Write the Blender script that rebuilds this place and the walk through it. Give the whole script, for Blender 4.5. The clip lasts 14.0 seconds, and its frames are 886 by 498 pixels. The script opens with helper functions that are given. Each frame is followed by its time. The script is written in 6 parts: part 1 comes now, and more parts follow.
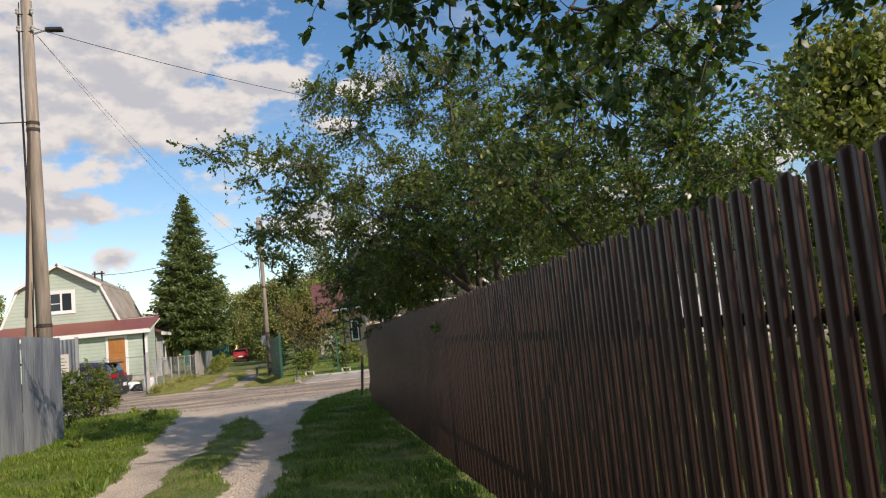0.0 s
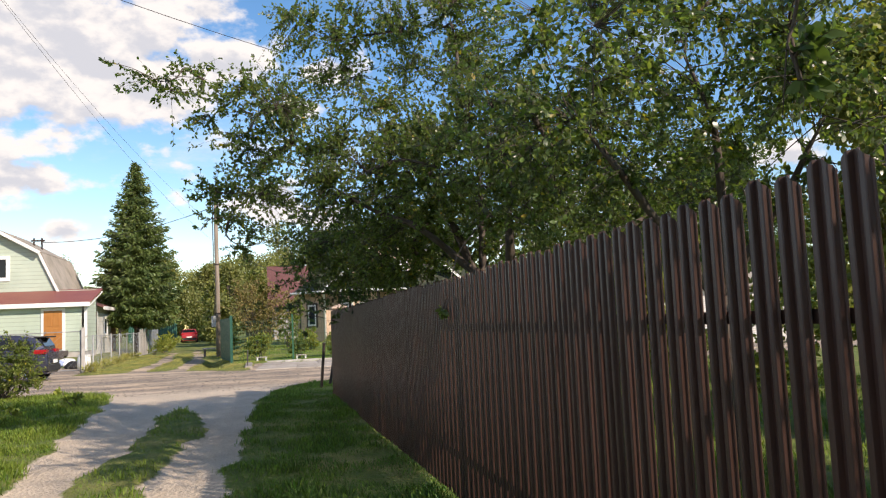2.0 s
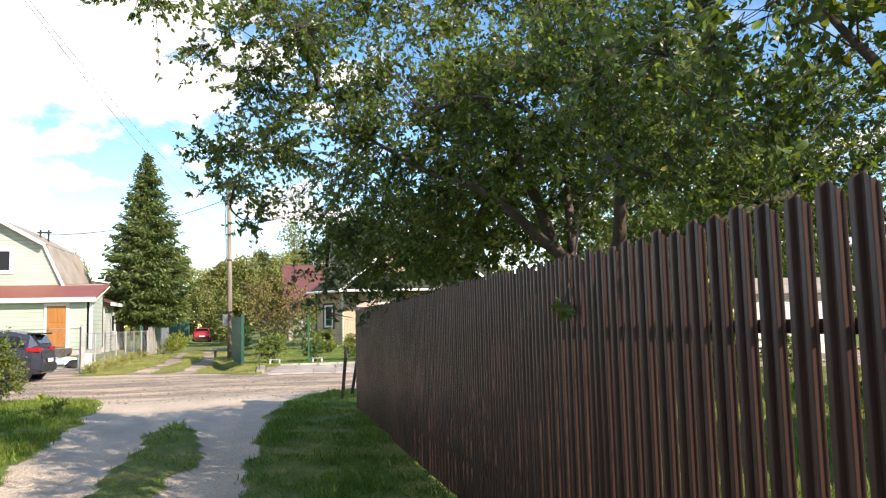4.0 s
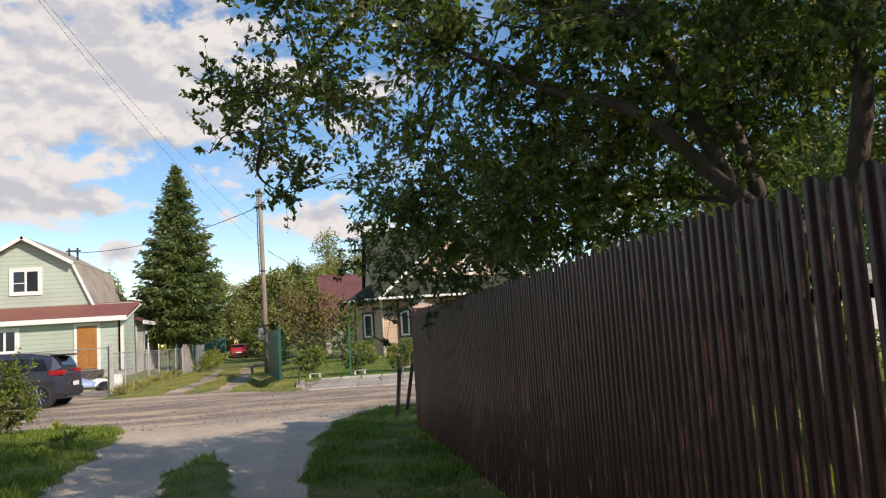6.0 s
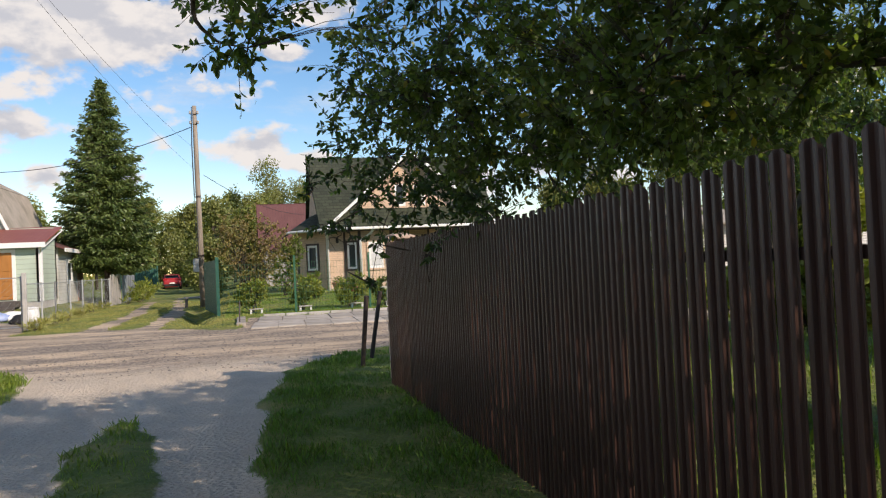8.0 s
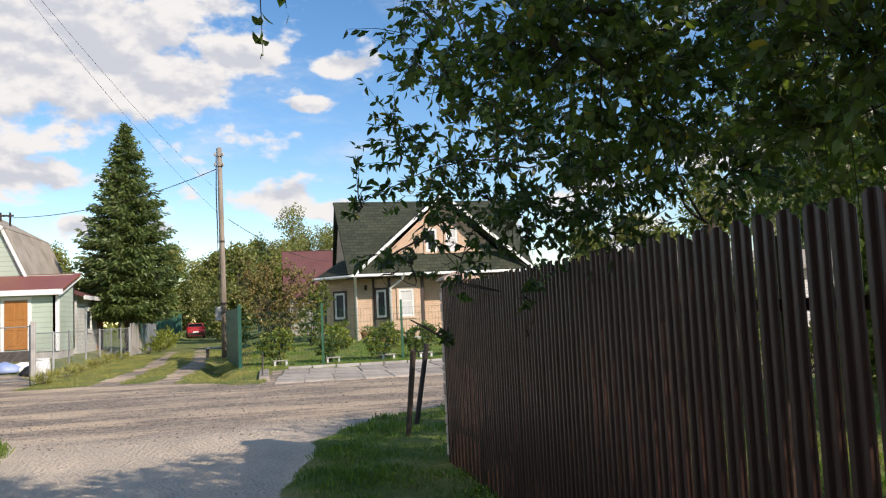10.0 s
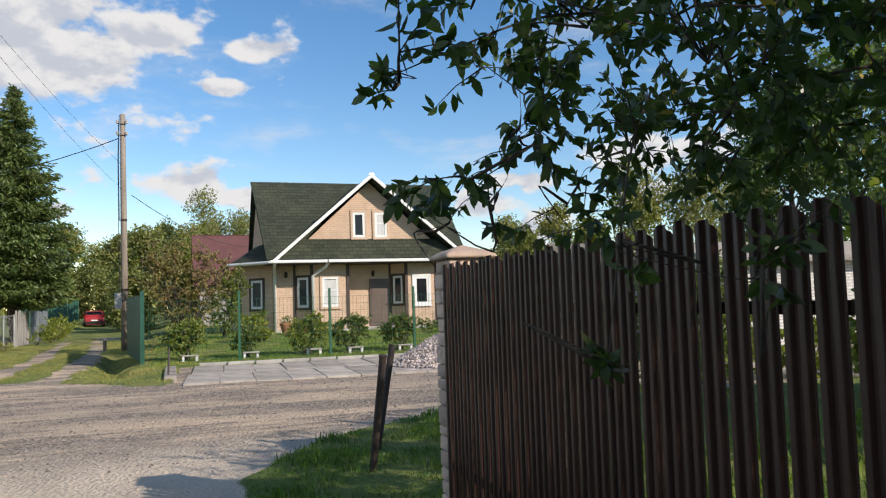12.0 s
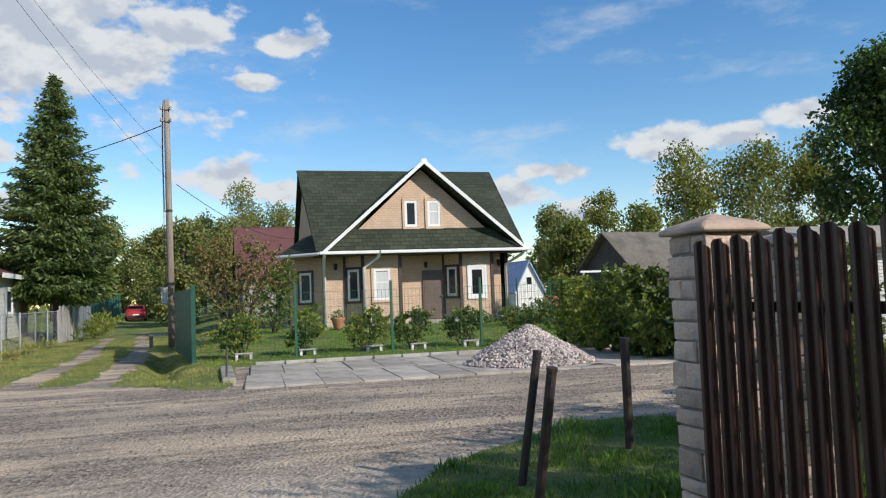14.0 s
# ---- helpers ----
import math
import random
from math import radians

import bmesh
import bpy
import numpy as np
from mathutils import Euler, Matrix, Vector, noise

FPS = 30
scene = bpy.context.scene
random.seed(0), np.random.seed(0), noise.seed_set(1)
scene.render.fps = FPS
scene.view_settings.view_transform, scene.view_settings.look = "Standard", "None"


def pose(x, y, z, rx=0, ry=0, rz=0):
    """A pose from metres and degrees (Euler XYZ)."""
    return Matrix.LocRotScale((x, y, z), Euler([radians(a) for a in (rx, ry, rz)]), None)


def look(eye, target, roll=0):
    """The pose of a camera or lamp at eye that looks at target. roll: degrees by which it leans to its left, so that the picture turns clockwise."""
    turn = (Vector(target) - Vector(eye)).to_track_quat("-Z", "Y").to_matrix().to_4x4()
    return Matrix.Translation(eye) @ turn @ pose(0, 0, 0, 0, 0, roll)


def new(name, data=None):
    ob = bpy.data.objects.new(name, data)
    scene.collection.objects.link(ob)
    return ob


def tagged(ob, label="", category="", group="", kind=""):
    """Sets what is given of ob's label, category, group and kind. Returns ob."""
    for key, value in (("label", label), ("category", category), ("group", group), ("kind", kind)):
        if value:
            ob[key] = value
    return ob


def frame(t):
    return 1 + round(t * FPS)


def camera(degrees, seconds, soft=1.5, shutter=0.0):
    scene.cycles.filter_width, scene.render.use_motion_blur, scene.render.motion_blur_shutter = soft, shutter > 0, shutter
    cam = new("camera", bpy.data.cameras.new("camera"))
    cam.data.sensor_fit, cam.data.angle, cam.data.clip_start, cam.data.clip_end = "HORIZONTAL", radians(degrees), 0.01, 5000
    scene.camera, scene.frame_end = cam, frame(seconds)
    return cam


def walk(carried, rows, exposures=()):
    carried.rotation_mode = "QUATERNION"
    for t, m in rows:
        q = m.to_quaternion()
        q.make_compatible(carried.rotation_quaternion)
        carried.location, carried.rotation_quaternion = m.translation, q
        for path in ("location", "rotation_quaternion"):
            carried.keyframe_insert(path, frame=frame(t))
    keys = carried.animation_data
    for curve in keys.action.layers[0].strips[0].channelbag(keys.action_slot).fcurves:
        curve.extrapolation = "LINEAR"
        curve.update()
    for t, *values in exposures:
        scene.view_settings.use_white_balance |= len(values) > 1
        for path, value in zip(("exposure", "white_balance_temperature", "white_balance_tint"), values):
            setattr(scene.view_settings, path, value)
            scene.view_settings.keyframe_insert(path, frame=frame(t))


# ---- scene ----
cam = camera(59.1, 14.0, soft=1.2)
PATH = [
    (0, (-1.398, -1.468, 1.432), (-1.031, 0.488, 1.636), -5.5),
    (0.5, (-1.408, -0.767, 1.417), (-1.069, 1.193, 1.623), -4.0),
    (1, (-1.469, -0.215, 1.404), (-1.025, 1.724, 1.611), -4.0),
    (1.5, (-1.402, 0.167, 1.365), (-1.031, 2.121, 1.578), -2.6),
    (2, (-1.457, 0.644, 1.408), (-0.987, 2.58, 1.585), -2.5),
    (2.5, (-1.39, 1.14, 1.429), (-0.962, 3.085, 1.612), -2.0),
    (2.7, (-1.383, 1.354, 1.43), (-0.972, 3.304, 1.603), -1.7),
    (4.8, (-1.432, 3.877, 1.39), (-0.99, 5.817, 1.593), -1.3),
    (5, (-1.385, 4.044, 1.389), (-1.012, 5.997, 1.599), -1.6),
    (5.5, (-1.481, 4.579, 1.371), (-1.11, 6.533, 1.582), -2.7),
    (6, (-1.496, 5.15, 1.33), (-1.142, 7.107, 1.542), -3.6),
    (6.5, (-1.588, 5.681, 1.323), (-1.217, 7.639, 1.496), -2.2),
    (7, (-1.631, 6.173, 1.317), (-1.193, 8.121, 1.431), -1.9),
    (7.2, (-1.631, 6.411, 1.351), (-1.188, 8.361, 1.366), -2.2),
    (9.3, (-1.624, 8.462, 1.406), (-1.067, 10.378, 1.543), -2.2),
    (9.5, (-1.625, 8.632, 1.402), (-1.097, 10.555, 1.554), -2.3),
    (10, (-1.61, 9.08, 1.395), (-1.167, 11.023, 1.557), -2.6),
    (10.5, (-1.688, 9.682, 1.404), (-1.23, 11.624, 1.545), -3.4),
    (11, (-1.642, 10.332, 1.424), (-1.122, 12.257, 1.578), -2.9),
    (11.5, (-1.685, 10.917, 1.419), (-1.09, 12.82, 1.574), -2.3),
    (12, (-1.646, 11.467, 1.422), (-0.993, 13.353, 1.553), -1.8),
    (12.5, (-1.75, 11.778, 1.422), (-1.144, 13.679, 1.564), -1.5),
    (13, (-1.787, 12.196, 1.41), (-1.21, 14.106, 1.546), -1.8),
    (13.5, (-1.873, 12.744, 1.456), (-1.331, 14.663, 1.599), -1.8),
    (14, (-2.019, 13.286, 1.469), (-1.445, 15.198, 1.582), -2.2),
]
EXPOSURES = [(0.0, -0.04, 7250, 19.5), (1.5, 0.15, 7250, 19.5), (2.2, 0.44, 7250, 19.5), (2.7, 0.59, 7250, 18.5), (4.8, 0.88, 7150, 18.5), (5.1, 0.75, 7150, 18.5), (5.5, 0.35, 7200, 18.5),
             (6.2, 0.01, 7200, 19.5), (7.2, -0.04, 7200, 19.5), (9.3, 0.37, 7000, 17.5), (10.5, 0.04, 6900, 17), (11.5, -0.02, 6750, 15), (12.5, 0.15, 6800, 16), (13.3, 0.09, 6450, 13), (14.0, -0.05, 6350, 12)]
walk(cam, [(t, look(eye, target, roll)) for t, eye, target, roll in PATH], EXPOSURES)

# ---- light ----
SUN_AZ, SUN_EL = radians(41.0), radians(30.0)   # azimuth: from straight behind towards +x
to_sun = Vector((math.sin(SUN_AZ) * math.cos(SUN_EL), -math.cos(SUN_AZ) * math.cos(SUN_EL), math.sin(SUN_EL)))
sun = new("sun", bpy.data.lights.new("sun", "SUN"))
sun.data.energy, sun.data.angle, sun.data.color = 5.0, radians(0.6), (1.0, 0.93, 0.82)
sun.matrix_world = Matrix.Translation((0, 0, 40)) @ (-to_sun).to_track_quat("-Z", "Y").to_matrix().to_4x4()

world = bpy.data.worlds.new("sky")
scene.world = world
world.use_nodes = True
wt = world.node_tree
wt.nodes.clear()


def wmath(op, a, b=None):
    n = wt.nodes.new("ShaderNodeMath")
    n.operation = op
    for i, v in enumerate((a, b)):
        if v is None:
            continue
        if isinstance(v, (int, float)):
            n.inputs[i].default_value = v
        else:
            wt.links.new(v, n.inputs[i])
    return n.outputs[0]


sky = wt.nodes.new("ShaderNodeTexSky")
sky.sky_type, sky.sun_disc = "NISHITA", False
sky.sun_elevation, sky.sun_rotation = SUN_EL, math.pi - SUN_AZ
sky.air_density, sky.dust_density, sky.ozone_density = 1.0, 0.0, 1.6
coord = wt.nodes.new("ShaderNodeTexCoord")
sep = wt.nodes.new("ShaderNodeSeparateXYZ")
wt.links.new(coord.outputs["Generated"], sep.inputs[0])
def wvec(op, a, b):
    n = wt.nodes.new("ShaderNodeVectorMath")
    n.operation = op
    for i, v in enumerate((a, b)):
        if isinstance(v, tuple):
            n.inputs[i].default_value = v
        elif v is not None:
            wt.links.new(v, n.inputs[i])
    return n.outputs["Value"] if op == "LENGTH" else n.outputs[0]


def wnoise(vec, scale, detail, rough):
    n = wt.nodes.new("ShaderNodeTexNoise")
    n.inputs["Scale"].default_value, n.inputs["Detail"].default_value, n.inputs["Roughness"].default_value = scale, detail, rough
    wt.links.new(vec, n.inputs["Vector"])
    return n.outputs[0]


def wrange(v, lo, hi):
    n = wt.nodes.new("ShaderNodeMapRange")
    n.interpolation_type = "SMOOTHSTEP"
    n.inputs[1].default_value, n.inputs[2].default_value = lo, hi
    wt.links.new(v, n.inputs[0])
    return n.outputs[0]


heading = coord.outputs["Generated"]
flatter = wvec("MULTIPLY", heading, (1.0, 1.0, 1.7))
lumps = wnoise(flatter, 19.0, 9.0, 0.54)
above = wnoise(wvec("ADD", flatter, (0.006, -0.006, 0.022)), 19.0, 9.0, 0.54)
wisps = wnoise(wvec("MULTIPLY", heading, (1.0, 1.0, 3.2)), 5.0, 7.0, 0.6)
# cumulus banks and puffs: direction, half width, flattening
CLOUDS = (((-0.22, 0.92, 0.335), 0.31, 1.6), ((-0.10, 0.953, 0.286), 0.13, 1.9), ((-0.03, 0.949, 0.318), 0.09, 2.2), ((-0.18, 0.936, 0.302), 0.16, 1.7), ((-0.05, 0.925, 0.376), 0.07, 2.0),
          ((-0.255, 0.95, 0.176), 0.10, 2.8), ((-0.325, 0.93, 0.19), 0.12, 2.3), ((-0.21, 0.971, 0.12), 0.04, 2.0), ((-0.13, 0.98, 0.115), 0.03, 2.4),
          ((0.104, 0.945, 0.31), 0.055, 2.9), ((0.06, 0.962, 0.264), 0.05, 3.6), ((0.022, 0.988, 0.153), 0.075, 2.2), ((0.086, 0.987, 0.137), 0.05, 2.1),
          ((0.535, 0.821, 0.175), 0.075, 2.3), ((0.601, 0.781, 0.173), 0.055, 2.2), ((0.435, 0.889, 0.145), 0.05, 2.6), ((0.40, 0.905, 0.15), 0.035, 2.3),
          ((0.377, 0.918, 0.122), 0.055, 2.1), ((0.658, 0.728, 0.192), 0.055, 2.7), ((0.438, 0.895, 0.086), 0.06, 2.2), ((0.556, 0.822, 0.126), 0.05, 2.4), ((0.30, 0.95, 0.10), 0.05, 2.4))
body = None
for mid, reach, flat in CLOUDS:
    apart = wvec("LENGTH", wvec("MULTIPLY", wvec("SUBTRACT", heading, mid), (1.0, 1.0, flat)), None)
    one = wmath("SUBTRACT", 1.0, wmath("DIVIDE", apart, reach))
    body = one if body is None else wmath("MAXIMUM", body, one)
# away from there the weather goes on: a broken layer to the west and south
layer = wmath("SUBTRACT", wmath("MULTIPLY", wmath("SUBTRACT", wisps, 0.44), 3.0), wrange(wmath("ADD", sep.outputs[0], wmath("MULTIPLY", sep.outputs[1], 0.35)), -0.12, 0.06))
body = wmath("MAXIMUM", body, layer)
dens = wmath("ADD", body, wmath("MULTIPLY", wmath("SUBTRACT", lumps, 0.5), 2.3))
cover = wmath("MAXIMUM", wrange(dens, 0.12, 0.55), wmath("MULTIPLY", wrange(wisps, 0.53, 0.8), 0.55))
# bright tops, grey bellies
belly = wrange(wmath("ADD", wmath("MULTIPLY", wmath("SUBTRACT", above, lumps), 3.4), wmath("MULTIPLY", body, 0.8)), 0.05, 1.0)
shade = wt.nodes.new("ShaderNodeValToRGB")
shade.color_ramp.elements[0].color = (5.45, 5.7, 5.75, 1)
shade.color_ramp.elements[1].color = (3.7, 4.15, 4.7, 1)
wt.links.new(belly, shade.inputs[0])
mixc = wt.nodes.new("ShaderNodeMix")
mixc.data_type = "RGBA"
wt.links.new(cover, mixc.inputs[0])
deep = wt.nodes.new("ShaderNodeHueSaturation")
deep.inputs["Saturation"].default_value, deep.inputs["Value"].default_value = 1.3, 1.14
wt.links.new(sky.outputs[0], deep.inputs["Color"])
wt.links.new(deep.outputs[0], mixc.inputs[6])
wt.links.new(shade.outputs[0], mixc.inputs[7])
wbg = wt.nodes.new("ShaderNodeBackground")
wbg.inputs[1].default_value = 0.138
wt.links.new(mixc.outputs[2], wbg.inputs[0])
wout = wt.nodes.new("ShaderNodeOutputWorld")
wt.links.new(wbg.outputs[0], wout.inputs[0])


# ---- materials ----
def material(name, base, rough=0.7, metal=0.0, var=None, scale=6.0, detail=6.0, bump=0.0, bump_scale=30.0, island=0.0, obj=0.0,
             translucent=0.0, stretch=(1, 1, 1), stain=None, stain_scale=0.7, spec=0.5):
    """A surface: base colour varied towards var by grain, towards stain by large patches, with relief."""
    m = bpy.data.materials.new(name)
    m.use_nodes = True
    t = m.node_tree
    n, l = t.nodes, t.links
    b = n["Principled BSDF"]
    b.inputs["Roughness"].default_value, b.inputs["Metallic"].default_value = rough, metal
    b.inputs["Specular IOR Level"].default_value = spec
    tc = n.new("ShaderNodeTexCoord")
    mp = n.new("ShaderNodeMapping")
    mp.inputs["Scale"].default_value = stretch
    l.new(tc.outputs["Object"], mp.inputs[0])
    src = mp.outputs[0]

    def mixed(fac, a, c):
        x = n.new("ShaderNodeMix")
        x.data_type = "RGBA"
        l.new(fac, x.inputs[0])
        for i, v in ((6, a), (7, c)):
            if isinstance(v, tuple):
                x.inputs[i].default_value = (*v, 1)
            else:
                l.new(v, x.inputs[i])
        return x.outputs[2]

    def ramped(out, lo, hi):
        r = n.new("ShaderNodeMapRange")
        r.inputs[1].default_value, r.inputs[2].default_value = lo, hi
        l.new(out, r.inputs[0])
        return r.outputs[0]

    col = base
    if var:
        tex = n.new("ShaderNodeTexNoise")
        tex.inputs["Scale"].default_value, tex.inputs["Detail"].default_value, tex.inputs["Roughness"].default_value = scale, detail, 0.6
        l.new(src, tex.inputs["Vector"])
        col = mixed(ramped(tex.outputs[0], 0.32, 0.68), base, var)
    if stain:
        tex = n.new("ShaderNodeTexNoise")
        tex.inputs["Scale"].default_value, tex.inputs["Detail"].default_value = stain_scale, 5.0
        l.new(src, tex.inputs["Vector"])
        col = mixed(ramped(tex.outputs[0], 0.46, 0.66), col, stain)
    if island or obj:
        if island:
            g = n.new("ShaderNodeNewGeometry")
            rnd = g.outputs["Random Per Island"]
        else:
            g = n.new("ShaderNodeObjectInfo")
            rnd = g.outputs["Random"]
        k = island or obj
        h = n.new("ShaderNodeHueSaturation")
        r = n.new("ShaderNodeMapRange")
        r.inputs[3].default_value, r.inputs[4].default_value = 1 - k, 1 + k
        l.new(rnd, r.inputs[0])
        l.new(r.outputs[0], h.inputs["Value"])
        if isinstance(col, tuple):
            h.inputs["Color"].default_value = (*col, 1)
        else:
            l.new(col, h.inputs["Color"])
        if island:
            r2 = n.new("ShaderNodeMapRange")
            mu = n.new("ShaderNodeMath")
            mu.operation = "FRACT"
            m7 = n.new("ShaderNodeMath")
            m7.operation = "MULTIPLY"
            m7.inputs[1].default_value = 7.31
            l.new(rnd, m7.inputs[0])
            l.new(m7.outputs[0], mu.inputs[0])
            r2.inputs[3].default_value, r2.inputs[4].default_value = 0.5 - 0.05 * k, 0.5 + 0.03 * k
            l.new(mu.outputs[0], r2.inputs[0])
            l.new(r2.outputs[0], h.inputs["Hue"])
        col = h.outputs[0]
    if isinstance(col, tuple):
        b.inputs["Base Color"].default_value = (*col, 1)
    else:
        l.new(col, b.inputs["Base Color"])
    if bump:
        bt = n.new("ShaderNodeTexNoise")
        bt.inputs["Scale"].default_value, bt.inputs["Detail"].default_value = bump_scale, 5.0
        l.new(src, bt.inputs["Vector"])
        bp = n.new("ShaderNodeBump")
        bp.inputs["Strength"].default_value, bp.inputs["Distance"].default_value = bump, 0.02
        l.new(bt.outputs[0], bp.inputs["Height"])
        l.new(bp.outputs[0], b.inputs["Normal"])
    if translucent:
        tr = n.new("ShaderNodeBsdfTranslucent")
        if isinstance(col, tuple):
            tr.inputs[0].default_value = (*col, 1)
        else:
            gm = n.new("ShaderNodeMix")
            gm.data_type, gm.blend_type = "RGBA", "MULTIPLY"
            gm.inputs[0].default_value = 1.0
            gm.inputs[7].default_value = (1.7, 1.75, 0.8, 1)
            l.new(col, gm.inputs[6])
            l.new(gm.outputs[2], tr.inputs[0])
        ms = n.new("ShaderNodeMixShader")
        ms.inputs[0].default_value = translucent
        l.new(b.outputs[0], ms.inputs[1])
        l.new(tr.outputs[0], ms.inputs[2])
        l.new(ms.outputs[0], n["Material Output"].inputs[0])
    return m


def banded(m, axis, pitch, depth=0.02, dark=0.8, sharp=0.1):
    """Adds real-size horizontal or vertical laps (boards, corrugation) to a material as relief and thin seams."""
    t = m.node_tree
    n, l = t.nodes, t.links
    b = n["Principled BSDF"]
    tc = n.new("ShaderNodeTexCoord")
    sp = n.new("ShaderNodeSeparateXYZ")
    l.new(tc.outputs["Object"], sp.inputs[0])
    d = n.new("ShaderNodeMath")
    d.operation = "DIVIDE"
    d.inputs[1].default_value = pitch
    l.new(sp.outputs[axis], d.inputs[0])
    f = n.new("ShaderNodeMath")
    f.operation = "FRACT"
    l.new(d.outputs[0], f.inputs[0])
    bp = n.new("ShaderNodeBump")
    bp.inputs["Strength"].default_value, bp.inputs["Distance"].default_value = 0.8, depth
    l.new(f.outputs[0], bp.inputs["Height"])
    l.new(bp.outputs[0], b.inputs["Normal"])
    lt = n.new("ShaderNodeMath")
    lt.operation = "LESS_THAN"
    lt.inputs[1].default_value = sharp
    l.new(f.outputs[0], lt.inputs[0])
    x = n.new("ShaderNodeMix")
    x.data_type, x.blend_type = "RGBA", "MULTIPLY"
    x.inputs[7].default_value = (dark, dark, dark, 1)
    l.new(lt.outputs[0], x.inputs[0])
    s = b.inputs["Base Color"]
    if s.is_linked:
        l.new(s.links[0].from_socket, x.inputs[6])
    else:
        x.inputs[6].default_value = s.default_value
    l.new(x.outputs[2], s)
    return m


def brick_faced(name, a, c, mortar, wide, high, rough=0.85):
    """Small stone-pattern cladding with real joints' relief, for a wall that stays far off."""
    m = bpy.data.materials.new(name)
    m.use_nodes = True
    n, l = m.node_tree.nodes, m.node_tree.links
    b = n["Principled BSDF"]
    b.inputs["Roughness"].default_value = rough
    tc = n.new("ShaderNodeTexCoord")
    sp = n.new("ShaderNodeSeparateXYZ")
    l.new(tc.outputs["Object"], sp.inputs[0])
    add = n.new("ShaderNodeMath")
    add.operation = "ADD"
    l.new(sp.outputs[0], add.inputs[0])
    l.new(sp.outputs[1], add.inputs[1])
    cb = n.new("ShaderNodeCombineXYZ")
    l.new(add.outputs[0], cb.inputs[0])
    l.new(sp.outputs[2], cb.inputs[1])
    br = n.new("ShaderNodeTexBrick")
    br.inputs["Color1"].default_value, br.inputs["Color2"].default_value, br.inputs["Mortar"].default_value = (*a, 1), (*c, 1), (*mortar, 1)
    br.inputs["Scale"].default_value, br.inputs["Mortar Size"].default_value = 1.0, 0.012
    br.inputs["Brick Width"].default_value, br.inputs["Row Height"].default_value = wide, high
    l.new(cb.outputs[0], br.inputs["Vector"])
    ns = n.new("ShaderNodeTexNoise")
    ns.inputs["Scale"].default_value, ns.inputs["Detail"].default_value = 2.5, 6.0
    l.new(tc.outputs["Object"], ns.inputs["Vector"])
    hs = n.new("ShaderNodeHueSaturation")
    mr = n.new("ShaderNodeMapRange")
    mr.inputs[3].default_value, mr.inputs[4].default_value = 0.8, 1.2
    l.new(ns.outputs[0], mr.inputs[0])
    l.new(mr.outputs[0], hs.inputs["Value"])
    l.new(br.outputs[0], hs.inputs["Color"])
    l.new(hs.outputs[0], b.inputs["Base Color"])
    bp = n.new("ShaderNodeBump")
    bp.inputs["Strength"].default_value, bp.inputs["Distance"].default_value, bp.invert = 0.7, 0.015, True
    l.new(br.outputs["Fac"], bp.inputs["Height"])
    l.new(bp.outputs[0], b.inputs["Normal"])
    return m


def shingled(m, axis_a, axis_b, wide=0.33, high=0.15):
    """Rows of shingles as thin dark butts and a slight change of tone from one to the next."""
    n, l = m.node_tree.nodes, m.node_tree.links
    b = n["Principled BSDF"]
    tc = n.new("ShaderNodeTexCoord")
    sp = n.new("ShaderNodeSeparateXYZ")
    l.new(tc.outputs["Object"], sp.inputs[0])
    cb = n.new("ShaderNodeCombineXYZ")
    l.new(sp.outputs[axis_a], cb.inputs[0])
    l.new(sp.outputs[axis_b], cb.inputs[1])
    br = n.new("ShaderNodeTexBrick")
    br.inputs["Color1"].default_value, br.inputs["Color2"].default_value, br.inputs["Mortar"].default_value = (1.25, 1.25, 1.2, 1), (0.72, 0.75, 0.72, 1), (0.4, 0.4, 0.4, 1)
    br.inputs["Scale"].default_value, br.inputs["Mortar Size"].default_value = 1.0, 0.012
    br.inputs["Brick Width"].default_value, br.inputs["Row Height"].default_value = wide, high
    l.new(cb.outputs[0], br.inputs["Vector"])
    x = n.new("ShaderNodeMix")
    x.data_type, x.blend_type = "RGBA", "MULTIPLY"
    x.inputs[0].default_value = 1.0
    s = b.inputs["Base Color"]
    l.new(s.links[0].from_socket, x.inputs[6])
    l.new(br.outputs[0], x.inputs[7])
    l.new(x.outputs[2], s)
    return m


def glassy(name, tint=(0.03, 0.04, 0.05)):
    m = material(name, tint, rough=0.06, spec=0.35)
    return m


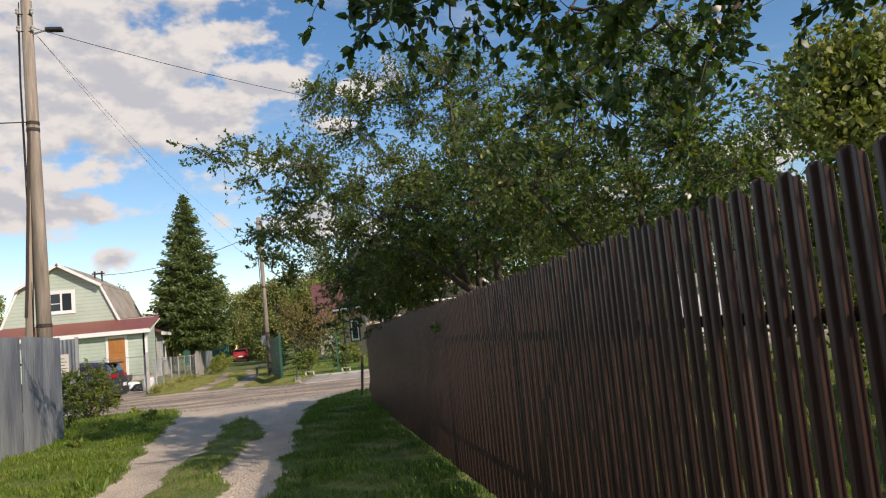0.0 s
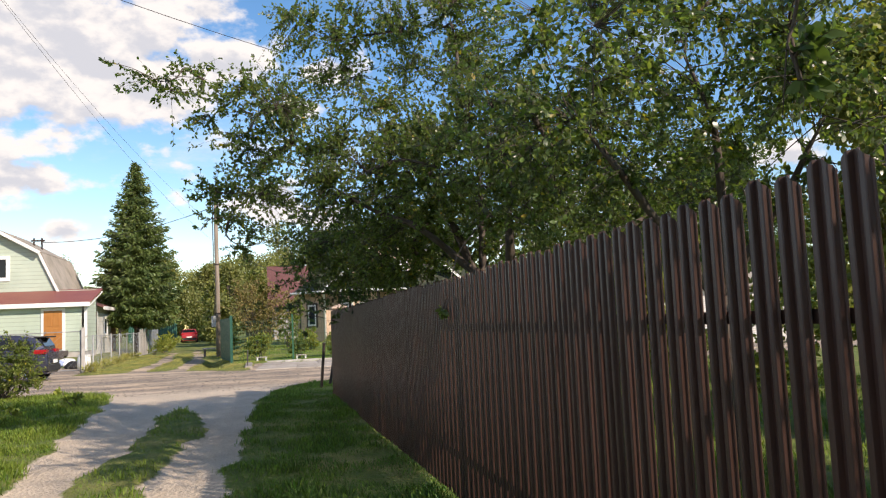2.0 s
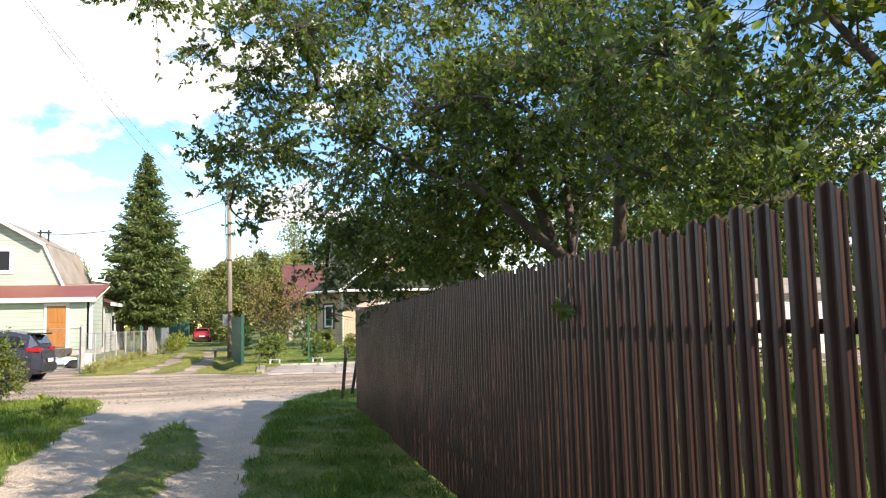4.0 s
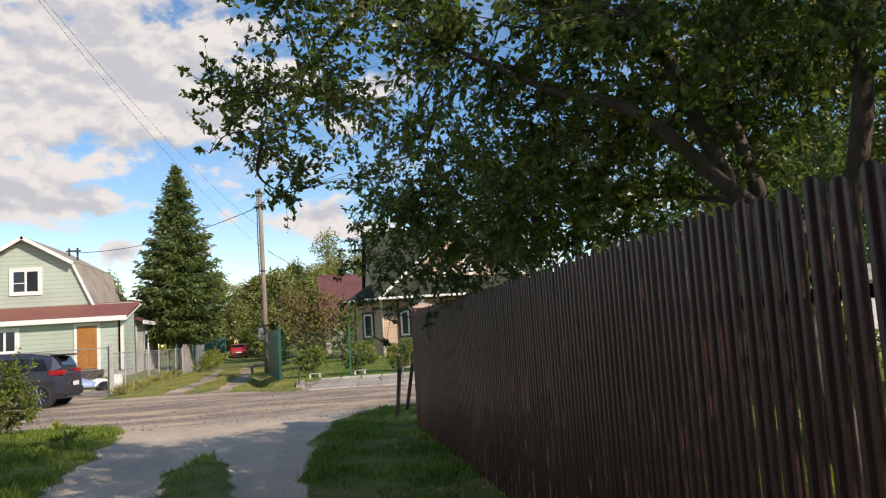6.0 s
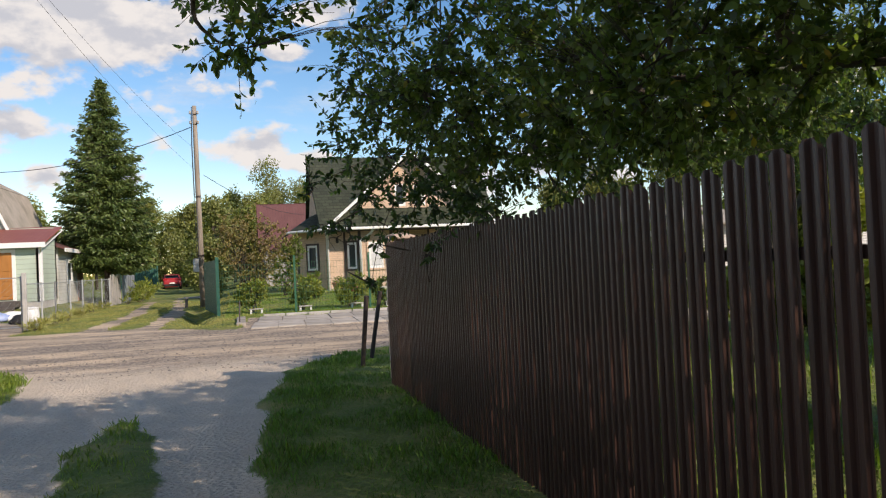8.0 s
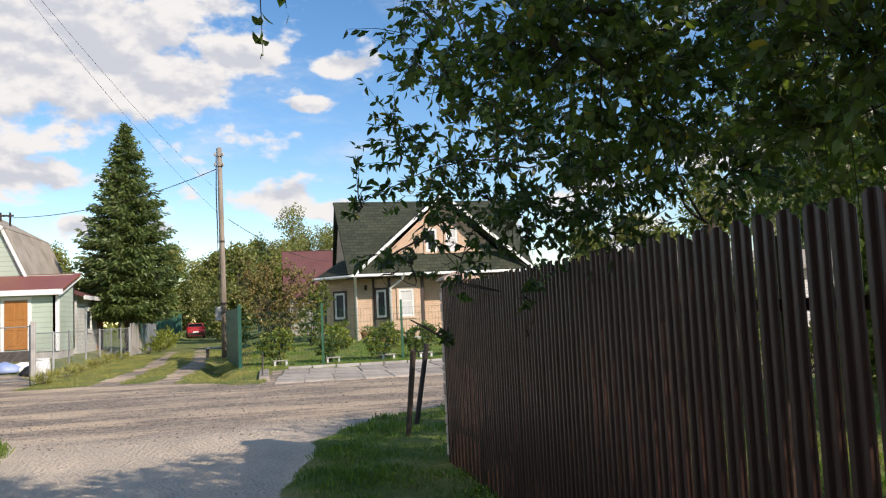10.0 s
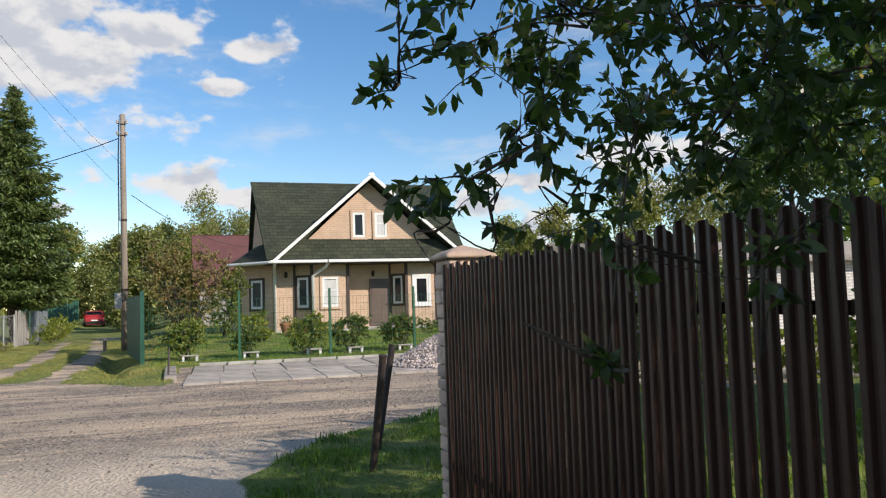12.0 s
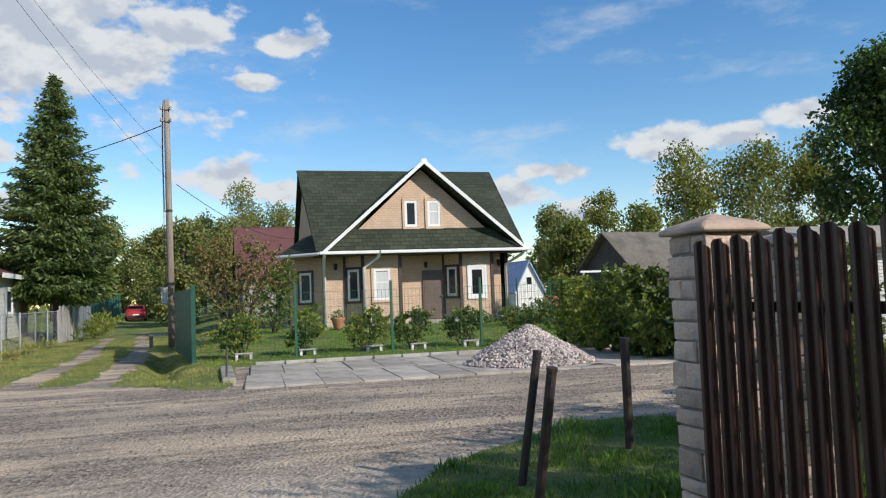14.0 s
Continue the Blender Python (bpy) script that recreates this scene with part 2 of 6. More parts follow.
def ground_material():
    """Gravel road and soil, and turf where the sheet's own 'turf' mask says so."""
    m = bpy.data.materials.new("ground")
    m.use_nodes = True
    n, l = m.node_tree.nodes, m.node_tree.links
    b = n["Principled BSDF"]
    b.inputs["Roughness"].default_value = 0.95
    b.inputs["Specular IOR Level"].default_value = 0.25
    tc = n.new("ShaderNodeTexCoord")

    def tex(scale, detail=6.0, rough=0.6, stretch=None):
        x = n.new("ShaderNodeTexNoise")
        x.inputs["Scale"].default_value, x.inputs["Detail"].default_value, x.inputs["Roughness"].default_value = scale, detail, rough
        if stretch:
            mp = n.new("ShaderNodeMapping")
            mp.inputs["Scale"].default_value = stretch
            l.new(tc.outputs["Object"], mp.inputs[0])
            l.new(mp.outputs[0], x.inputs["Vector"])
        else:
            l.new(tc.outputs["Object"], x.inputs["Vector"])
        return x.outputs[0]

    def rng(o, lo, hi):
        r = n.new("ShaderNodeMapRange")
        r.inputs[1].default_value, r.inputs[2].default_value = lo, hi
        l.new(o, r.inputs[0])
        return r.outputs[0]

    def mix(f, a, c):
        x = n.new("ShaderNodeMix")
        x.data_type = "RGBA"
        l.new(f, x.inputs[0])
        for i, v in ((6, a), (7, c)):
            if isinstance(v, tuple):
                x.inputs[i].default_value = (*v, 1)
            else:
                l.new(v, x.inputs[i])
        return x.outputs[2]

    dirt = mix(rng(tex(0.55, 5.0, 0.6, (0.35, 1.0, 1)), 0.42, 0.6), (0.66, 0.505, 0.345), (0.43, 0.34, 0.25))
    vor = n.new("ShaderNodeTexVoronoi")
    vor.inputs["Scale"].default_value = 26.0
    l.new(tc.outputs["Object"], vor.inputs["Vector"])
    stones = mix(rng(vor.outputs["Color"], 0.2, 0.9), (0.085, 0.069, 0.057), (0.44, 0.365, 0.29))
    gravel = mix(rng(tex(0.9, 8.0, 0.7, (0.3, 1.2, 1)), 0.44, 0.54), dirt, stones)
    gravel = mix(rng(tex(14.0, 6.0), 0.42, 0.75), gravel, (0.33, 0.27, 0.205))
    # sandy lane dust, made paler still to lift the shade lying on it
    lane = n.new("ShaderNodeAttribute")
    lane.attribute_name = "dust_lift"
    lifted_powder = mix(rng(tex(1.6, 7.0, 0.65, (1.0, 0.4, 1)), 0.35, 0.65), (0.68, 0.565, 0.43), (0.50, 0.42, 0.325))
    lifted_powder = mix(rng(tex(40.0, 4.0), 0.5, 0.72), lifted_powder, (0.40, 0.335, 0.265))
    gravel = mix(lane.outputs["Fac"], gravel, lifted_powder)
    turf = mix(rng(tex(3.0, 7.0), 0.35, 0.65), (0.10, 0.148, 0.032), (0.165, 0.19, 0.05))
    turf = mix(rng(tex(0.8, 5.0), 0.5, 0.68), turf, (0.27, 0.24, 0.085))
    att = n.new("ShaderNodeAttribute")
    att.attribute_name = "turf"
    f = n.new("ShaderNodeMath")
    f.operation = "ADD"
    edge = n.new("ShaderNodeMath")
    edge.operation = "MULTIPLY_ADD"
    edge.inputs[1].default_value, edge.inputs[2].default_value = 0.7, -0.35
    l.new(tex(9.0, 6.0, 0.7), edge.inputs[0])
    l.new(att.outputs["Fac"], f.inputs[0])
    l.new(edge.outputs[0], f.inputs[1])
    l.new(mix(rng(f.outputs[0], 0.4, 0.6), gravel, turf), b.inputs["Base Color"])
    bp = n.new("ShaderNodeBump")
    bp.inputs["Strength"].default_value, bp.inputs["Distance"].default_value = 0.8, 0.03
    hs = n.new("ShaderNodeMath")
    hs.operation = "ADD"
    l.new(tex(18.0, 8.0, 0.7), hs.inputs[0])
    l.new(vor.outputs["Distance"], hs.inputs[1])
    l.new(hs.outputs[0], bp.inputs["Height"])
    l.new(bp.outputs[0], b.inputs["Normal"])
    return m


M = dict(
    ground=ground_material(),
    grass=material("grass blades", (0.10, 0.178, 0.022), rough=0.6, var=(0.17, 0.225, 0.032), scale=1.2, island=0.4, translucent=0.35),
    # lush verge blades; the fence side's shade is also put into this darker green
    lush_shaded=material("lush verge grass in shade tone", (0.066, 0.15, 0.02), rough=0.6, var=(0.105, 0.18, 0.026), scale=1.2, island=0.4, translucent=0.35),
    lawn=material("mown lawn", (0.13, 0.235, 0.03), rough=0.6, var=(0.19, 0.28, 0.045), scale=0.8, island=0.3, translucent=0.35),
    dry_grass=material("dry grass", (0.255, 0.28, 0.065), rough=0.7, var=(0.36, 0.32, 0.11), scale=1.0, island=0.35, translucent=0.3),
    picket=material("brown painted steel", (0.050, 0.0235, 0.0175), rough=0.36, spec=0.4, var=(0.066, 0.033, 0.025), scale=3.0, stretch=(1, 1, 0.2), bump=0.05, bump_scale=60, obj=0.12, stain=(0.032, 0.018, 0.014), stain_scale=1.6),
    rail=material("brown rail", (0.036, 0.017, 0.0125), rough=0.5, var=(0.046, 0.023, 0.017), scale=5.0),
    brick=material("grey-pink brick", (0.55, 0.40, 0.31), rough=0.9, var=(0.66, 0.52, 0.42), scale=14, obj=0.28, bump=0.6, bump_scale=45, stain=(0.36, 0.28, 0.23), stain_scale=6),
    mortar=material("mortar", (0.20, 0.185, 0.165), rough=0.95, var=(0.28, 0.26, 0.23), scale=20, bump=0.4),
    cap=material("cast stone cap", (0.42, 0.30, 0.23), rough=0.9, var=(0.52, 0.40, 0.31), scale=9, bump=0.3, stain=(0.28, 0.22, 0.18), stain_scale=4),
    rust=material("dark rusted steel", (0.028, 0.022, 0.02), rough=0.75, var=(0.055, 0.035, 0.025), scale=12, bump=0.4),
    bark=material("apple bark", (0.05, 0.036, 0.027), rough=0.95, var=(0.105, 0.085, 0.068), scale=11, bump=0.9, bump_scale=24, stretch=(1, 1, 0.4)),
    spruce_bark=material("spruce bark", (0.07, 0.045, 0.032), rough=0.95, var=(0.12, 0.09, 0.07), scale=8, bump=0.8),
    leaf=material("apple leaf", (0.072, 0.118, 0.033), rough=0.33, var=(0.118, 0.162, 0.044), scale=0.9, island=0.5, translucent=0.52, spec=0.6),
    leaf_dark=material("plum leaf", (0.042, 0.08, 0.026), rough=0.36, var=(0.065, 0.108, 0.032), scale=0.9, island=0.4, translucent=0.45, spec=0.5),
    leaf_yellow=material("turning leaf", (0.36, 0.27, 0.03), rough=0.5, var=(0.25, 0.24, 0.04), scale=2.0, island=0.3, translucent=0.4),
    needle=material("spruce needle", (0.07, 0.111, 0.032), rough=0.5, var=(0.122, 0.169, 0.046), scale=0.8, island=0.45, translucent=0.2),
    leaf_bush=material("shrub leaf", (0.083, 0.125, 0.023), rough=0.5, var=(0.155, 0.19, 0.036), scale=1.5, island=0.4, translucent=0.35),
    leaf_lime=material("light shrub leaf", (0.165, 0.215, 0.034), rough=0.55, var=(0.25, 0.265, 0.05), scale=1.5, island=0.35, translucent=0.35),
    leaf_autumn=material("bronze shrub leaf", (0.17, 0.165, 0.05), rough=0.6, var=(0.26, 0.19, 0.075), scale=1.2, island=0.4, translucent=0.3),
    old_slate=banded(material("mossy old fibre cement", (0.15, 0.13, 0.105), rough=0.95, var=(0.21, 0.185, 0.15), scale=2.5, stain=(0.10, 0.095, 0.07), stain_scale=0.8), 0, 0.16, 0.03, 0.7, 0.25),
    leaf_far=material("far leaf", (0.13, 0.162, 0.036), rough=0.6, var=(0.235, 0.23, 0.055), scale=0.25, island=0.4, translucent=0.3),
    leaf_birch=material("birch leaf", (0.15, 0.178, 0.05), rough=0.6, var=(0.22, 0.225, 0.075), scale=0.3, island=0.35, translucent=0.3),
    birch_bark=material("birch bark", (0.55, 0.53, 0.49), rough=0.8, var=(0.12, 0.11, 0.10), scale=5, stretch=(1, 1, 0.3)),
    zinc=material("weathered zinc sheet", (0.30, 0.32, 0.34), rough=0.48, metal=0.65, var=(0.42, 0.45, 0.47), scale=4, stretch=(1, 1, 0.35), stain=(0.20, 0.22, 0.25), stain_scale=1.4),
    pole=material("weathered grey wood", (0.15, 0.118, 0.088), rough=0.9, var=(0.35, 0.295, 0.235), scale=9, stretch=(1, 1, 0.08), bump=0.6, bump_scale=18, stain=(0.12, 0.09, 0.07), stain_scale=1.0),
    concrete=material("grey concrete", (0.38, 0.36, 0.33), rough=0.92, var=(0.48, 0.46, 0.42), scale=7, bump=0.3, stain=(0.28, 0.26, 0.23), stain_scale=0.9),
    slab=material("concrete slab", (0.35, 0.305, 0.25), rough=0.92, var=(0.43, 0.385, 0.33), scale=5, bump=0.4, obj=0.2, stain=(0.22, 0.195, 0.15), stain_scale=1.6),
    siding=banded(material("pale green siding", (0.43, 0.51, 0.42), rough=0.55, var=(0.48, 0.56, 0.46), scale=1.2, stain=(0.39, 0.46, 0.37), stain_scale=0.5), 2, 0.2, 0.02, 0.72, 0.12),
    red_roof=banded(material("red steel roof", (0.24, 0.062, 0.045), rough=0.5, var=(0.29, 0.085, 0.06), scale=2.0), 0, 0.18, 0.02, 0.8, 0.15),
    slate=banded(material("grey fibre cement", (0.36, 0.32, 0.27), rough=0.95, var=(0.27, 0.24, 0.20), scale=2.5, stain=(0.22, 0.20, 0.16), stain_scale=0.9), 1, 0.15, 0.03, 0.85, 0.2),
    pale_siding=banded(material("pale painted boards", (0.60, 0.60, 0.56), rough=0.6, var=(0.52, 0.52, 0.48), scale=2.0, stain=(0.45, 0.44, 0.40), stain_scale=0.8), 2, 0.16, 0.02, 0.75, 0.12),
    white=material("white paint", (0.78, 0.78, 0.75), rough=0.45, var=(0.72, 0.72, 0.69), scale=3),
    ochre_door=material("varnished orange door", (0.34, 0.135, 0.03), rough=0.45, var=(0.42, 0.18, 0.045), scale=6, stretch=(1, 1, 0.2)),
    brown_door=material("brown steel door", (0.11, 0.075, 0.06), rough=0.45, var=(0.15, 0.105, 0.085), scale=3),
    darkwood=material("dark brown trim", (0.05, 0.03, 0.025), rough=0.6, var=(0.07, 0.045, 0.035), scale=5),
    clad=brick_faced("tan stone cladding", (0.64, 0.46, 0.325), (0.58, 0.41, 0.285), (0.50, 0.36, 0.26), 0.24, 0.085),
    shingle=shingled(material("dark green shingle", (0.024, 0.031, 0.019), rough=0.95, var=(0.042, 0.05, 0.03), scale=14, bump=0.6, bump_scale=16, stain=(0.05, 0.056, 0.034), stain_scale=0.6), 0, 2),
    maroon=banded(material("maroon steel roof", (0.125, 0.05, 0.045), rough=0.55, var=(0.16, 0.068, 0.06), scale=1.5), 0, 0.2, 0.02, 0.8, 0.15),
    green_sheet=material("dark green steel sheet", (0.014, 0.075, 0.05), rough=0.45, var=(0.022, 0.10, 0.066), scale=3),
    green_wire=material("green coated wire", (0.02, 0.10, 0.05), rough=0.5),
    glass=glassy("window glass"),
    glass_dark=glassy("dark glass", (0.012, 0.014, 0.017)),
    curtain=material("white curtain", (0.62, 0.62, 0.60), rough=0.8, var=(0.5, 0.5, 0.5), scale=4, stretch=(6, 1, 0.2)),
    black=material("black rubber", (0.012, 0.012, 0.013), rough=0.8, var=(0.025, 0.024, 0.023), scale=9),
    wire=material("black cable", (0.015, 0.015, 0.016), rough=0.6),
    steel=material("grey steel post", (0.33, 0.34, 0.34), rough=0.5, metal=0.4, var=(0.42, 0.42, 0.41), scale=6),
    car_paint=material("dark grey metallic car paint", (0.075, 0.085, 0.13), rough=0.25, metal=0.7, var=(0.075, 0.08, 0.105), scale=2),
    red_paint=material("red car paint", (0.36, 0.028, 0.035), rough=0.3),
    lamp_red=material("red lamp glass", (0.32, 0.012, 0.015), rough=0.15),
    chrome=material("bright alloy", (0.6, 0.6, 0.6), rough=0.25, metal=1.0),
    terracotta=material("terracotta", (0.38, 0.15, 0.075), rough=0.85, var=(0.45, 0.20, 0.11), scale=6),
    stone=material("crushed stone", (0.52, 0.45, 0.39), rough=0.9, var=(0.36, 0.31, 0.29), scale=3, island=0.55, bump=0.4),
    pebble=material("road pebble", (0.19, 0.165, 0.14), rough=0.95, island=0.4),
    greywood=material("grey picket wood", (0.25, 0.235, 0.215), rough=0.9, var=(0.36, 0.34, 0.31), scale=8, stretch=(1, 1, 0.15), obj=0.2),
    brick_red=brick_faced("orange brick", (0.40, 0.16, 0.075), (0.33, 0.125, 0.06), (0.38, 0.33, 0.28), 0.26, 0.08),
    blue_roof=material("pale blue roof", (0.20, 0.28, 0.50), rough=0.5, var=(0.31, 0.39, 0.60), scale=3),
    plank_dark=material("dark plank", (0.06, 0.05, 0.045), rough=0.9, var=(0.10, 0.085, 0.075), scale=5, stretch=(1, 1, 0.2)),
    white_brick=brick_faced("white silicate brick", (0.62, 0.60, 0.56), (0.55, 0.53, 0.50), (0.35, 0.34, 0.32), 0.26, 0.08),
    paper=material("notice paper", (0.6, 0.57, 0.5), rough=0.8, var=(0.5, 0.47, 0.42), scale=9),
    flower=material("garden flower", (0.45, 0.18, 0.05), rough=0.7, island=0.5),
)


# ---- building helpers ----
def box(bm, x0, x1, y0, y1, z0, z1):
    v = [bm.verts.new((x, y, z)) for z in (z0, z1) for x, y in ((x0, y0), (x1, y0), (x1, y1), (x0, y1))]
    for f in ((3, 2, 1, 0), (4, 5, 6, 7), (0, 1, 5, 4), (1, 2, 6, 5), (2, 3, 7, 6), (3, 0, 4, 7)):
        bm.faces.new([v[i] for i in f])


def prism(bm, outline, y0, y1):
    """A solid from an outline of (x, z) points, between two depths y."""
    a = [bm.verts.new((x, y0, z)) for x, z in outline]
    b = [bm.verts.new((x, y1, z)) for x, z in outline]
    bm.faces.new(a)
    bm.faces.new(b[::-1])
    for i in range(len(a)):
        j = (i + 1) % len(a)
        bm.faces.new((a[j], a[i], b[i], b[j]))


def slabbed(bm, corners, thick):
    """A plate over four or three corners, thickened downwards along its normal."""
    c = [Vector(p) for p in corners]
    nrm = (c[1] - c[0]).cross(c[2] - c[0]).normalized()
    if nrm.z < 0:
        c.reverse()
        nrm = -nrm
    a = [bm.verts.new(p) for p in c]
    b = [bm.verts.new(p - nrm * thick) for p in c]
    bm.faces.new(a)
    bm.faces.new(b[::-1])
    for i in range(len(a)):
        j = (i + 1) % len(a)
        bm.faces.new((a[j], a[i], b[i], b[j]))


def bow(pts, radii, n=4):
    """A smooth run through pts, with the radii to go with it."""
    p = [np.array(q, float) for q in pts]
    p = [2 * p[0] - p[1]] + p + [2 * p[-1] - p[-2]]
    out, rad = [], []
    for i in range(1, len(p) - 2):
        for k in range(n):
            s = k / n
            out.append(0.5 * (2 * p[i] + (p[i + 1] - p[i - 1]) * s + (2 * p[i - 1] - 5 * p[i] + 4 * p[i + 1] - p[i + 2]) * s ** 2 + (3 * p[i] - p[i - 1] - 3 * p[i + 1] + p[i + 2]) * s ** 3))
            rad.append(radii[i - 1] * (1 - s) + radii[i] * s)
    return out + [p[-2]], rad + [radii[-1]]


def tube(bm, pts, radii, seg=6, cap=True):
    """A round or tapered tube along pts."""
    pts = [Vector(p) for p in pts]
    if not isinstance(radii, (list, tuple)):
        radii = [radii] * len(pts)
    rings = []
    for i, p in enumerate(pts):
        d = (pts[min(i + 1, len(pts) - 1)] - pts[max(i - 1, 0)]).normalized()
        u = d.cross(Vector((0, 0, 1)) if abs(d.z) < 0.9 else Vector((0, 1, 0))).normalized()
        w = d.cross(u)
        rings.append([bm.verts.new(p + (u * math.cos(a) + w * math.sin(a)) * radii[i]) for a in [2 * math.pi * k / seg for k in range(seg)]])
    for r, s in zip(rings, rings[1:]):
        for k in range(seg):
            bm.faces.new((r[k], r[(k + 1) % seg], s[(k + 1) % seg], s[k]))
    if cap:
        bm.faces.new(rings[0][::-1])
        bm.faces.new(rings[-1])


def lathe(bm, profile, cx=0, cy=0, seg=16):
    rings = [[bm.verts.new((cx + r * math.cos(2 * math.pi * k / seg), cy + r * math.sin(2 * math.pi * k / seg), z)) for k in range(seg)] for r, z in profile]
    for r, s in zip(rings, rings[1:]):
        for k in range(seg):
            bm.faces.new((r[k], r[(k + 1) % seg], s[(k + 1) % seg], s[k]))
    bm.faces.new(rings[0][::-1])
    bm.faces.new(rings[-1])


def bevelled(bm, width, seg=1):
    bmesh.ops.bevel(bm, geom=list(bm.edges), offset=width, segments=seg, affect="EDGES", profile=0.6)


def finish(bm, name, mat, smooth=False):
    bmesh.ops.recalc_face_normals(bm, faces=bm.faces)
    me = bpy.data.meshes.new(name)
    bm.to_mesh(me)
    bm.free()
    for m in (mat if isinstance(mat, (list, tuple)) else [mat]):
        me.materials.append(m)
    if smooth:
        me.shade_smooth()
    return me


def part(name, bm, mat, parent=None, label="", smooth=False, at=None):
    """Links a bmesh (or mesh) as one object under a thing or under a part."""
    me = bm if isinstance(bm, bpy.types.Mesh) else finish(bm, name, mat, smooth)
    ob = new(name, me)
    ob.parent = parent
    if at is not None:
        ob.matrix_basis = at
    return tagged(ob, label)


def boxpart(name, dims, mat, parent=None, label="", bevel=0.0):
    bm = bmesh.new()
    box(bm, *dims)
    if bevel:
        bevelled(bm, bevel)
    return part(name, bm, mat, parent, label)


def thing(name, loc, label, category, group="", rz=0.0, kind=""):
    e = new(name)
    e.empty_display_size = 0.2
    e.matrix_basis = pose(*loc, 0, 0, rz)
    return tagged(e, label, category, group, kind)


def mesh_from(name, verts, faces, mat, smooth=False):
    me = bpy.data.meshes.new(name)
    me.from_pydata(verts, [], faces)
    for m in (mat if isinstance(mat, (list, tuple)) else [mat]):
        me.materials.append(m)
    if smooth:
        me.shade_smooth()
    return me


def leaf_mesh(name, P, D, size, mat, wide=0.5, seed=1, yellow=0.0, ymat=None):
    """Many single leaves: at P, pointing along D, each a six-cornered blade with a bend."""
    rg = np.random.default_rng(seed)
    n = len(P)
    D = D / np.maximum(np.linalg.norm(D, axis=1, keepdims=True), 1e-6)
    R = rg.normal(size=(n, 3))
    S = np.cross(D, R)
    S /= np.maximum(np.linalg.norm(S, axis=1, keepdims=True), 1e-6)
    N = np.cross(S, D)
    L = (np.asarray(size) * rg.uniform(0.65, 1.25, n))[:, None]
    W = L * wide * 0.5
    bend = L * rg.uniform(0.02, 0.22, n)[:, None]
    V = np.stack([P, P + D * L * 0.34 + S * W + N * bend * 0.6, P + D * L * 0.34 - S * W + N * bend * 0.6,
                  P + D * L * 0.72 + S * W * 0.75, P + D * L * 0.72 - S * W * 0.75, P + D * L - N * bend], axis=1).reshape(-1, 3)
    i = np.arange(n) * 6
    tri = np.concatenate([np.stack([i, i + 2, i + 1], 1), np.stack([i + 3, i + 4, i + 5], 1)])
    quad = np.stack([i + 1, i + 2, i + 4, i + 3], 1)
    me = bpy.data.meshes.new(name)
    me.vertices.add(len(V))
    me.vertices.foreach_set("co", V.ravel().astype(np.float32))
    loops = np.concatenate([tri.ravel(), quad.ravel()]).astype(np.int32)
    starts = np.concatenate([np.arange(len(tri)) * 3, len(tri) * 3 + np.arange(len(quad)) * 4]).astype(np.int32)
    me.loops.add(len(loops))
    me.polygons.add(len(starts))
    me.loops.foreach_set("vertex_index", loops)
    me.polygons.foreach_set("loop_start", starts)
    me.materials.append(mat)
    if ymat:
        me.materials.append(ymat)
        pick = (rg.random(n) < yellow).astype(np.int32)
        me.polygons.foreach_set("material_index", np.concatenate([pick, pick, pick]).astype(np.int32))
    me.update(calc_edges=True)
    return me


# ---- ground ----
def smooth(a, b, v):
    s = np.clip((v - a) / (b - a), 0, 1)
    return s * s * (3 - 2 * s)


def wobble(x, y):
    return (np.sin(1.9 * x + 0.7 * y) + np.sin(2.7 * y - 1.3 * x + 1.0) + 0.6 * np.sin(6.1 * x + 4.3 * y) + 0.6 * np.sin(7.7 * y - 5.2 * x)) / 3.2


def turf(x, y):
    """1 on grass, 0 on bare gravel and soil."""
    w = wobble(x, y) * 0.16
    right_edge = np.interp(y, [-10, 7, 11.5, 14, 16, 18, 19, 20, 20.8], [-1.75, -1.75, -1.68, -1.5, -1.4, -1.15, -0.7, 0.15, 1.4])
    right = smooth(-0.12, 0.12, x + w - right_edge) * smooth(21.2, 20.9, y + w)
    left_edge = np.interp(y, [-10, 8, 13, 16, 19.2, 20.2, 20.8], [-3.65, -3.75, -4.0, -4.25, -4.6, -5.2, -7.5])
    left = smooth(0.15, -0.15, x + w - left_edge) * smooth(21.0, 20.6, y)
    half = 0.37 * np.clip((15.4 - y) / 3.0, 0, 1) ** 0.5
    mid = smooth(0.1, -0.1, np.abs(x + 2.68 + 0.1 * np.sin(y * 0.9)) - half + w) * (y < 15.4)
    far_edge = np.interp(x, [-20, -7, -4, -2.4, -1.75, -1.5, 10], [30, 29.4, 29.0, 27.4, 26.9, 31.0, 31.0])
    far = smooth(-0.2, 0.2, y - far_edge + w * 2)
    centre = np.interp(y, [28, 38, 47, 60, 78, 110], [-4.75, -4.75, -5.35, -6.4, -7.9, -10.5])
    rut = np.minimum(np.abs(x - centre - 0.72), np.abs(x - centre + 0.72))
    worn = np.clip(1.0 - (y - 30) / 55.0, 0.35, 1.0)
    ruts = smooth(0.42, 0.2, rut + w) * worn * (y > 26) * (y < 110)
    yard = smooth(-7.3, -7.7, x + w) * smooth(36.5, 35.5, y + w) * (y > 26)
    return np.clip(np.maximum(np.maximum(right, left), np.maximum(mid, far * (1 - ruts) * (1 - yard))), 0, 1)


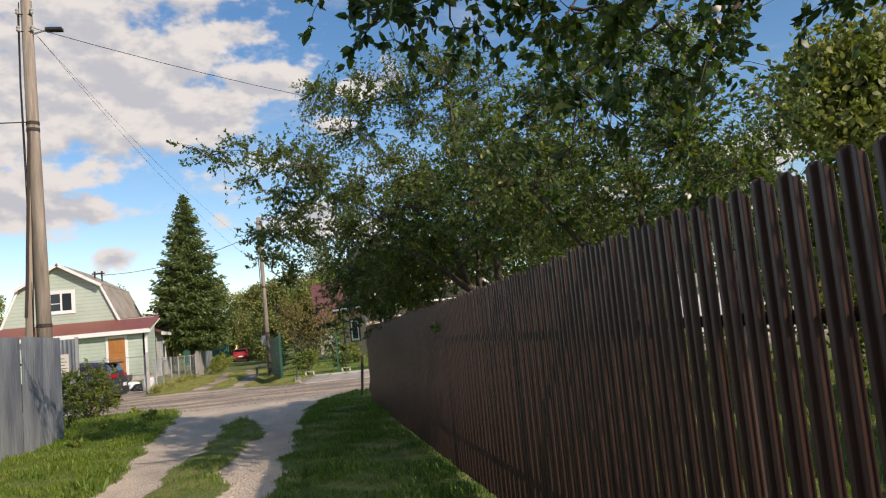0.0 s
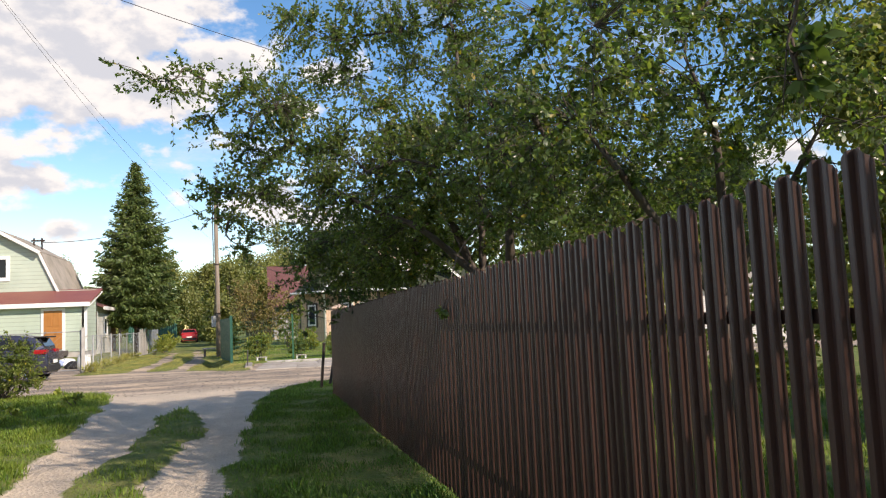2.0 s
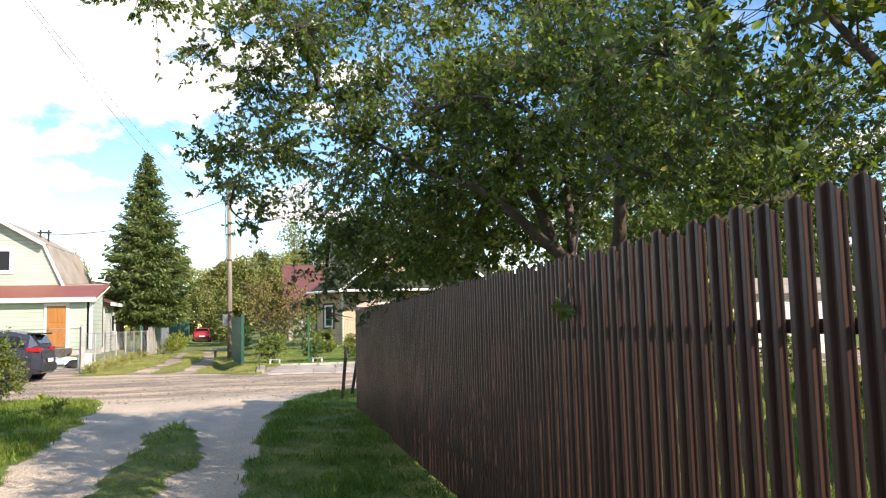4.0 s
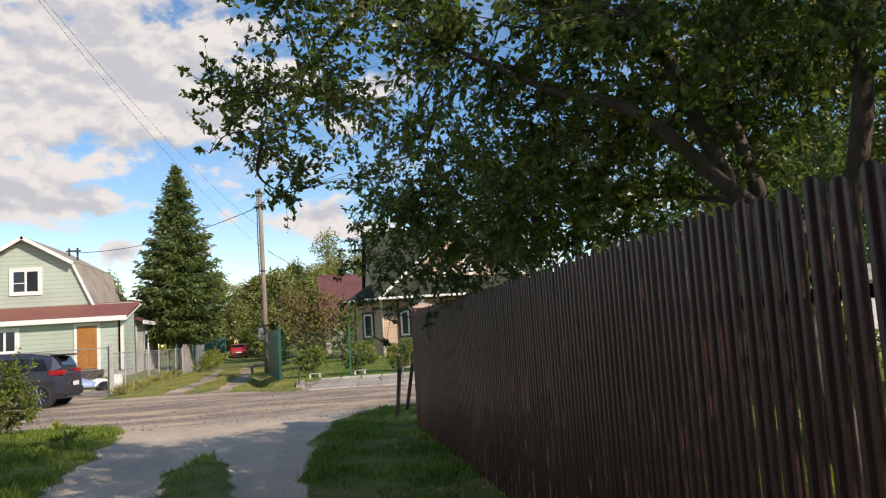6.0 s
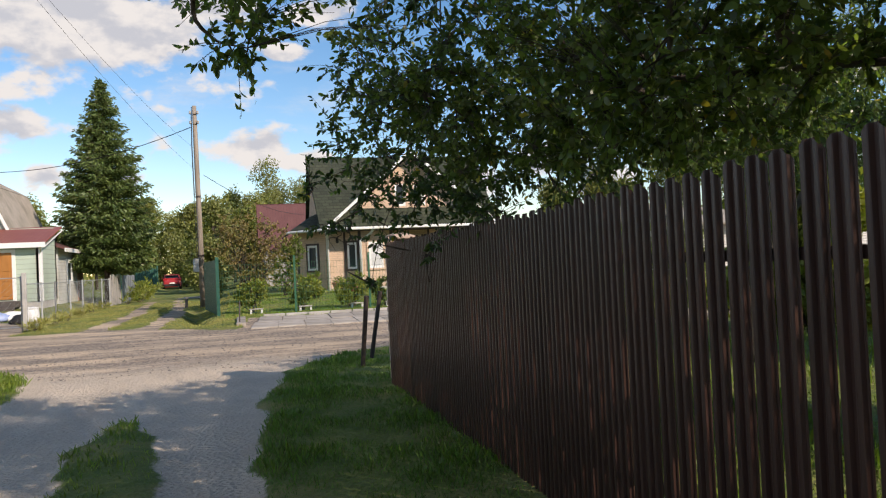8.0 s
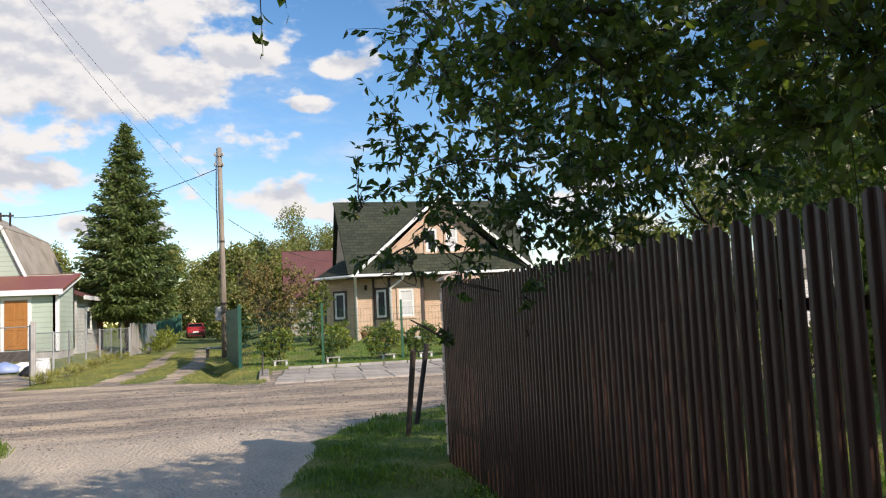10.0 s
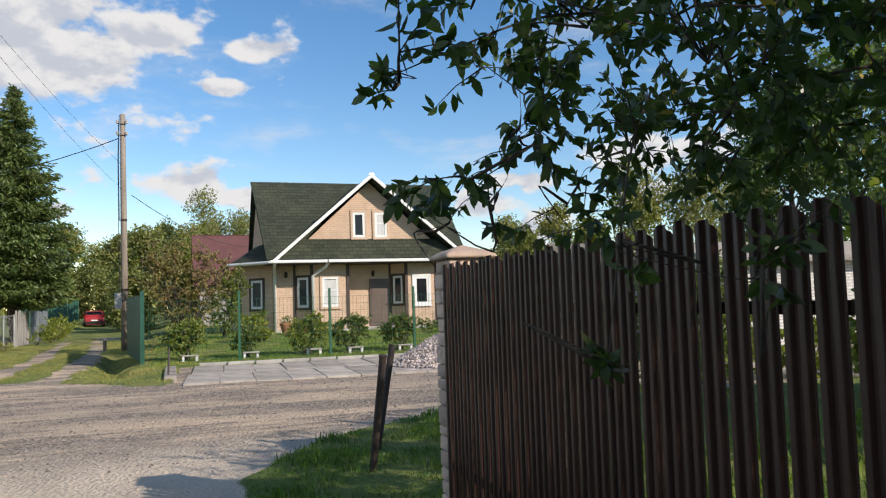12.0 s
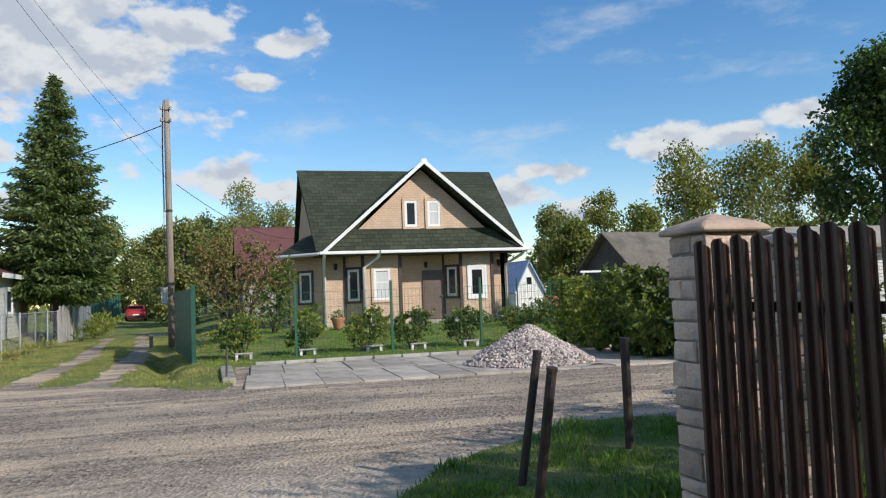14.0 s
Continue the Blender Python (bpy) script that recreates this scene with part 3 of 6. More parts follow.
def height(x, y):
    """The lie of the land."""
    t = turf(x, y)
    z = 0.035 * t + 0.012 * wobble(x * 0.8, y * 0.8)
    z = z + 0.3 * smooth(33.0, 43.0, y) * np.maximum(smooth(-3.4, -1.5, x), smooth(-8.6, -9.8, x))
    z = z - 0.28 * np.exp(-((x + 2.95 + 0.06 * (y - 30)) / 0.35) ** 2) * smooth(28.6, 30.0, y) * smooth(41.0, 38.0, y)
    lane = smooth(-1.9, -2.15, x) * smooth(-3.9, -3.3, x) * smooth(17, 14, y)
    return z - 0.02 * lane * (1 - t)


def gz(x, y):
    return float(height(np.array([float(x)]), np.array([float(y)]))[0])


def axis_steps(lo, hi, fine_lo, fine_hi, fine):
    mid = list(np.arange(fine_lo, fine_hi + 1e-6, fine))
    out, s, v = [], fine, fine_hi
    while v < hi:
        s *= 1.35
        v += s
        out.append(min(v, hi))
    neg, s, v = [], fine, fine_lo
    while v > lo:
        s *= 1.35
        v -= s
        neg.append(max(v, lo))
    return np.array(neg[::-1] + mid + out)


gx, gy = axis_steps(-2500, 2500, -10.0, 8.0, 0.12), axis_steps(-2500, 3000, -4.0, 36.0, 0.14)
X, Y = np.meshgrid(gx, gy)
Z = height(X, Y)
nx, ny = len(gx), len(gy)
idx = np.arange(nx * ny).reshape(ny, nx)
quads = np.stack([idx[:-1, :-1], idx[:-1, 1:], idx[1:, 1:], idx[1:, :-1]], -1).reshape(-1, 4)
gm = bpy.data.meshes.new("ground")
gm.vertices.add(nx * ny)
gm.vertices.foreach_set("co", np.stack([X, Y, Z], -1).ravel().astype(np.float32))
gm.loops.add(quads.size)
gm.polygons.add(len(quads))
gm.loops.foreach_set("vertex_index", quads.ravel().astype(np.int32))
gm.polygons.foreach_set("loop_start", (np.arange(len(quads)) * 4).astype(np.int32))
gm.update(calc_edges=True)
mask = gm.attributes.new("turf", "FLOAT", "POINT")
mask.data.foreach_set("value", turf(X, Y).ravel().astype(np.float32))
# where the lane takes that shade-lifting paler tone
lifted_powder = gm.attributes.new("dust_lift", "FLOAT", "POINT")
lifted_powder.data.foreach_set("value", (smooth(21.2, 18.5, Y + 0.5 * wobble(X, Y)) * 0.9).ravel().astype(np.float32))
gm.materials.append(M["ground"])
gm.shade_smooth()
tagged(new("ground", gm), "gravel village road with grassy verges and worn wheel tracks", "ground", kind="structure")


def blades(name, spots, length, mat, label, seed, lean=0.9):
    """A sward of bent blades at the given (x, y) spots."""
    rg = np.random.default_rng(seed)
    x, y = spots[:, 0], spots[:, 1]
    P = np.stack([x, y, height(x, y) - 0.01], 1)
    a = rg.uniform(0, 2 * np.pi, len(P))
    k = rg.uniform(0.1, 1.0, len(P)) * lean
    D = np.stack([np.cos(a) * k, np.sin(a) * k, np.ones(len(P))], 1)
    tuft = 0.75 + 0.45 * np.sin(3.1 * x + 1.7 * y + 0.8 * np.sin(2.3 * y)) * np.sin(2.6 * y - 1.4 * x) + 0.25 * np.sin(9.0 * x) * np.sin(8.0 * y + 2.0 * x)
    ob = new(name, leaf_mesh(name, P, D, length * np.clip(tuft, 0.35, 1.5) * rg.uniform(0.5, 1.4, len(P)), mat, wide=0.13, seed=seed + 1))
    return tagged(ob, label, "grass", kind="stuff")


def scatter(n, x0, x1, y0, y1, seed, keep=0.6):
    rg = np.random.default_rng(seed)
    x, y = rg.uniform(x0, x1, n), rg.uniform(y0, y1, n)
    ok = turf(x, y) > keep + rg.uniform(-0.4, 0.35, n)
    return np.stack([x[ok], y[ok]], 1)


blades("grass", scatter(170000, -1.95, 2.8, 3.0, 21.2, 11), 0.062, M["lush_shaded"], "lush green grass along the brown picket fence", 21)
blades("grass", scatter(110000, -7.5, -3.4, 5.0, 20.9, 12), 0.085, M["grass"], "green grass verge beside the zinc sheet fence", 22)
blades("grass", scatter(11000, -3.3, -2.1, 3.0, 15.5, 13), 0.055, M["grass"], "grass strip between the wheel tracks", 23)
blades("grass", scatter(110000, -8.5, -1.0, 26.5, 48.0, 14), 0.055, M["dry_grass"], "yellowing grass beside the far lane", 24)
blades("grass", scatter(90000, -2.2, 9.5, 31.0, 44.0, 15), 0.06, M["lawn"], "mown green lawn before the tan house", 25)
blades("grass", scatter(45000, 0.3, 9.0, -3.0, 18.0, 16), 0.12, M["grass"], "sunlit grass in the garden behind the fence", 26)

# loose pebbles on the cross road
rg = np.random.default_rng(31)
pv, pf = [], []
for k in range(4200):
    x, y = rg.uniform(-9, 6), rg.uniform(19, 27)
    if turf(np.array([x]), np.array([y]))[0] > 0.3 or rg.random() > 0.45 + 0.55 * math.sin(y * 1.9 + 0.25 * x) ** 2:
        continue
    s, z = rg.uniform(0.008, 0.03) * rg.uniform(0.6, 1.3), gz(x, y)
    a = rg.uniform(0, 6.28)
    o = len(pv)
    for i in range(4):
        pv.append((x + s * rg.uniform(0.7, 1.3) * math.cos(a + i * 1.57), y + s * math.sin(a + i * 1.57), z - 0.004))
    pv.append((x, y, z + s * rg.uniform(0.4, 0.8)))
    pf += [(o + i, o + (i + 1) % 4, o + 4) for i in range(4)]
tagged(new("pebbles", mesh_from("pebbles", pv, pf, M["pebble"])), "loose grey pebbles scattered over the gravel road", "gravel", kind="stuff")


# ---- picket fence and pillar ----
FENCE_TOP = 1.69
fence = thing("picket_fence", (0, 0, 0), "dark brown metal picket fence with rounded tops", "fence")


def picket_mesh(top):
    """One pressed steel picket: two shallow ribs, rolled edges and a rounded head. Stands in the y-z plane, its face towards -x."""
    cols = [(-0.048, 0.006), (-0.051, 0.002), (-0.049, -0.001), (-0.044, -0.002), (-0.040, -0.015), (-0.036, -0.017), (-0.021, -0.017), (-0.017, -0.015), (-0.012, 0.0),
            (0.012, 0.0), (0.017, -0.015), (0.021, -0.017), (0.036, -0.017), (0.040, -0.015), (0.044, -0.002), (0.049, -0.001), (0.051, 0.002), (0.048, 0.006)]
    v, f = [], []
    for y, x in cols:
        head = top - 0.040 * (abs(y) / 0.051) ** 2.2
        v += [(x, y, 0.05), (x, y, 0.8), (x, y, head)]
    for i in range(len(cols) - 1):
        for k in range(2):
            f.append((3 * i + k, 3 * i + k + 1, 3 * i + 4 + k, 3 * i + 3 + k))
    return mesh_from("picket", v, f, M["picket"])


picks = [picket_mesh(FENCE_TOP + d) for d in (0.0, 0.008, -0.008)]
rp = random.Random(5)
y = 16.165
while y > -5.0:
    lie = float(np.interp(y, [0, 2, 4, 6, 9, 12, 14], [0.10, 0.09, 0.055, 0.03, 0.015, -0.02, -0.03])) + rp.uniform(-0.006, 0.006)
    part("picket", picks[rp.randrange(3)], None, fence, at=pose(0, y + rp.uniform(-0.0025, 0.0025), lie, rp.uniform(-0.2, 0.2), 0, rp.uniform(-1.6, 1.6)))
    y -= float(np.interp(y, [2, 7, 13], [0.133, 0.128, 0.123]))
for z in (0.42, 1.37):
    boxpart("rail", (0.014, 0.034, -5.0, 16.16, z - 0.02, z + 0.02), M["rail"], fence)
for i in range(8):
    boxpart("post", (0.036, 0.096, 14.0 - 2.6 * i - 0.03, 14.0 - 2.6 * i + 0.03, -0.1, 1.6), M["rail"], fence)


def brick_pillar(x0, y0, label, side=0.29, top=1.69):
    p = thing("brick_pillar", (x0, y0, 0), label, "pillar", "brick fence pillars")
    boxpart("core", (0.014, side - 0.014, 0.014, side - 0.014, -0.1, top), M["mortar"], p)
    rb = random.Random(int(x0 * 10) + 3)

    def brick_mesh(lx, h):
        """A rough split brick with worn corners."""
        bm = bmesh.new()
        box(bm, -lx / 2, lx / 2, -0.05, 0.05, 0, h)
        bevelled(bm, 0.007)
        for v in bm.verts:
            v.co += Vector((rb.uniform(-0.003, 0.003), rb.uniform(-0.004, 0.004), rb.uniform(-0.003, 0.003)))
        return finish(bm, "brick", M["brick"])

    rows = [0.086, 0.108, 0.093, 0.096, 0.089, 0.094, 0.120, 0.088, 0.076, 0.102, 0.128, 0.070, 0.095, 0.110, 0.085, 0.092, 0.104, 0.086]
    z, half = top, side / 2
    for row, h in enumerate(rows):
        z -= h
        for s in range(4):
            if row == 2 or (row + s) % 5 == 3:
                cut = (0.17, side - 0.18) if s % 2 else (side - 0.18, 0.17)
            else:
                cut = (side - 0.012,)
            u = 0.006
            for c in cut:
                m = pose(half, half, z, 0, 0, 90 * s) @ pose(u + c / 2 - half, -half + 0.05 - rb.uniform(-0.006, 0.009), rb.uniform(-0.002, 0.002), 0, rb.uniform(-0.7, 0.7), rb.uniform(-0.8, 0.8))
                part("brick", brick_mesh(c - 0.004, h - 0.010), None, p, at=m)
                u += c + 0.008
    bm = bmesh.new()
    e = 0.03
    lo = [bm.verts.new((a, b, top + 0.0)) for a, b in ((-e, -e), (side + e, -e), (side + e, side + e), (-e, side + e))]
    hi = [bm.verts.new((v.co.x, v.co.y, top + 0.022)) for v in lo]
    inn = [bm.verts.new((half + (v.co.x - half) * 0.8, half + (v.co.y - half) * 0.8, top + 0.045)) for v in lo]
    tip = bm.verts.new((half, half, top + 0.095))
    bm.faces.new(lo[::-1])
    for i in range(4):
        j = (i + 1) % 4
        bm.faces.new((lo[i], lo[j], hi[j], hi[i]))
        bm.faces.new((hi[i], hi[j], inn[j], inn[i]))
        bm.faces.new((inn[i], inn[j], tip))
    bevelled(bm, 0.007)
    part("cap", bm, M["cap"], p, "weathered pinkish cast stone cap")
    return p


brick_pillar(0.022, 16.17, "rough grey-pink brick pillar with pyramid stone cap")
brick_pillar(1.35, 17.3, "sunlit brick pillar with stone cap behind the fence", 0.38)


def stub(x, y, top_x, top_y, h, label, r=0.032):
    p = thing("steel_post", (x, y, gz(x, y) - 0.03), label, "post", "steel posts on the verge")
    bm = bmesh.new()
    tube(bm, [(0, 0, -0.2), (top_x - x, top_y - y, h)], r, 10)
    part("shaft", bm, M["rust"], p)
    bm = bmesh.new()
    d = Vector((top_x - x, top_y - y, h + 0.2)).normalized()
    e = Vector((top_x - x, top_y - y, h))
    tube(bm, [e - d * 0.01, e + d * 0.012], r * 1.12, 10)
    part("end_cap", bm, M["rust"], p)


stub(-0.12, 17.9, -0.04, 17.68, 0.98, "leaning dark rusted steel post in the grass")
stub(0.12, 18.75, 0.33, 18.75, 1.0, "leaning dark rusted steel post beside another")
stub(1.52, 19.55, 1.49, 19.5, 1.0, "upright dark steel post in the grass", 0.04)


# ---- plants ----
def inside(rg, n, c, r):
    """Points in a lumpy ellipsoid, thicker towards its shell."""
    d = rg.normal(size=(n, 3))
    d /= np.linalg.norm(d, axis=1, keepdims=True)
    q = rg.uniform(0.12, 1.0, n) ** (1 / 2.2)
    lump = 1 + 0.22 * np.sin(d[:, 0] * 5 + c[0] * 3) * np.cos(d[:, 2] * 6 + c[1]) + 0.12 * np.sin(d[:, 1] * 9 + c[2])
    return np.array(c) + d * (q * lump)[:, None] * np.array(r)


def twig_mesh(name, A, B, ra, rb, mat):
    """Thin three-sided twigs from A to B, slightly bowed."""
    n = len(A)
    D = B - A
    D /= np.maximum(np.linalg.norm(D, axis=1, keepdims=True), 1e-6)
    U = np.cross(D, np.array([0.3, 0.2, 1.0]))
    U /= np.maximum(np.linalg.norm(U, axis=1, keepdims=True), 1e-6)
    W = np.cross(D, U)
    C = (A + B) / 2 + np.array([0, 0, 0.05]) * np.linalg.norm(B - A, axis=1, keepdims=True)
    V = np.empty((n, 9, 3))
    for j, (p, r) in enumerate(((A, ra), (C, (np.asarray(ra) + rb) / 2), (B, rb))):
        for k in range(3):
            t = 2 * math.pi * k / 3
            V[:, 3 * j + k] = p + (U * math.cos(t) + W * math.sin(t)) * np.reshape(r, (-1, 1))
    i = (np.arange(n) * 9)[:, None]
    q = []
    for j in (0, 3):
        for k in range(3):
            q.append(np.concatenate([i + j + k, i + j + (k + 1) % 3, i + j + 3 + (k + 1) % 3, i + j + 3 + k], 1))
    quads = np.concatenate(q).astype(np.int32)
    me = bpy.data.meshes.new(name)
    me.vertices.add(n * 9)
    me.vertices.foreach_set("co", V.ravel().astype(np.float32))
    me.loops.add(quads.size)
    me.polygons.add(len(quads))
    me.loops.foreach_set("vertex_index", quads.ravel())
    me.polygons.foreach_set("loop_start", (np.arange(len(quads)) * 4).astype(np.int32))
    me.materials.append(mat)
    me.update(calc_edges=True)
    return me


def leafy(tree, blobs, nodes, density, leaf, mat, rg, seed, wide=0.5, droop=0.45, per=13, reach=0.34, yellow=0.0, bark="bark"):
    """Twigs that run from the nearest limb node into each blob, set with leaves."""
    A, B = [], []
    nodes = np.array(nodes)
    for c, r in blobs:
        n = max(3, int(density * 4.19 * r[0] * r[1] * r[2] / per))
        pts = inside(rg, n, c, r)
        near = np.array([nodes[np.argmin(((nodes - p) ** 2).sum(1))] for p in pts])
        away = pts - near
        length = np.linalg.norm(away, axis=1, keepdims=True)
        start = pts - away / np.maximum(length, 1e-6) * np.minimum(length, 4 * reach)
        A.append(start)
        B.append(pts)
    A, B = np.concatenate(A), np.concatenate(B)
    tagged(part("twig_work", twig_mesh("twig_work", A, B, np.full(len(A), 0.003), np.full(len(A), 0.0011), M[bark]), None, tree), kind="stuff")
    span = np.linalg.norm(B - A, axis=1)[:, None, None]
    t = 1.04 - rg.uniform(0, 1, (len(A), per, 1)) * np.minimum(0.9, reach * 1.1 / np.maximum(span, 0.01))
    P = (A[:, None] * (1 - t) + B[:, None] * t).reshape(-1, 3)
    D = np.repeat(B - A, per, 0)
    D = D / np.maximum(np.linalg.norm(D, axis=1, keepdims=True), 1e-6) * 0.6 + rg.normal(size=P.shape) * 0.62
    D[:, 2] -= droop
    tagged(part("crown", leaf_mesh("crown", P, D, leaf, mat, wide, seed, yellow, M["leaf_yellow"] if yellow else None), None, tree), kind="stuff")


def fruit_tree(base, blobs, label, mat, seed, density=1150, leaf=0.08, wide=0.52, droop=0.45, radius=0.11, fork=1.1, yellow=0.01, twist=0.25, limb=1.0, per=13, reach=0.34, boughs=()):
    rg = np.random.default_rng(seed)
    bx, by = base
    bz = gz(bx, by)
    tree = thing("fruit_tree", (bx, by, bz - 0.05), label, "tree", "fruit trees along the fence")
    blobs = [((c[0] - bx, c[1] - by, c[2] - bz), r) for c, r in blobs]
    mid = np.mean([c for c, r in blobs], axis=0)
    top = np.array([mid[0] * 0.2, mid[1] * 0.2, fork])
    bm = bmesh.new()
    tube(bm, [(0, 0, -0.1), (0.02, 0.01, 0.15), tuple(top * (0.6, 0.6, 0.6)), tuple(top)], [radius * 1.5, radius * 1.1, radius, radius * 0.95], 9)
    part("trunk", bm, M["bark"], tree, smooth=True)
    nodes = []
    for line, thick_end, thin_end in boughs:      # the heavy boughs that can be made out
        bm = bmesh.new()
        line = [np.array((x - bx, y - by, z - bz)) for x, y, z in line]
        path, rad = bow(line, list(np.linspace(thick_end, thin_end, len(line))))
        tube(bm, path, rad, 8)
        part("bough", bm, M["bark"], tree, smooth=True)
        nodes += path[3:]
    for i, (c, r) in enumerate(sorted(blobs, key=lambda q: -q[1][0] * q[1][1] * q[1][2])):
        c = np.array(c)
        size = r[0] * r[1] * r[2]
        start, thick = top, limb
        if i >= 3:      # the smaller sprays grow out of the main limbs
            start = min(nodes, key=lambda q: np.linalg.norm(q - c) + (0.5 if q[2] > c[2] + 0.7 else 0))
            thick = limb * (0.55 if size > 0.2 else 0.32 if size > 0.03 else 0.18)
        far = np.linalg.norm(c - start)
        knee = start * 0.45 + c * 0.55 + rg.normal(size=3) * twist * 0.35 * min(far, 2.0) + (0, 0, 0.05 * far)
        path = [start, start * 0.72 + knee * 0.28 + rg.normal(size=3) * 0.03, knee, knee * 0.45 + c * 0.55 + rg.normal(size=3) * 0.05 * min(far, 1.0), c]
        bm = bmesh.new()
        path, rad = bow(path, [radius * 0.62 * thick, radius * 0.5 * thick, radius * 0.36 * thick, radius * 0.24 * thick, 0.004])
        tube(bm, path, rad, 7)
        part("limb", bm, M["bark"], tree, smooth=True)
        nodes += path[5:]
        tips = inside(rg, max(2, int(9 * min(1.0, (size / 0.6) ** 0.6))), c, np.array(r) * 0.75)
        roots = [nodes[-1 - rg.integers(0, 7)] for _ in tips]
        bm = bmesh.new()
        for a, b in zip(roots, tips):
            m1 = (a + b) / 2 + rg.normal(size=3) * 0.08
            tube(bm, *bow([a, m1, b], [0.0055, 0.0036, 0.0012], 3), 5)
            nodes += [a * 0.5 + m1 * 0.5, m1, m1 * 0.5 + b * 0.5, b]
        tagged(part("branch_work", bm, M["bark"], tree, smooth=True), kind="stuff")
    leafy(tree, blobs, nodes, density, leaf, mat, rg, seed, wide, droop, per, reach, yellow)
    return tree


# its lobes above the start are unseen, added to shade the near fence
fruit_tree((1.9, 1.4), [((0.35, 2.35, 2.75), (0.7, 0.5, 0.4)), ((-0.9, 1.9, 3.0), (0.5, 0.5, 0.4)), ((-0.4, 0.3, 3.7), (1.4, 1.1, 0.6)), ((1.3, -0.6, 3.4), (1.4, 1.3, 0.9)), ((-0.9, -1.2, 3.9), (1.2, 1.2, 0.5)), ((0.0, 1.75, 3.0), (1.35, 0.6, 0.6)), ((1.3, 1.9, 3.2), (0.9, 0.8, 0.6)), ((-0.5, 1.3, 3.4), (0.8, 0.7, 0.4)), ((-0.65, 1.75, 2.95), (0.6, 0.4, 0.35)), ((0.0, 1.7, 2.85), (0.6, 0.45, 0.4)), ((0.5, 1.9, 2.75), (0.5, 0.45, 0.4)), ((-0.13, 2.28, 2.01), (0.13, 0.12, 0.16)), ((-0.05, 2.3, 2.31), (0.26, 0.2, 0.22)), ((0.07, 2.33, 2.66), (0.5, 0.35, 0.28))],
           "dark-leaved apple tree overhanging the fence", M["leaf_dark"], 41, density=780, leaf=0.062, radius=0.05, fork=2.25, droop=0.3)
fruit_tree((2.3, 6.2), [((0.75, 5.9, 3.0), (0.9, 1.4, 0.85)), ((1.9, 6.1, 3.5), (1.4, 1.6, 1.2)), ((2.6, 5.4, 2.8), (1.2, 1.4, 1.0)), ((1.2, 7.2, 2.6), (1.0, 0.9, 0.6)), ((2.6, 6.6, 4.4), (1.0, 1.0, 0.7)), ((-0.06, 6.5, 1.52), (0.05, 0.10, 0.07))],
           "sunlit green apple tree rising above the fence", M["leaf"], 42, density=900, leaf=0.055, droop=0.25, radius=0.08, fork=1.5)
fruit_tree((1.3, 8.75), [((-1.4, 9.9, 3.9), (1.0, 0.9, 0.75)), ((-2.4, 9.4, 4.15), (0.6, 0.4, 0.35)), ((-1.75, 10.5, 3.1), (0.65, 0.5, 0.45)), ((-2.0, 10.4, 2.75), (0.22, 0.2, 0.16)), ((-1.65, 11.2, 2.55), (0.35, 0.4, 0.3)), ((-0.2, 9.8, 3.3), (1.2, 1.5, 1.0)), ((1.2, 9.6, 3.4), (1.4, 1.7, 1.3)),
                         ((0.4, 8.3, 3.0), (0.9, 1.0, 0.7)), ((0.3, 11.5, 2.5), (1.0, 1.0, 0.7)), ((-0.5, 10.6, 5.1), (0.9, 0.9, 0.85)), ((0.9, 10.2, 5.2), (1.2, 1.2, 0.9)), ((-1.5, 11.3, 3.2), (0.7, 0.8, 0.6)),
                         ((0.35, 10.6, 2.1), (0.7, 0.9, 0.4)), ((0.2, 10.3, 2.25), (0.8, 0.9, 0.4)), ((-0.2, 11.7, 2.15), (0.65, 0.6, 0.35)), ((0.6, 9.7, 2.6), (0.8, 0.7, 0.5)), ((2.6, 10.6, 3.6), (1.2, 1.3, 1.1)), ((3.6, 9.6, 3.0), (1.2, 1.4, 1.1)), ((2.4, 8.6, 2.4), (0.9, 0.9, 0.6)), ((-0.6, 12.0, 2.5), (0.6, 0.6, 0.4))],
           "large spreading apple tree leaning over the picket fence", M["leaf"], 43, density=1850, leaf=0.050, droop=0.22, radius=0.10, twist=0.45, fork=1.75, yellow=0.012,
           boughs=(([(1.27, 8.75, 1.6), (0.82, 9.0, 2.04), (0.30, 8.92, 2.45), (-0.15, 9.13, 2.67), (-0.6, 9.4, 3.0)], 0.056, 0.012),
                   ([(1.25, 8.72, 1.7), (1.12, 8.3, 2.45), (1.27, 8.7, 3.1), (1.2, 9.2, 4.2)], 0.06, 0.018),
                   ([(0.95, 8.9, 1.95), (0.95, 10.0, 2.2), (0.5, 10.7, 2.3), (0.1, 11.0, 2.35)], 0.024, 0.006)))
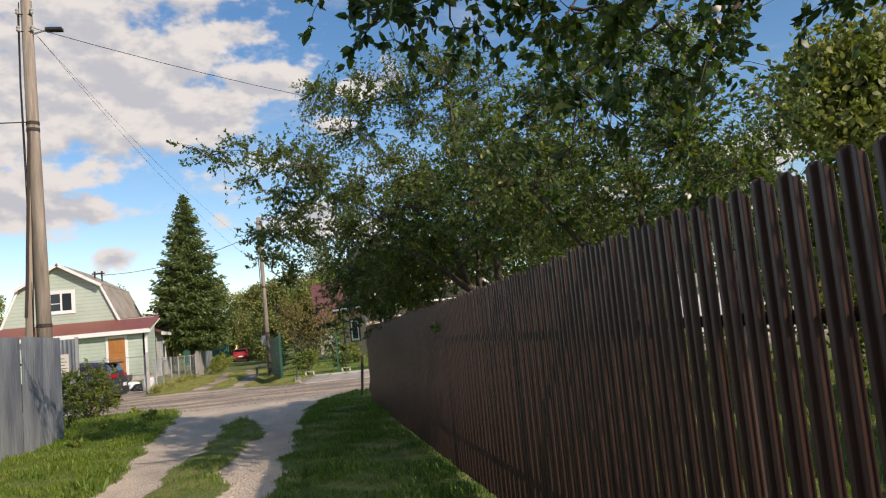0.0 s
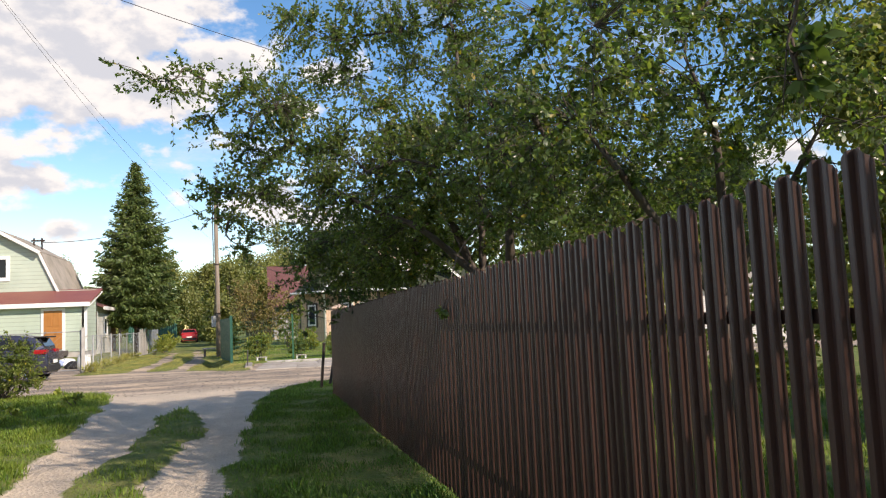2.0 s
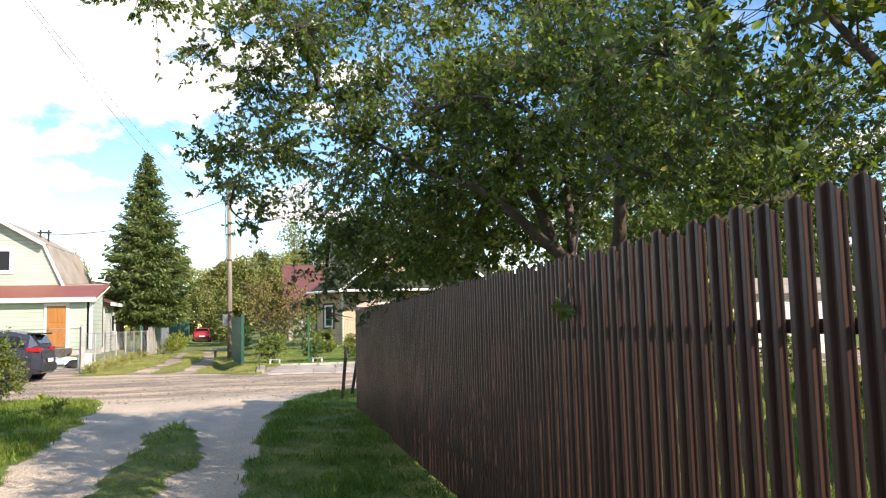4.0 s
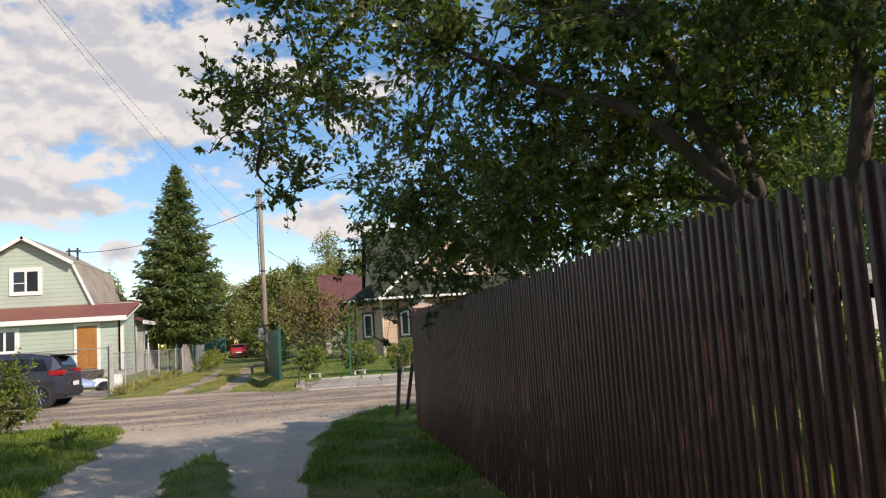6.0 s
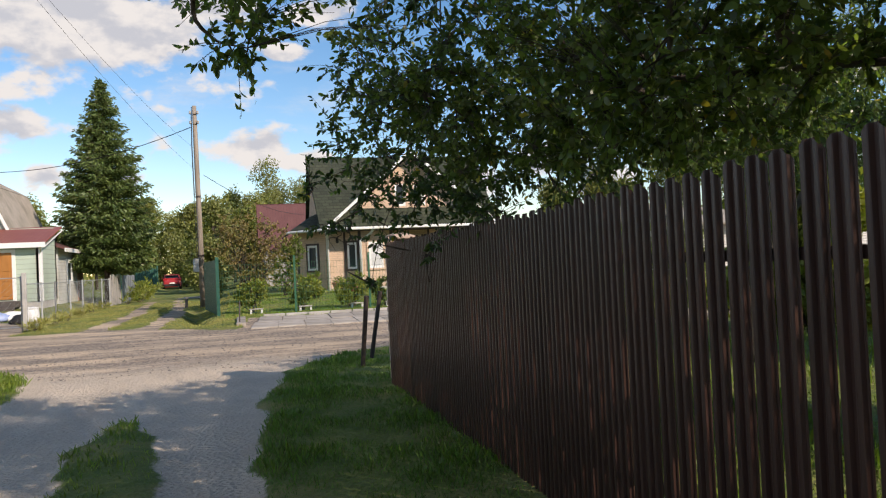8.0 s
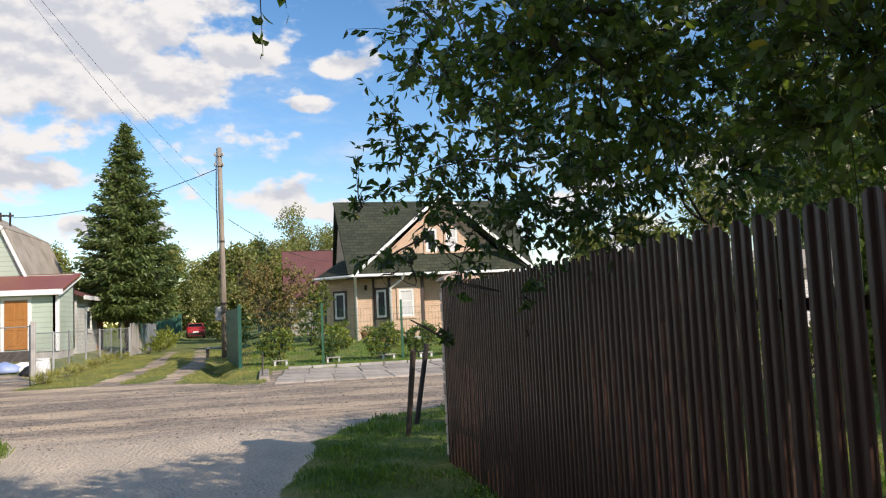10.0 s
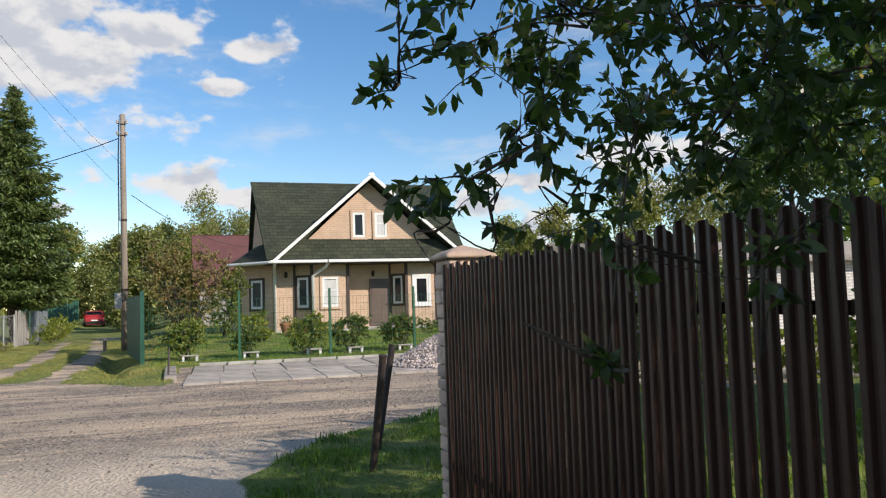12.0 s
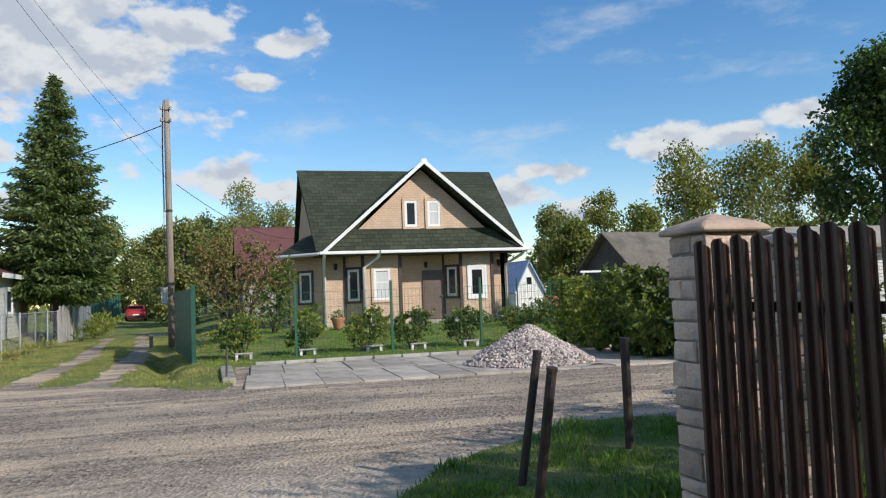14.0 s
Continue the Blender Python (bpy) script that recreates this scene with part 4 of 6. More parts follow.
fruit_tree((1.5, 13.6), [((-0.3, 13.2, 2.25), (0.8, 0.6, 0.42)), ((0.8, 13.5, 2.7), (0.85, 0.6, 0.55)), ((-0.72, 13.45, 1.95), (0.35, 0.32, 0.22)), ((-0.86, 13.8, 1.69), (0.17, 0.15, 0.2)), ((-0.62, 13.75, 1.95), (0.22, 0.16, 0.18)), ((-0.5, 13.75, 2.15), (0.3, 0.22, 0.22)), ((-1.08, 13.45, 2.05), (0.2, 0.14, 0.1)), ((-0.95, 13.35, 1.75), (0.2, 0.14, 0.14)), ((0.5, 12.6, 2.2), (0.8, 0.7, 0.5)), ((1.8, 13.2, 3.1), (0.8, 0.7, 0.6)),
                         ((0.1, 12.7, 1.75), (0.3, 0.4, 0.22)), ((-0.2, 13.75, 1.95), (0.4, 0.3, 0.25)), ((-0.3, 13.0, 1.5), (0.16, 0.22, 0.25)), ((-0.8, 13.5, 1.74), (0.22, 0.22, 0.16)), ((-0.45, 13.7, 1.76), (0.3, 0.22, 0.2)), ((0.1, 13.6, 1.92), (0.4, 0.35, 0.25)), ((0.5, 14.0, 2.25), (0.6, 0.35, 0.4)), ((-0.1, 13.5, 2.5), (0.5, 0.4, 0.35)), ((0.6, 12.7, 3.0), (0.7, 0.6, 0.4)), ((-0.55, 13.1, 2.9), (0.6, 0.6, 0.5)), ((-0.85, 13.4, 2.35), (0.28, 0.3, 0.3)), ((-0.70, 13.05, 1.3), (0.05, 0.06, 0.1)), ((-0.62, 13.1, 1.6), (0.07, 0.07, 0.12)), ((-0.25, 13.15, 1.95), (0.4, 0.35, 0.25)), ((-0.4, 13.6, 2.32), (0.45, 0.35, 0.28)), ((-0.05, 13.8, 2.5), (0.45, 0.3, 0.3)), ((0.1, 13.0, 2.05), (0.45, 0.4, 0.35)), ((-0.35, 12.2, 3.1), (0.7, 0.7, 0.5)), ((-0.3, 12.4, 2.6), (0.7, 0.6, 0.4))],
           "plum tree with narrow dark leaves overhanging the fence", M["leaf_dark"], 44, density=1500, leaf=0.056, wide=0.42, droop=0.55, radius=0.05, fork=1.9, limb=0.34, twist=0.4, yellow=0.01, per=10, reach=0.42,
           boughs=(([(-0.35, 13.35, 2.05), (-0.52, 13.2, 1.85), (-0.63, 13.1, 1.6), (-0.69, 13.06, 1.38), (-0.71, 13.05, 1.24)], 0.004, 0.0015),
                   ([(-0.2, 13.5, 2.35), (-0.6, 13.5, 2.3), (-0.9, 13.47, 2.17), (-1.12, 13.45, 2.06)], 0.005, 0.0015)))

fruit_tree((4.3, 15.6), [((3.1, 15.0, 2.9), (1.3, 1.1, 0.9)), ((4.5, 15.4, 3.1), (1.4, 1.3, 0.9)), ((2.4, 14.2, 2.6), (0.9, 0.8, 0.7)), ((5.6, 16.2, 3.0), (1.3, 1.3, 0.9)), ((6.4, 17.4, 3.0), (1.3, 1.2, 0.9)), ((4.3, 14.0, 3.4), (1.2, 1.0, 1.0)), ((6.9, 15.8, 3.3), (1.2, 1.2, 1.0)), ((3.2, 13.2, 3.0), (1.0, 0.9, 0.8))],
           "apple tree standing in the garden behind the fence", M["leaf"], 45, density=620, leaf=0.066)


def spruce(x, y, h, r, label, seed):
    """Whorls of drooping boughs with hanging side sprays; the outline is a ragged cone."""
    rg = np.random.default_rng(seed)
    tree = thing("spruce", (x, y, gz(x, y) - 0.05), label, "tree")
    bm = bmesh.new()
    tube(bm, [(0, 0, -0.1), (0, 0, h * 0.5), (0, 0, h * 0.99)], [0.2, 0.11, 0.012], 8)
    part("trunk", bm, M["spruce_bark"], tree, smooth=True)
    P, D, A, B, S = [], [], [], [], []
    z = 1.9
    while z < h * 0.985:
        f = 1 - z / h
        reach = r * f ** 0.86 * (0.94 + 0.06 * math.sin(z * 3.7)) * min(1.0, 0.55 + 0.45 * (z - 1.4) / 2.4) + 0.05
        for k in range(int(8 + 9 * f)):
            a = rg.uniform(0, 2 * math.pi)
            L = reach * rg.uniform(0.66, 1.16)
            d = np.array([math.cos(a), math.sin(a), 0])
            side = np.array([-d[1], d[0], 0])
            sag = -0.30 * f + 0.10
            root = np.array([0, 0, z + rg.uniform(-0.12, 0.12)])
            n = max(3, int(L / 0.11))
            for j in range(n):
                u = (j + rg.uniform(0.3, 0.9)) / n
                p = root + d * L * u + np.array([0, 0, L * (sag * u + 0.16 * u ** 3)])
                w = L * 0.30 * (1 - abs(2 * u - 0.9) * 0.6)
                for s in (-1, -0.5, 0, 0.5, 1):
                    P.append(p + side * s * w * rg.uniform(0.1, 0.9) + np.array([0, 0, rg.normal() * 0.03]))
                    D.append(d * rg.uniform(0.4, 1.0) + side * s * rg.uniform(0.3, 1.0) + np.array([0, 0, -0.25 + rg.normal() * 0.35]))
                    S.append(0.25 * (0.55 + 0.45 * f) + 0.05)
            A.append(root)
            B.append(root + d * L * 0.92 + np.array([0, 0, L * (sag * 0.92 + 0.12)]))
        z += 0.12 + 0.08 * f
    tagged(part("branch_work", twig_mesh("branch_work", np.array(A), np.array(B), np.full(len(A), 0.02), np.full(len(A), 0.005), M["spruce_bark"]), None, tree), kind="stuff")
    tagged(part("crown", leaf_mesh("crown", np.array(P), np.array(D), np.array(S), M["needle"], 0.30, seed), None, tree), kind="stuff")


spruce(-8.3, 50.3, 11.7, 3.75, "tall dark green spruce beside the lane", 51)


def bush(x, y, blobs, label, mat, seed, density=700, leaf=0.07, wide=0.5, droop=0.1, name="shrub", group="", z=None, stems=7, yellow=0.0):
    """A shrub: stems from one root into its blobs, with twigs and leaves."""
    rg = np.random.default_rng(seed)
    s = thing(name, (x, y, (gz(x, y) if z is None else z) - 0.02), label, "shrub", group)
    nodes = []
    bm = bmesh.new()
    for c, r in blobs:
        for q in inside(rg, stems, c, np.array(r) * 0.7):
            a = np.array([rg.uniform(-0.1, 0.1), rg.uniform(-0.1, 0.1), 0.0])
            m1 = a * 0.5 + q * 0.5 + rg.normal(size=3) * 0.05 * r[0]
            tube(bm, [a, m1, q], [0.014, 0.01, 0.004], 4)
            nodes += [m1, m1 * 0.5 + q * 0.5, q]
    tagged(part("stem_work", bm, M["bark"], s), kind="stuff")
    leafy(s, blobs, nodes, density, leaf, mat, rg, seed, wide, droop, yellow=yellow)
    return s


def far_tree(loc, h, r, mat, label, seed, birch=False, n=2600, leaf=0.32, group="distant trees"):
    """A tree well off: trunk, limbs and a crown of small leaf sprays in uneven lumps."""
    rg = np.random.default_rng(seed)
    x, y = loc
    t = thing("birch" if birch else "tree", (x, y, gz(x, y) - 0.1), label, "tree", group)
    bm = bmesh.new()
    tube(bm, [(0, 0, -0.2), (rg.uniform(-0.2, 0.2), 0.1, h * 0.45), (rg.uniform(-0.3, 0.3), 0, h * 0.93)], [0.02 * h, 0.012 * h, 0.03], 7)
    part("trunk", bm, M["birch_bark" if birch else "bark"], t, smooth=True)
    P = []
    lumps = 15
    bm = bmesh.new()
    for k in range(lumps):
        f = rg.uniform(0.25 if birch else 0.16, 0.97)
        wide = r * (math.sin(math.pi * min(1, (f * 0.82 + 0.2))) ** 0.7) * rg.uniform(0.5, 0.95)
        a = rg.uniform(0, 6.28)
        c = (math.cos(a) * wide * 0.75, math.sin(a) * wide * 0.75, h * f)
        rr = r * rg.uniform(0.28, 0.5)
        P.append(inside(rg, n // lumps, c, (rr, rr, rr * (1.2 if birch else 0.85))))
        tube(bm, [(0, 0, h * f * 0.75), (c[0] * 0.5, c[1] * 0.5, h * f * 0.9), c], [0.006 * h, 0.004 * h, 0.015], 5)
    tagged(part("limb_work", bm, M["birch_bark" if birch else "bark"], t), kind="stuff")
    P = np.concatenate(P)
    D = rg.normal(size=P.shape)
    D[:, 2] -= 0.6 if birch else 0.2
    part("crown", leaf_mesh("crown", P, D, np.full(len(P), leaf), mat, 0.55, seed), None, t)
    return t


# ---- houses ----
def window(house, cx, y, z0, w, h, rz=0.0, casing="white", dark=False, split=0, open_right=False, name="window", curtain=False, deep=0.06):
    """A window in a wall that faces -y before the turn rz: casing, frame, bars and panes, each a piece of its own."""
    win = new(name)
    win.parent = house
    win.matrix_basis = pose(cx, y, z0, 0, 0, rz)
    a = w / 2
    bm = bmesh.new()
    c = 0.09
    box(bm, -a - c, a + c, -0.045, 0.0, h, h + c)
    box(bm, -a - c, a + c, -0.055, 0.0, -c, 0)
    box(bm, -a - c, -a, -0.045, 0.0, 0, h)
    box(bm, a, a + c, -0.045, 0.0, 0, h)
    part("casing", bm, M[casing], win)
    bm = bmesh.new()
    f = 0.095
    box(bm, -a, a, -0.034, 0.0, h - f, h)
    box(bm, -a, a, -0.034, 0.0, 0, f)
    box(bm, -a, -a + f, -0.034, 0.0, f, h - f)
    box(bm, a - f, a, -0.034, 0.0, f, h - f)
    if split == 2:
        box(bm, -f / 2, f / 2, -0.034, 0.0, f, h - f)
    if split == 3:
        box(bm, -a + f, a - f, -0.03, 0.0, h * 0.55, h * 0.55 + 0.04)
    part("frame", bm, M["white"], win)
    if split == 2:
        boxpart("pane", (-a + f, -f / 2, -0.014, -0.004, f, h - f), M["glass"], win)
        # an open sash gets a dark sheet in place of the unlit room
        boxpart("pane", (f / 2, a - f, -0.014, -0.004, f, h - f), M["glass_dark" if open_right else "glass"], win)
        if open_right:
            boxpart("bar", (-a + f, -f / 2, -0.03, -0.015, h * 0.42, h * 0.42 + 0.04), M["white"], win)
    else:
        boxpart("pane", (-a + f, a - f, -0.014, -0.004, f, h - f), M["glass_dark" if dark else "glass"], win)
    if curtain:
        boxpart("curtain", (-a + f, a - f, -0.018, -0.015, f, h * 0.9), M["curtain"], win)
    return win


def wall_run(bm, pts, z0, z1, thick=0.25):
    """Walls along a plan line, thickened towards the inside (+y side)."""
    for (x0, y0), (x1, y1) in zip(pts, pts[1:]):
        d = Vector((x1 - x0, y1 - y0, 0)).normalized()
        nrm = Vector((-d.y, d.x, 0)) * thick
        a, b = Vector((x0, y0, 0)), Vector((x1, y1, 0))
        v = [bm.verts.new((p.x, p.y, z)) for z in (z0, z1) for p in (a, b, b + nrm, a + nrm)]
        for f in ((3, 2, 1, 0), (4, 5, 6, 7), (0, 1, 5, 4), (1, 2, 6, 5), (2, 3, 7, 6), (3, 0, 4, 7)):
            bm.faces.new([v[i] for i in f])


def tan_house():
    h = thing("house", (6.0, 43.0, 0.2), "tan stone-clad cottage with steep dark green roof and front gable", "house")
    plan = [(-5.05, 7.5), (-5.05, 1.45), (-3.85, 0.05), (-3.05, 0.05), (-2.45, -0.5), (-1.0, -0.5), (-0.85, 0.2), (0.95, 0.2), (1.45, -0.5), (2.75, -0.5), (2.9, 0.0), (3.55, 0.0), (3.55, 7.5), (-5.05, 7.5)]
    low = [(x * 1.008, y - 0.03) for x, y in plan]
    for a, b, c, d in zip(plan, plan[1:], low, low[1:]):
        bm = bmesh.new()
        wall_run(bm, [a, b], 0.25, 2.95)
        part("wall", bm, M["clad"], h)
        bm = bmesh.new()
        wall_run(bm, [c, d], -0.3, 0.25, 0.3)
        part("foundation", bm, M["concrete"], h)
    for x, y in plan[1:12]:
        bm = bmesh.new()
        box(bm, x - 0.06, x + 0.06, y - 0.035, y + 0.06, 0.25, 2.9)
        part("corner_board", bm, M["darkwood"], h)
    # roof: main slopes, with eaves lower at the front
    bm = bmesh.new()
    slabbed(bm, [(-4.2, -0.85, 3.0), (4.05, -0.85, 3.0), (4.25, 3.5, 6.7), (-4.35, 3.5, 6.7)], 0.12)
    slabbed(bm, [(-4.2, 7.9, 3.0), (4.05, 7.9, 3.0), (4.25, 3.5, 6.7), (-4.35, 3.5, 6.7)], 0.12)
    part("roof", bm, M["shingle"], h, "dark green shingle roof")
    bm = bmesh.new()
    slabbed(bm, [(-0.05, -1.05, 6.36), (-3.95, -1.05, 3.02), (-0.05, 3.3, 6.36)], 0.1)
    slabbed(bm, [(-0.05, -1.05, 6.36), (4.0, -1.05, 3.02), (-0.05, 3.3, 6.36)], 0.1)
    part("gable_roof", bm, M["shingle"], h)
    bm = bmesh.new()
    prism(bm, [(-3.5, 2.95), (3.5, 2.95), (-0.05, 6.13)], -0.5, -0.3)
    part("gable_wall", bm, M["clad"], h)
    bm = bmesh.new()
    slabbed(bm, [(-3.7, -1.0, 2.98), (3.75, -1.0, 2.98), (2.75, -0.5, 3.82), (-2.75, -0.5, 3.82)], 0.09)
    slabbed(bm, [(-4.1, -0.9, 2.96), (-3.7, -1.0, 2.98), (-2.75, -0.5, 3.82), (-3.0, -0.3, 3.9)], 0.09)
    part("porch_roof", bm, M["shingle"], h)
    bm = bmesh.new()
    slabbed(bm, [(-5.5, 0.9, 2.93), (-4.1, -0.85, 2.95), (-4.15, 1.2, 3.75), (-4.3, 2.6, 3.75)], 0.08)
    slabbed(bm, [(-5.5, 0.9, 2.93), (-5.5, 7.6, 2.93), (-4.3, 7.6, 3.75), (-4.3, 2.6, 3.75)], 0.08)
    part("side_roof", bm, M["shingle"], h)
    # side walls under the ridge
    for x in (-4.12, 3.55):
        bm = bmesh.new()
        bm2 = [(0.2, 2.9), (6.9, 2.9), (3.5, 6.4)]
        a = [bm.verts.new((x, y, z)) for y, z in bm2]
        b = [bm.verts.new((x + 0.2, y, z)) for y, z in bm2]
        bm.faces.new(a), bm.faces.new(b[::-1])
        for i in range(3):
            bm.faces.new((a[i], a[(i + 1) % 3], b[(i + 1) % 3], b[i]))
        part("side_gable", bm, M["clad"], h)
    # white rake boards, gutters, downpipes
    for s, ex in ((-1, -4.02), (1, 4.06)):
        bm = bmesh.new()
        d = Vector((ex + 0.05, 0, 2.98 - 6.42)).normalized()
        up = Vector((-d.z * s, 0, d.x * s)) * 0.13
        if up.z > 0:
            up = -up
        p, q = Vector((-0.05, -1.1 - 0.004 * s, 6.43)) - d * 0.07, Vector((ex, -1.1, 2.98))
        for y0 in (-1.12,):
            v = [bm.verts.new(c) for c in (p, q, q + up * 0.9, p + up)] + [bm.verts.new(c + Vector((0, 0.05, 0))) for c in (p, q, q + up * 0.9, p + up)]
            for f in ((0, 1, 2, 3), (7, 6, 5, 4), (0, 4, 5, 1), (1, 5, 6, 2), (2, 6, 7, 3), (3, 7, 4, 0)):
                bm.faces.new([v[i] for i in f])
        part("rake_board", bm, M["white"], h, "white painted rake board")
        bm = bmesh.new()
        ridge = 3.5
        e = -4.36 if s < 0 else 4.26
        e0 = -4.21 if s < 0 else 4.06
        tube(bm, [(e, ridge, 6.66), (e0, -0.85, 2.96)], 0.045, 6)
        part("edge_trim", bm, M["shingle"], h)
    for x0, x1, y in ((-4.15, -1.9, -1.08), (-1.9, 2.6, -1.14), (2.6, 4.3, -1.08)):
        boxpart("gutter", (x0, x1, y - 0.1, y + 0.03, 2.84, 2.96), M["white"], h, bevel=0.02)
    bm = bmesh.new()
    tube(bm, [(-5.6, 0.9, 2.88), (-4.15, -0.95, 2.88)], 0.06, 8)
    part("gutter", bm, M["white"], h)
    boxpart("soffit", (-4.2, 4.1, -1.0, 0.25, 2.8, 2.84), M["darkwood"], h)
    for pts in ([(-3.95, -1.05, 2.85), (-3.95, -0.8, 2.7), (-3.85, -0.06, 2.45), (-3.85, -0.06, 0.2)], [(-1.9, -1.1, 2.85), (-1.95, -0.9, 2.7), (-2.42, -0.6, 2.35), (-2.42, -0.6, 0.2)],
                [(3.95, -1.05, 2.85), (3.9, -0.8, 2.7), (3.5, -0.08, 2.35), (3.5, -0.08, 0.3)]):
        bm = bmesh.new()
        tube(bm, pts, 0.065, 8)
        part("downpipe", bm, M["white"], h, smooth=True)
    window(h, -4.45, 0.75, 1.1, 0.62, 1.15, -49, "darkwood")
    window(h, -2.75, -0.225, 1.1, 0.52, 1.2, -42, "darkwood")
    window(h, -1.72, -0.5, 1.1, 0.66, 1.2, 0, "clad", split=3, curtain=True)
    window(h, 1.2, -0.15, 1.15, 0.5, 1.15, -54, "darkwood")
    window(h, 2.1, -0.5, 1.1, 0.62, 1.15, 0, "white", dark=True)
    window(h, -0.5, -0.5, 3.88, 0.5, 1.02, 0, "clad", dark=True)
    window(h, 0.42, -0.5, 3.88, 0.52, 1.02, 0, "clad", split=3, curtain=True)
    d = part("door", (lambda b: (box(b, 0.05, 0.92, 0.14, 0.2, 0.28, 2.2), b)[1])(bmesh.new()), M["brown_door"], h, "brown steel entrance door")
    boxpart("door_panel", (0.12, 0.46, 0.125, 0.14, 0.4, 2.1), M["brown_door"], d)
    boxpart("handle", (0.78, 0.84, 0.08, 0.14, 1.15, 1.19), M["chrome"], d)
    boxpart("step", (-0.3, 1.3, -0.5, 0.15, -0.15, 0.24), M["concrete"], h, bevel=0.02)
    boxpart("step", (-0.4, 1.4, -0.85, -0.5, -0.15, 0.06), M["concrete"], h, bevel=0.02)
    for x, y in ((-3.4, 0.05), (3.2, 0.0), (0.2, 0.2)):
        bm = bmesh.new()
        lathe(bm, [(0.02, 2.3), (0.06, 2.33), (0.07, 2.5), (0.03, 2.55)], x, y - 0.08, 8)
        box(bm, x - 0.02, x + 0.02, y - 0.08, y, 2.5, 2.53)
        part("wall_lamp", bm, M["rust"], h)
    return h


tan_house()


def green_house():
    h = thing("house", (-13.0, 42.0, 0.3), "pale green sided dacha with gambrel attic and red porch roof", "house")
    X = -1.35  # attic axis
    for a, b, zt in (((-6.0, 9.0), (-6.0, 0.0), 2.55), ((-6.0, 0.0), (3.5, 0.0), 2.55), ((3.5, 0.0), (3.5, 2.6), 2.55), ((3.5, 2.6), (1.75, 2.6), 3.4), ((1.75, 2.6), (1.75, 9.0), 3.4)):
        bm = bmesh.new()
        wall_run(bm, [a, b], 0.3, zt, 0.2)
        part("wall", bm, M["siding"], h, "pale green horizontal siding")
    bm = bmesh.new()
    v = [bm.verts.new(p) for p in ((3.3, 0, 2.55), (3.5, 0, 2.55), (3.5, 2.6, 2.55), (3.3, 2.6, 2.55), (3.3, 2.6, 3.32), (3.5, 2.6, 3.32))]
    for f in ((0, 1, 2, 3), (3, 2, 5, 4), (1, 5, 2), (0, 3, 4), (0, 4, 5, 1)):
        bm.faces.new([v[i] for i in f])
    part("porch_cheek", bm, M["siding"], h)
    boxpart("foundation", (-5.95, 3.47, 0.04, 2.5, -0.4, 0.3), M["concrete"], h)
    boxpart("corner_board", (3.4, 3.53, -0.03, 0.12, 0.3, 2.6), M["white"], h)
    bm = bmesh.new()
    slabbed(bm, [(-6.4, -0.35, 2.68), (3.75, -0.35, 2.68), (3.75, 2.75, 3.46), (-6.4, 2.75, 3.46)], 0.06)
    part("porch_roof", bm, M["red_roof"], h, "red profiled steel porch roof")
    boxpart("fascia", (-6.4, 3.75, -0.4, -0.36, 2.46, 2.67), M["white"], h)
    boxpart("soffit", (-6.4, 3.7, -0.35, 0.0, 2.5, 2.53), M["white"], h)
    bm = bmesh.new()
    slabbed(bm, [(3.72, -0.38, 2.52), (3.78, -0.38, 2.52), (3.78, 2.75, 3.3), (3.72, 2.75, 3.3)], 0.02)
    part("fascia", bm, M["white"], h)
    outline = [(X - 2.97, 3.0), (X + 2.97, 3.0), (X + 2.97, 3.4), (X + 2.1, 5.4), (X, 6.62), (X - 2.1, 5.4), (X - 2.97, 3.4)]
    bm = bmesh.new()
    prism(bm, outline, 2.5, 9.0)
    part("attic_wall", bm, M["siding"], h)
    for s in (-1, 1):
        bm = bmesh.new()
        slabbed(bm, [(X, 2.15, 6.72), (X + s * 2.25, 2.15, 5.42), (X + s * 2.25, 9.3, 5.42), (X, 9.3, 6.72)], 0.07)
        slabbed(bm, [(X + s * 2.2, 2.4, 5.46), (X + s * 3.12, 2.4, 3.35), (X + s * 3.12, 9.3, 3.35), (X + s * 2.2, 9.3, 5.46)], 0.07)
        part("roof", bm, M["slate"], h, "weathered grey corrugated fibre cement roof")
        bm = bmesh.new()
        slabbed(bm, [(X, 2.08, 6.74), (X + s * 2.28, 2.08, 5.42), (X + s * 2.28, 2.14, 5.42), (X, 2.14, 6.74)], 0.16)
        slabbed(bm, [(X + s * 2.16, 2.36, 5.44), (X + s * 3.1, 2.36, 3.36), (X + s * 3.1, 2.42, 3.36), (X + s * 2.16, 2.42, 5.44)], 0.12)
        part("rake_board", bm, M["white"], h)
    window(h, X + 0.05, 2.5, 4.05, 1.25, 1.12, 0, "white", split=2, open_right=True)
    window(h, -1.35, 0.0, 1.3, 1.0, 1.0, 0, "white", split=2)
    window(h, -4.2, 0.0, 1.3, 1.0, 1.0, 0, "white", split=2)
    d = part("door", (lambda b: (box(b, 1.6, 2.42, -0.05, 0.02, 0.42, 2.3), b)[1])(bmesh.new()), M["ochre_door"], h, "varnished orange panelled door")
    for z0, z1 in ((0.55, 1.05), (1.15, 1.45), (1.55, 2.18)):
        for x0 in (1.7, 2.06):
            boxpart("door_panel", (x0, x0 + 0.27, -0.065, -0.05, z0, z1), M["ochre_door"], d, bevel=0.008)
    boxpart("handle", (1.66, 1.69, -0.1, -0.05, 1.2, 1.32), M["chrome"], d)
    bm = bmesh.new()
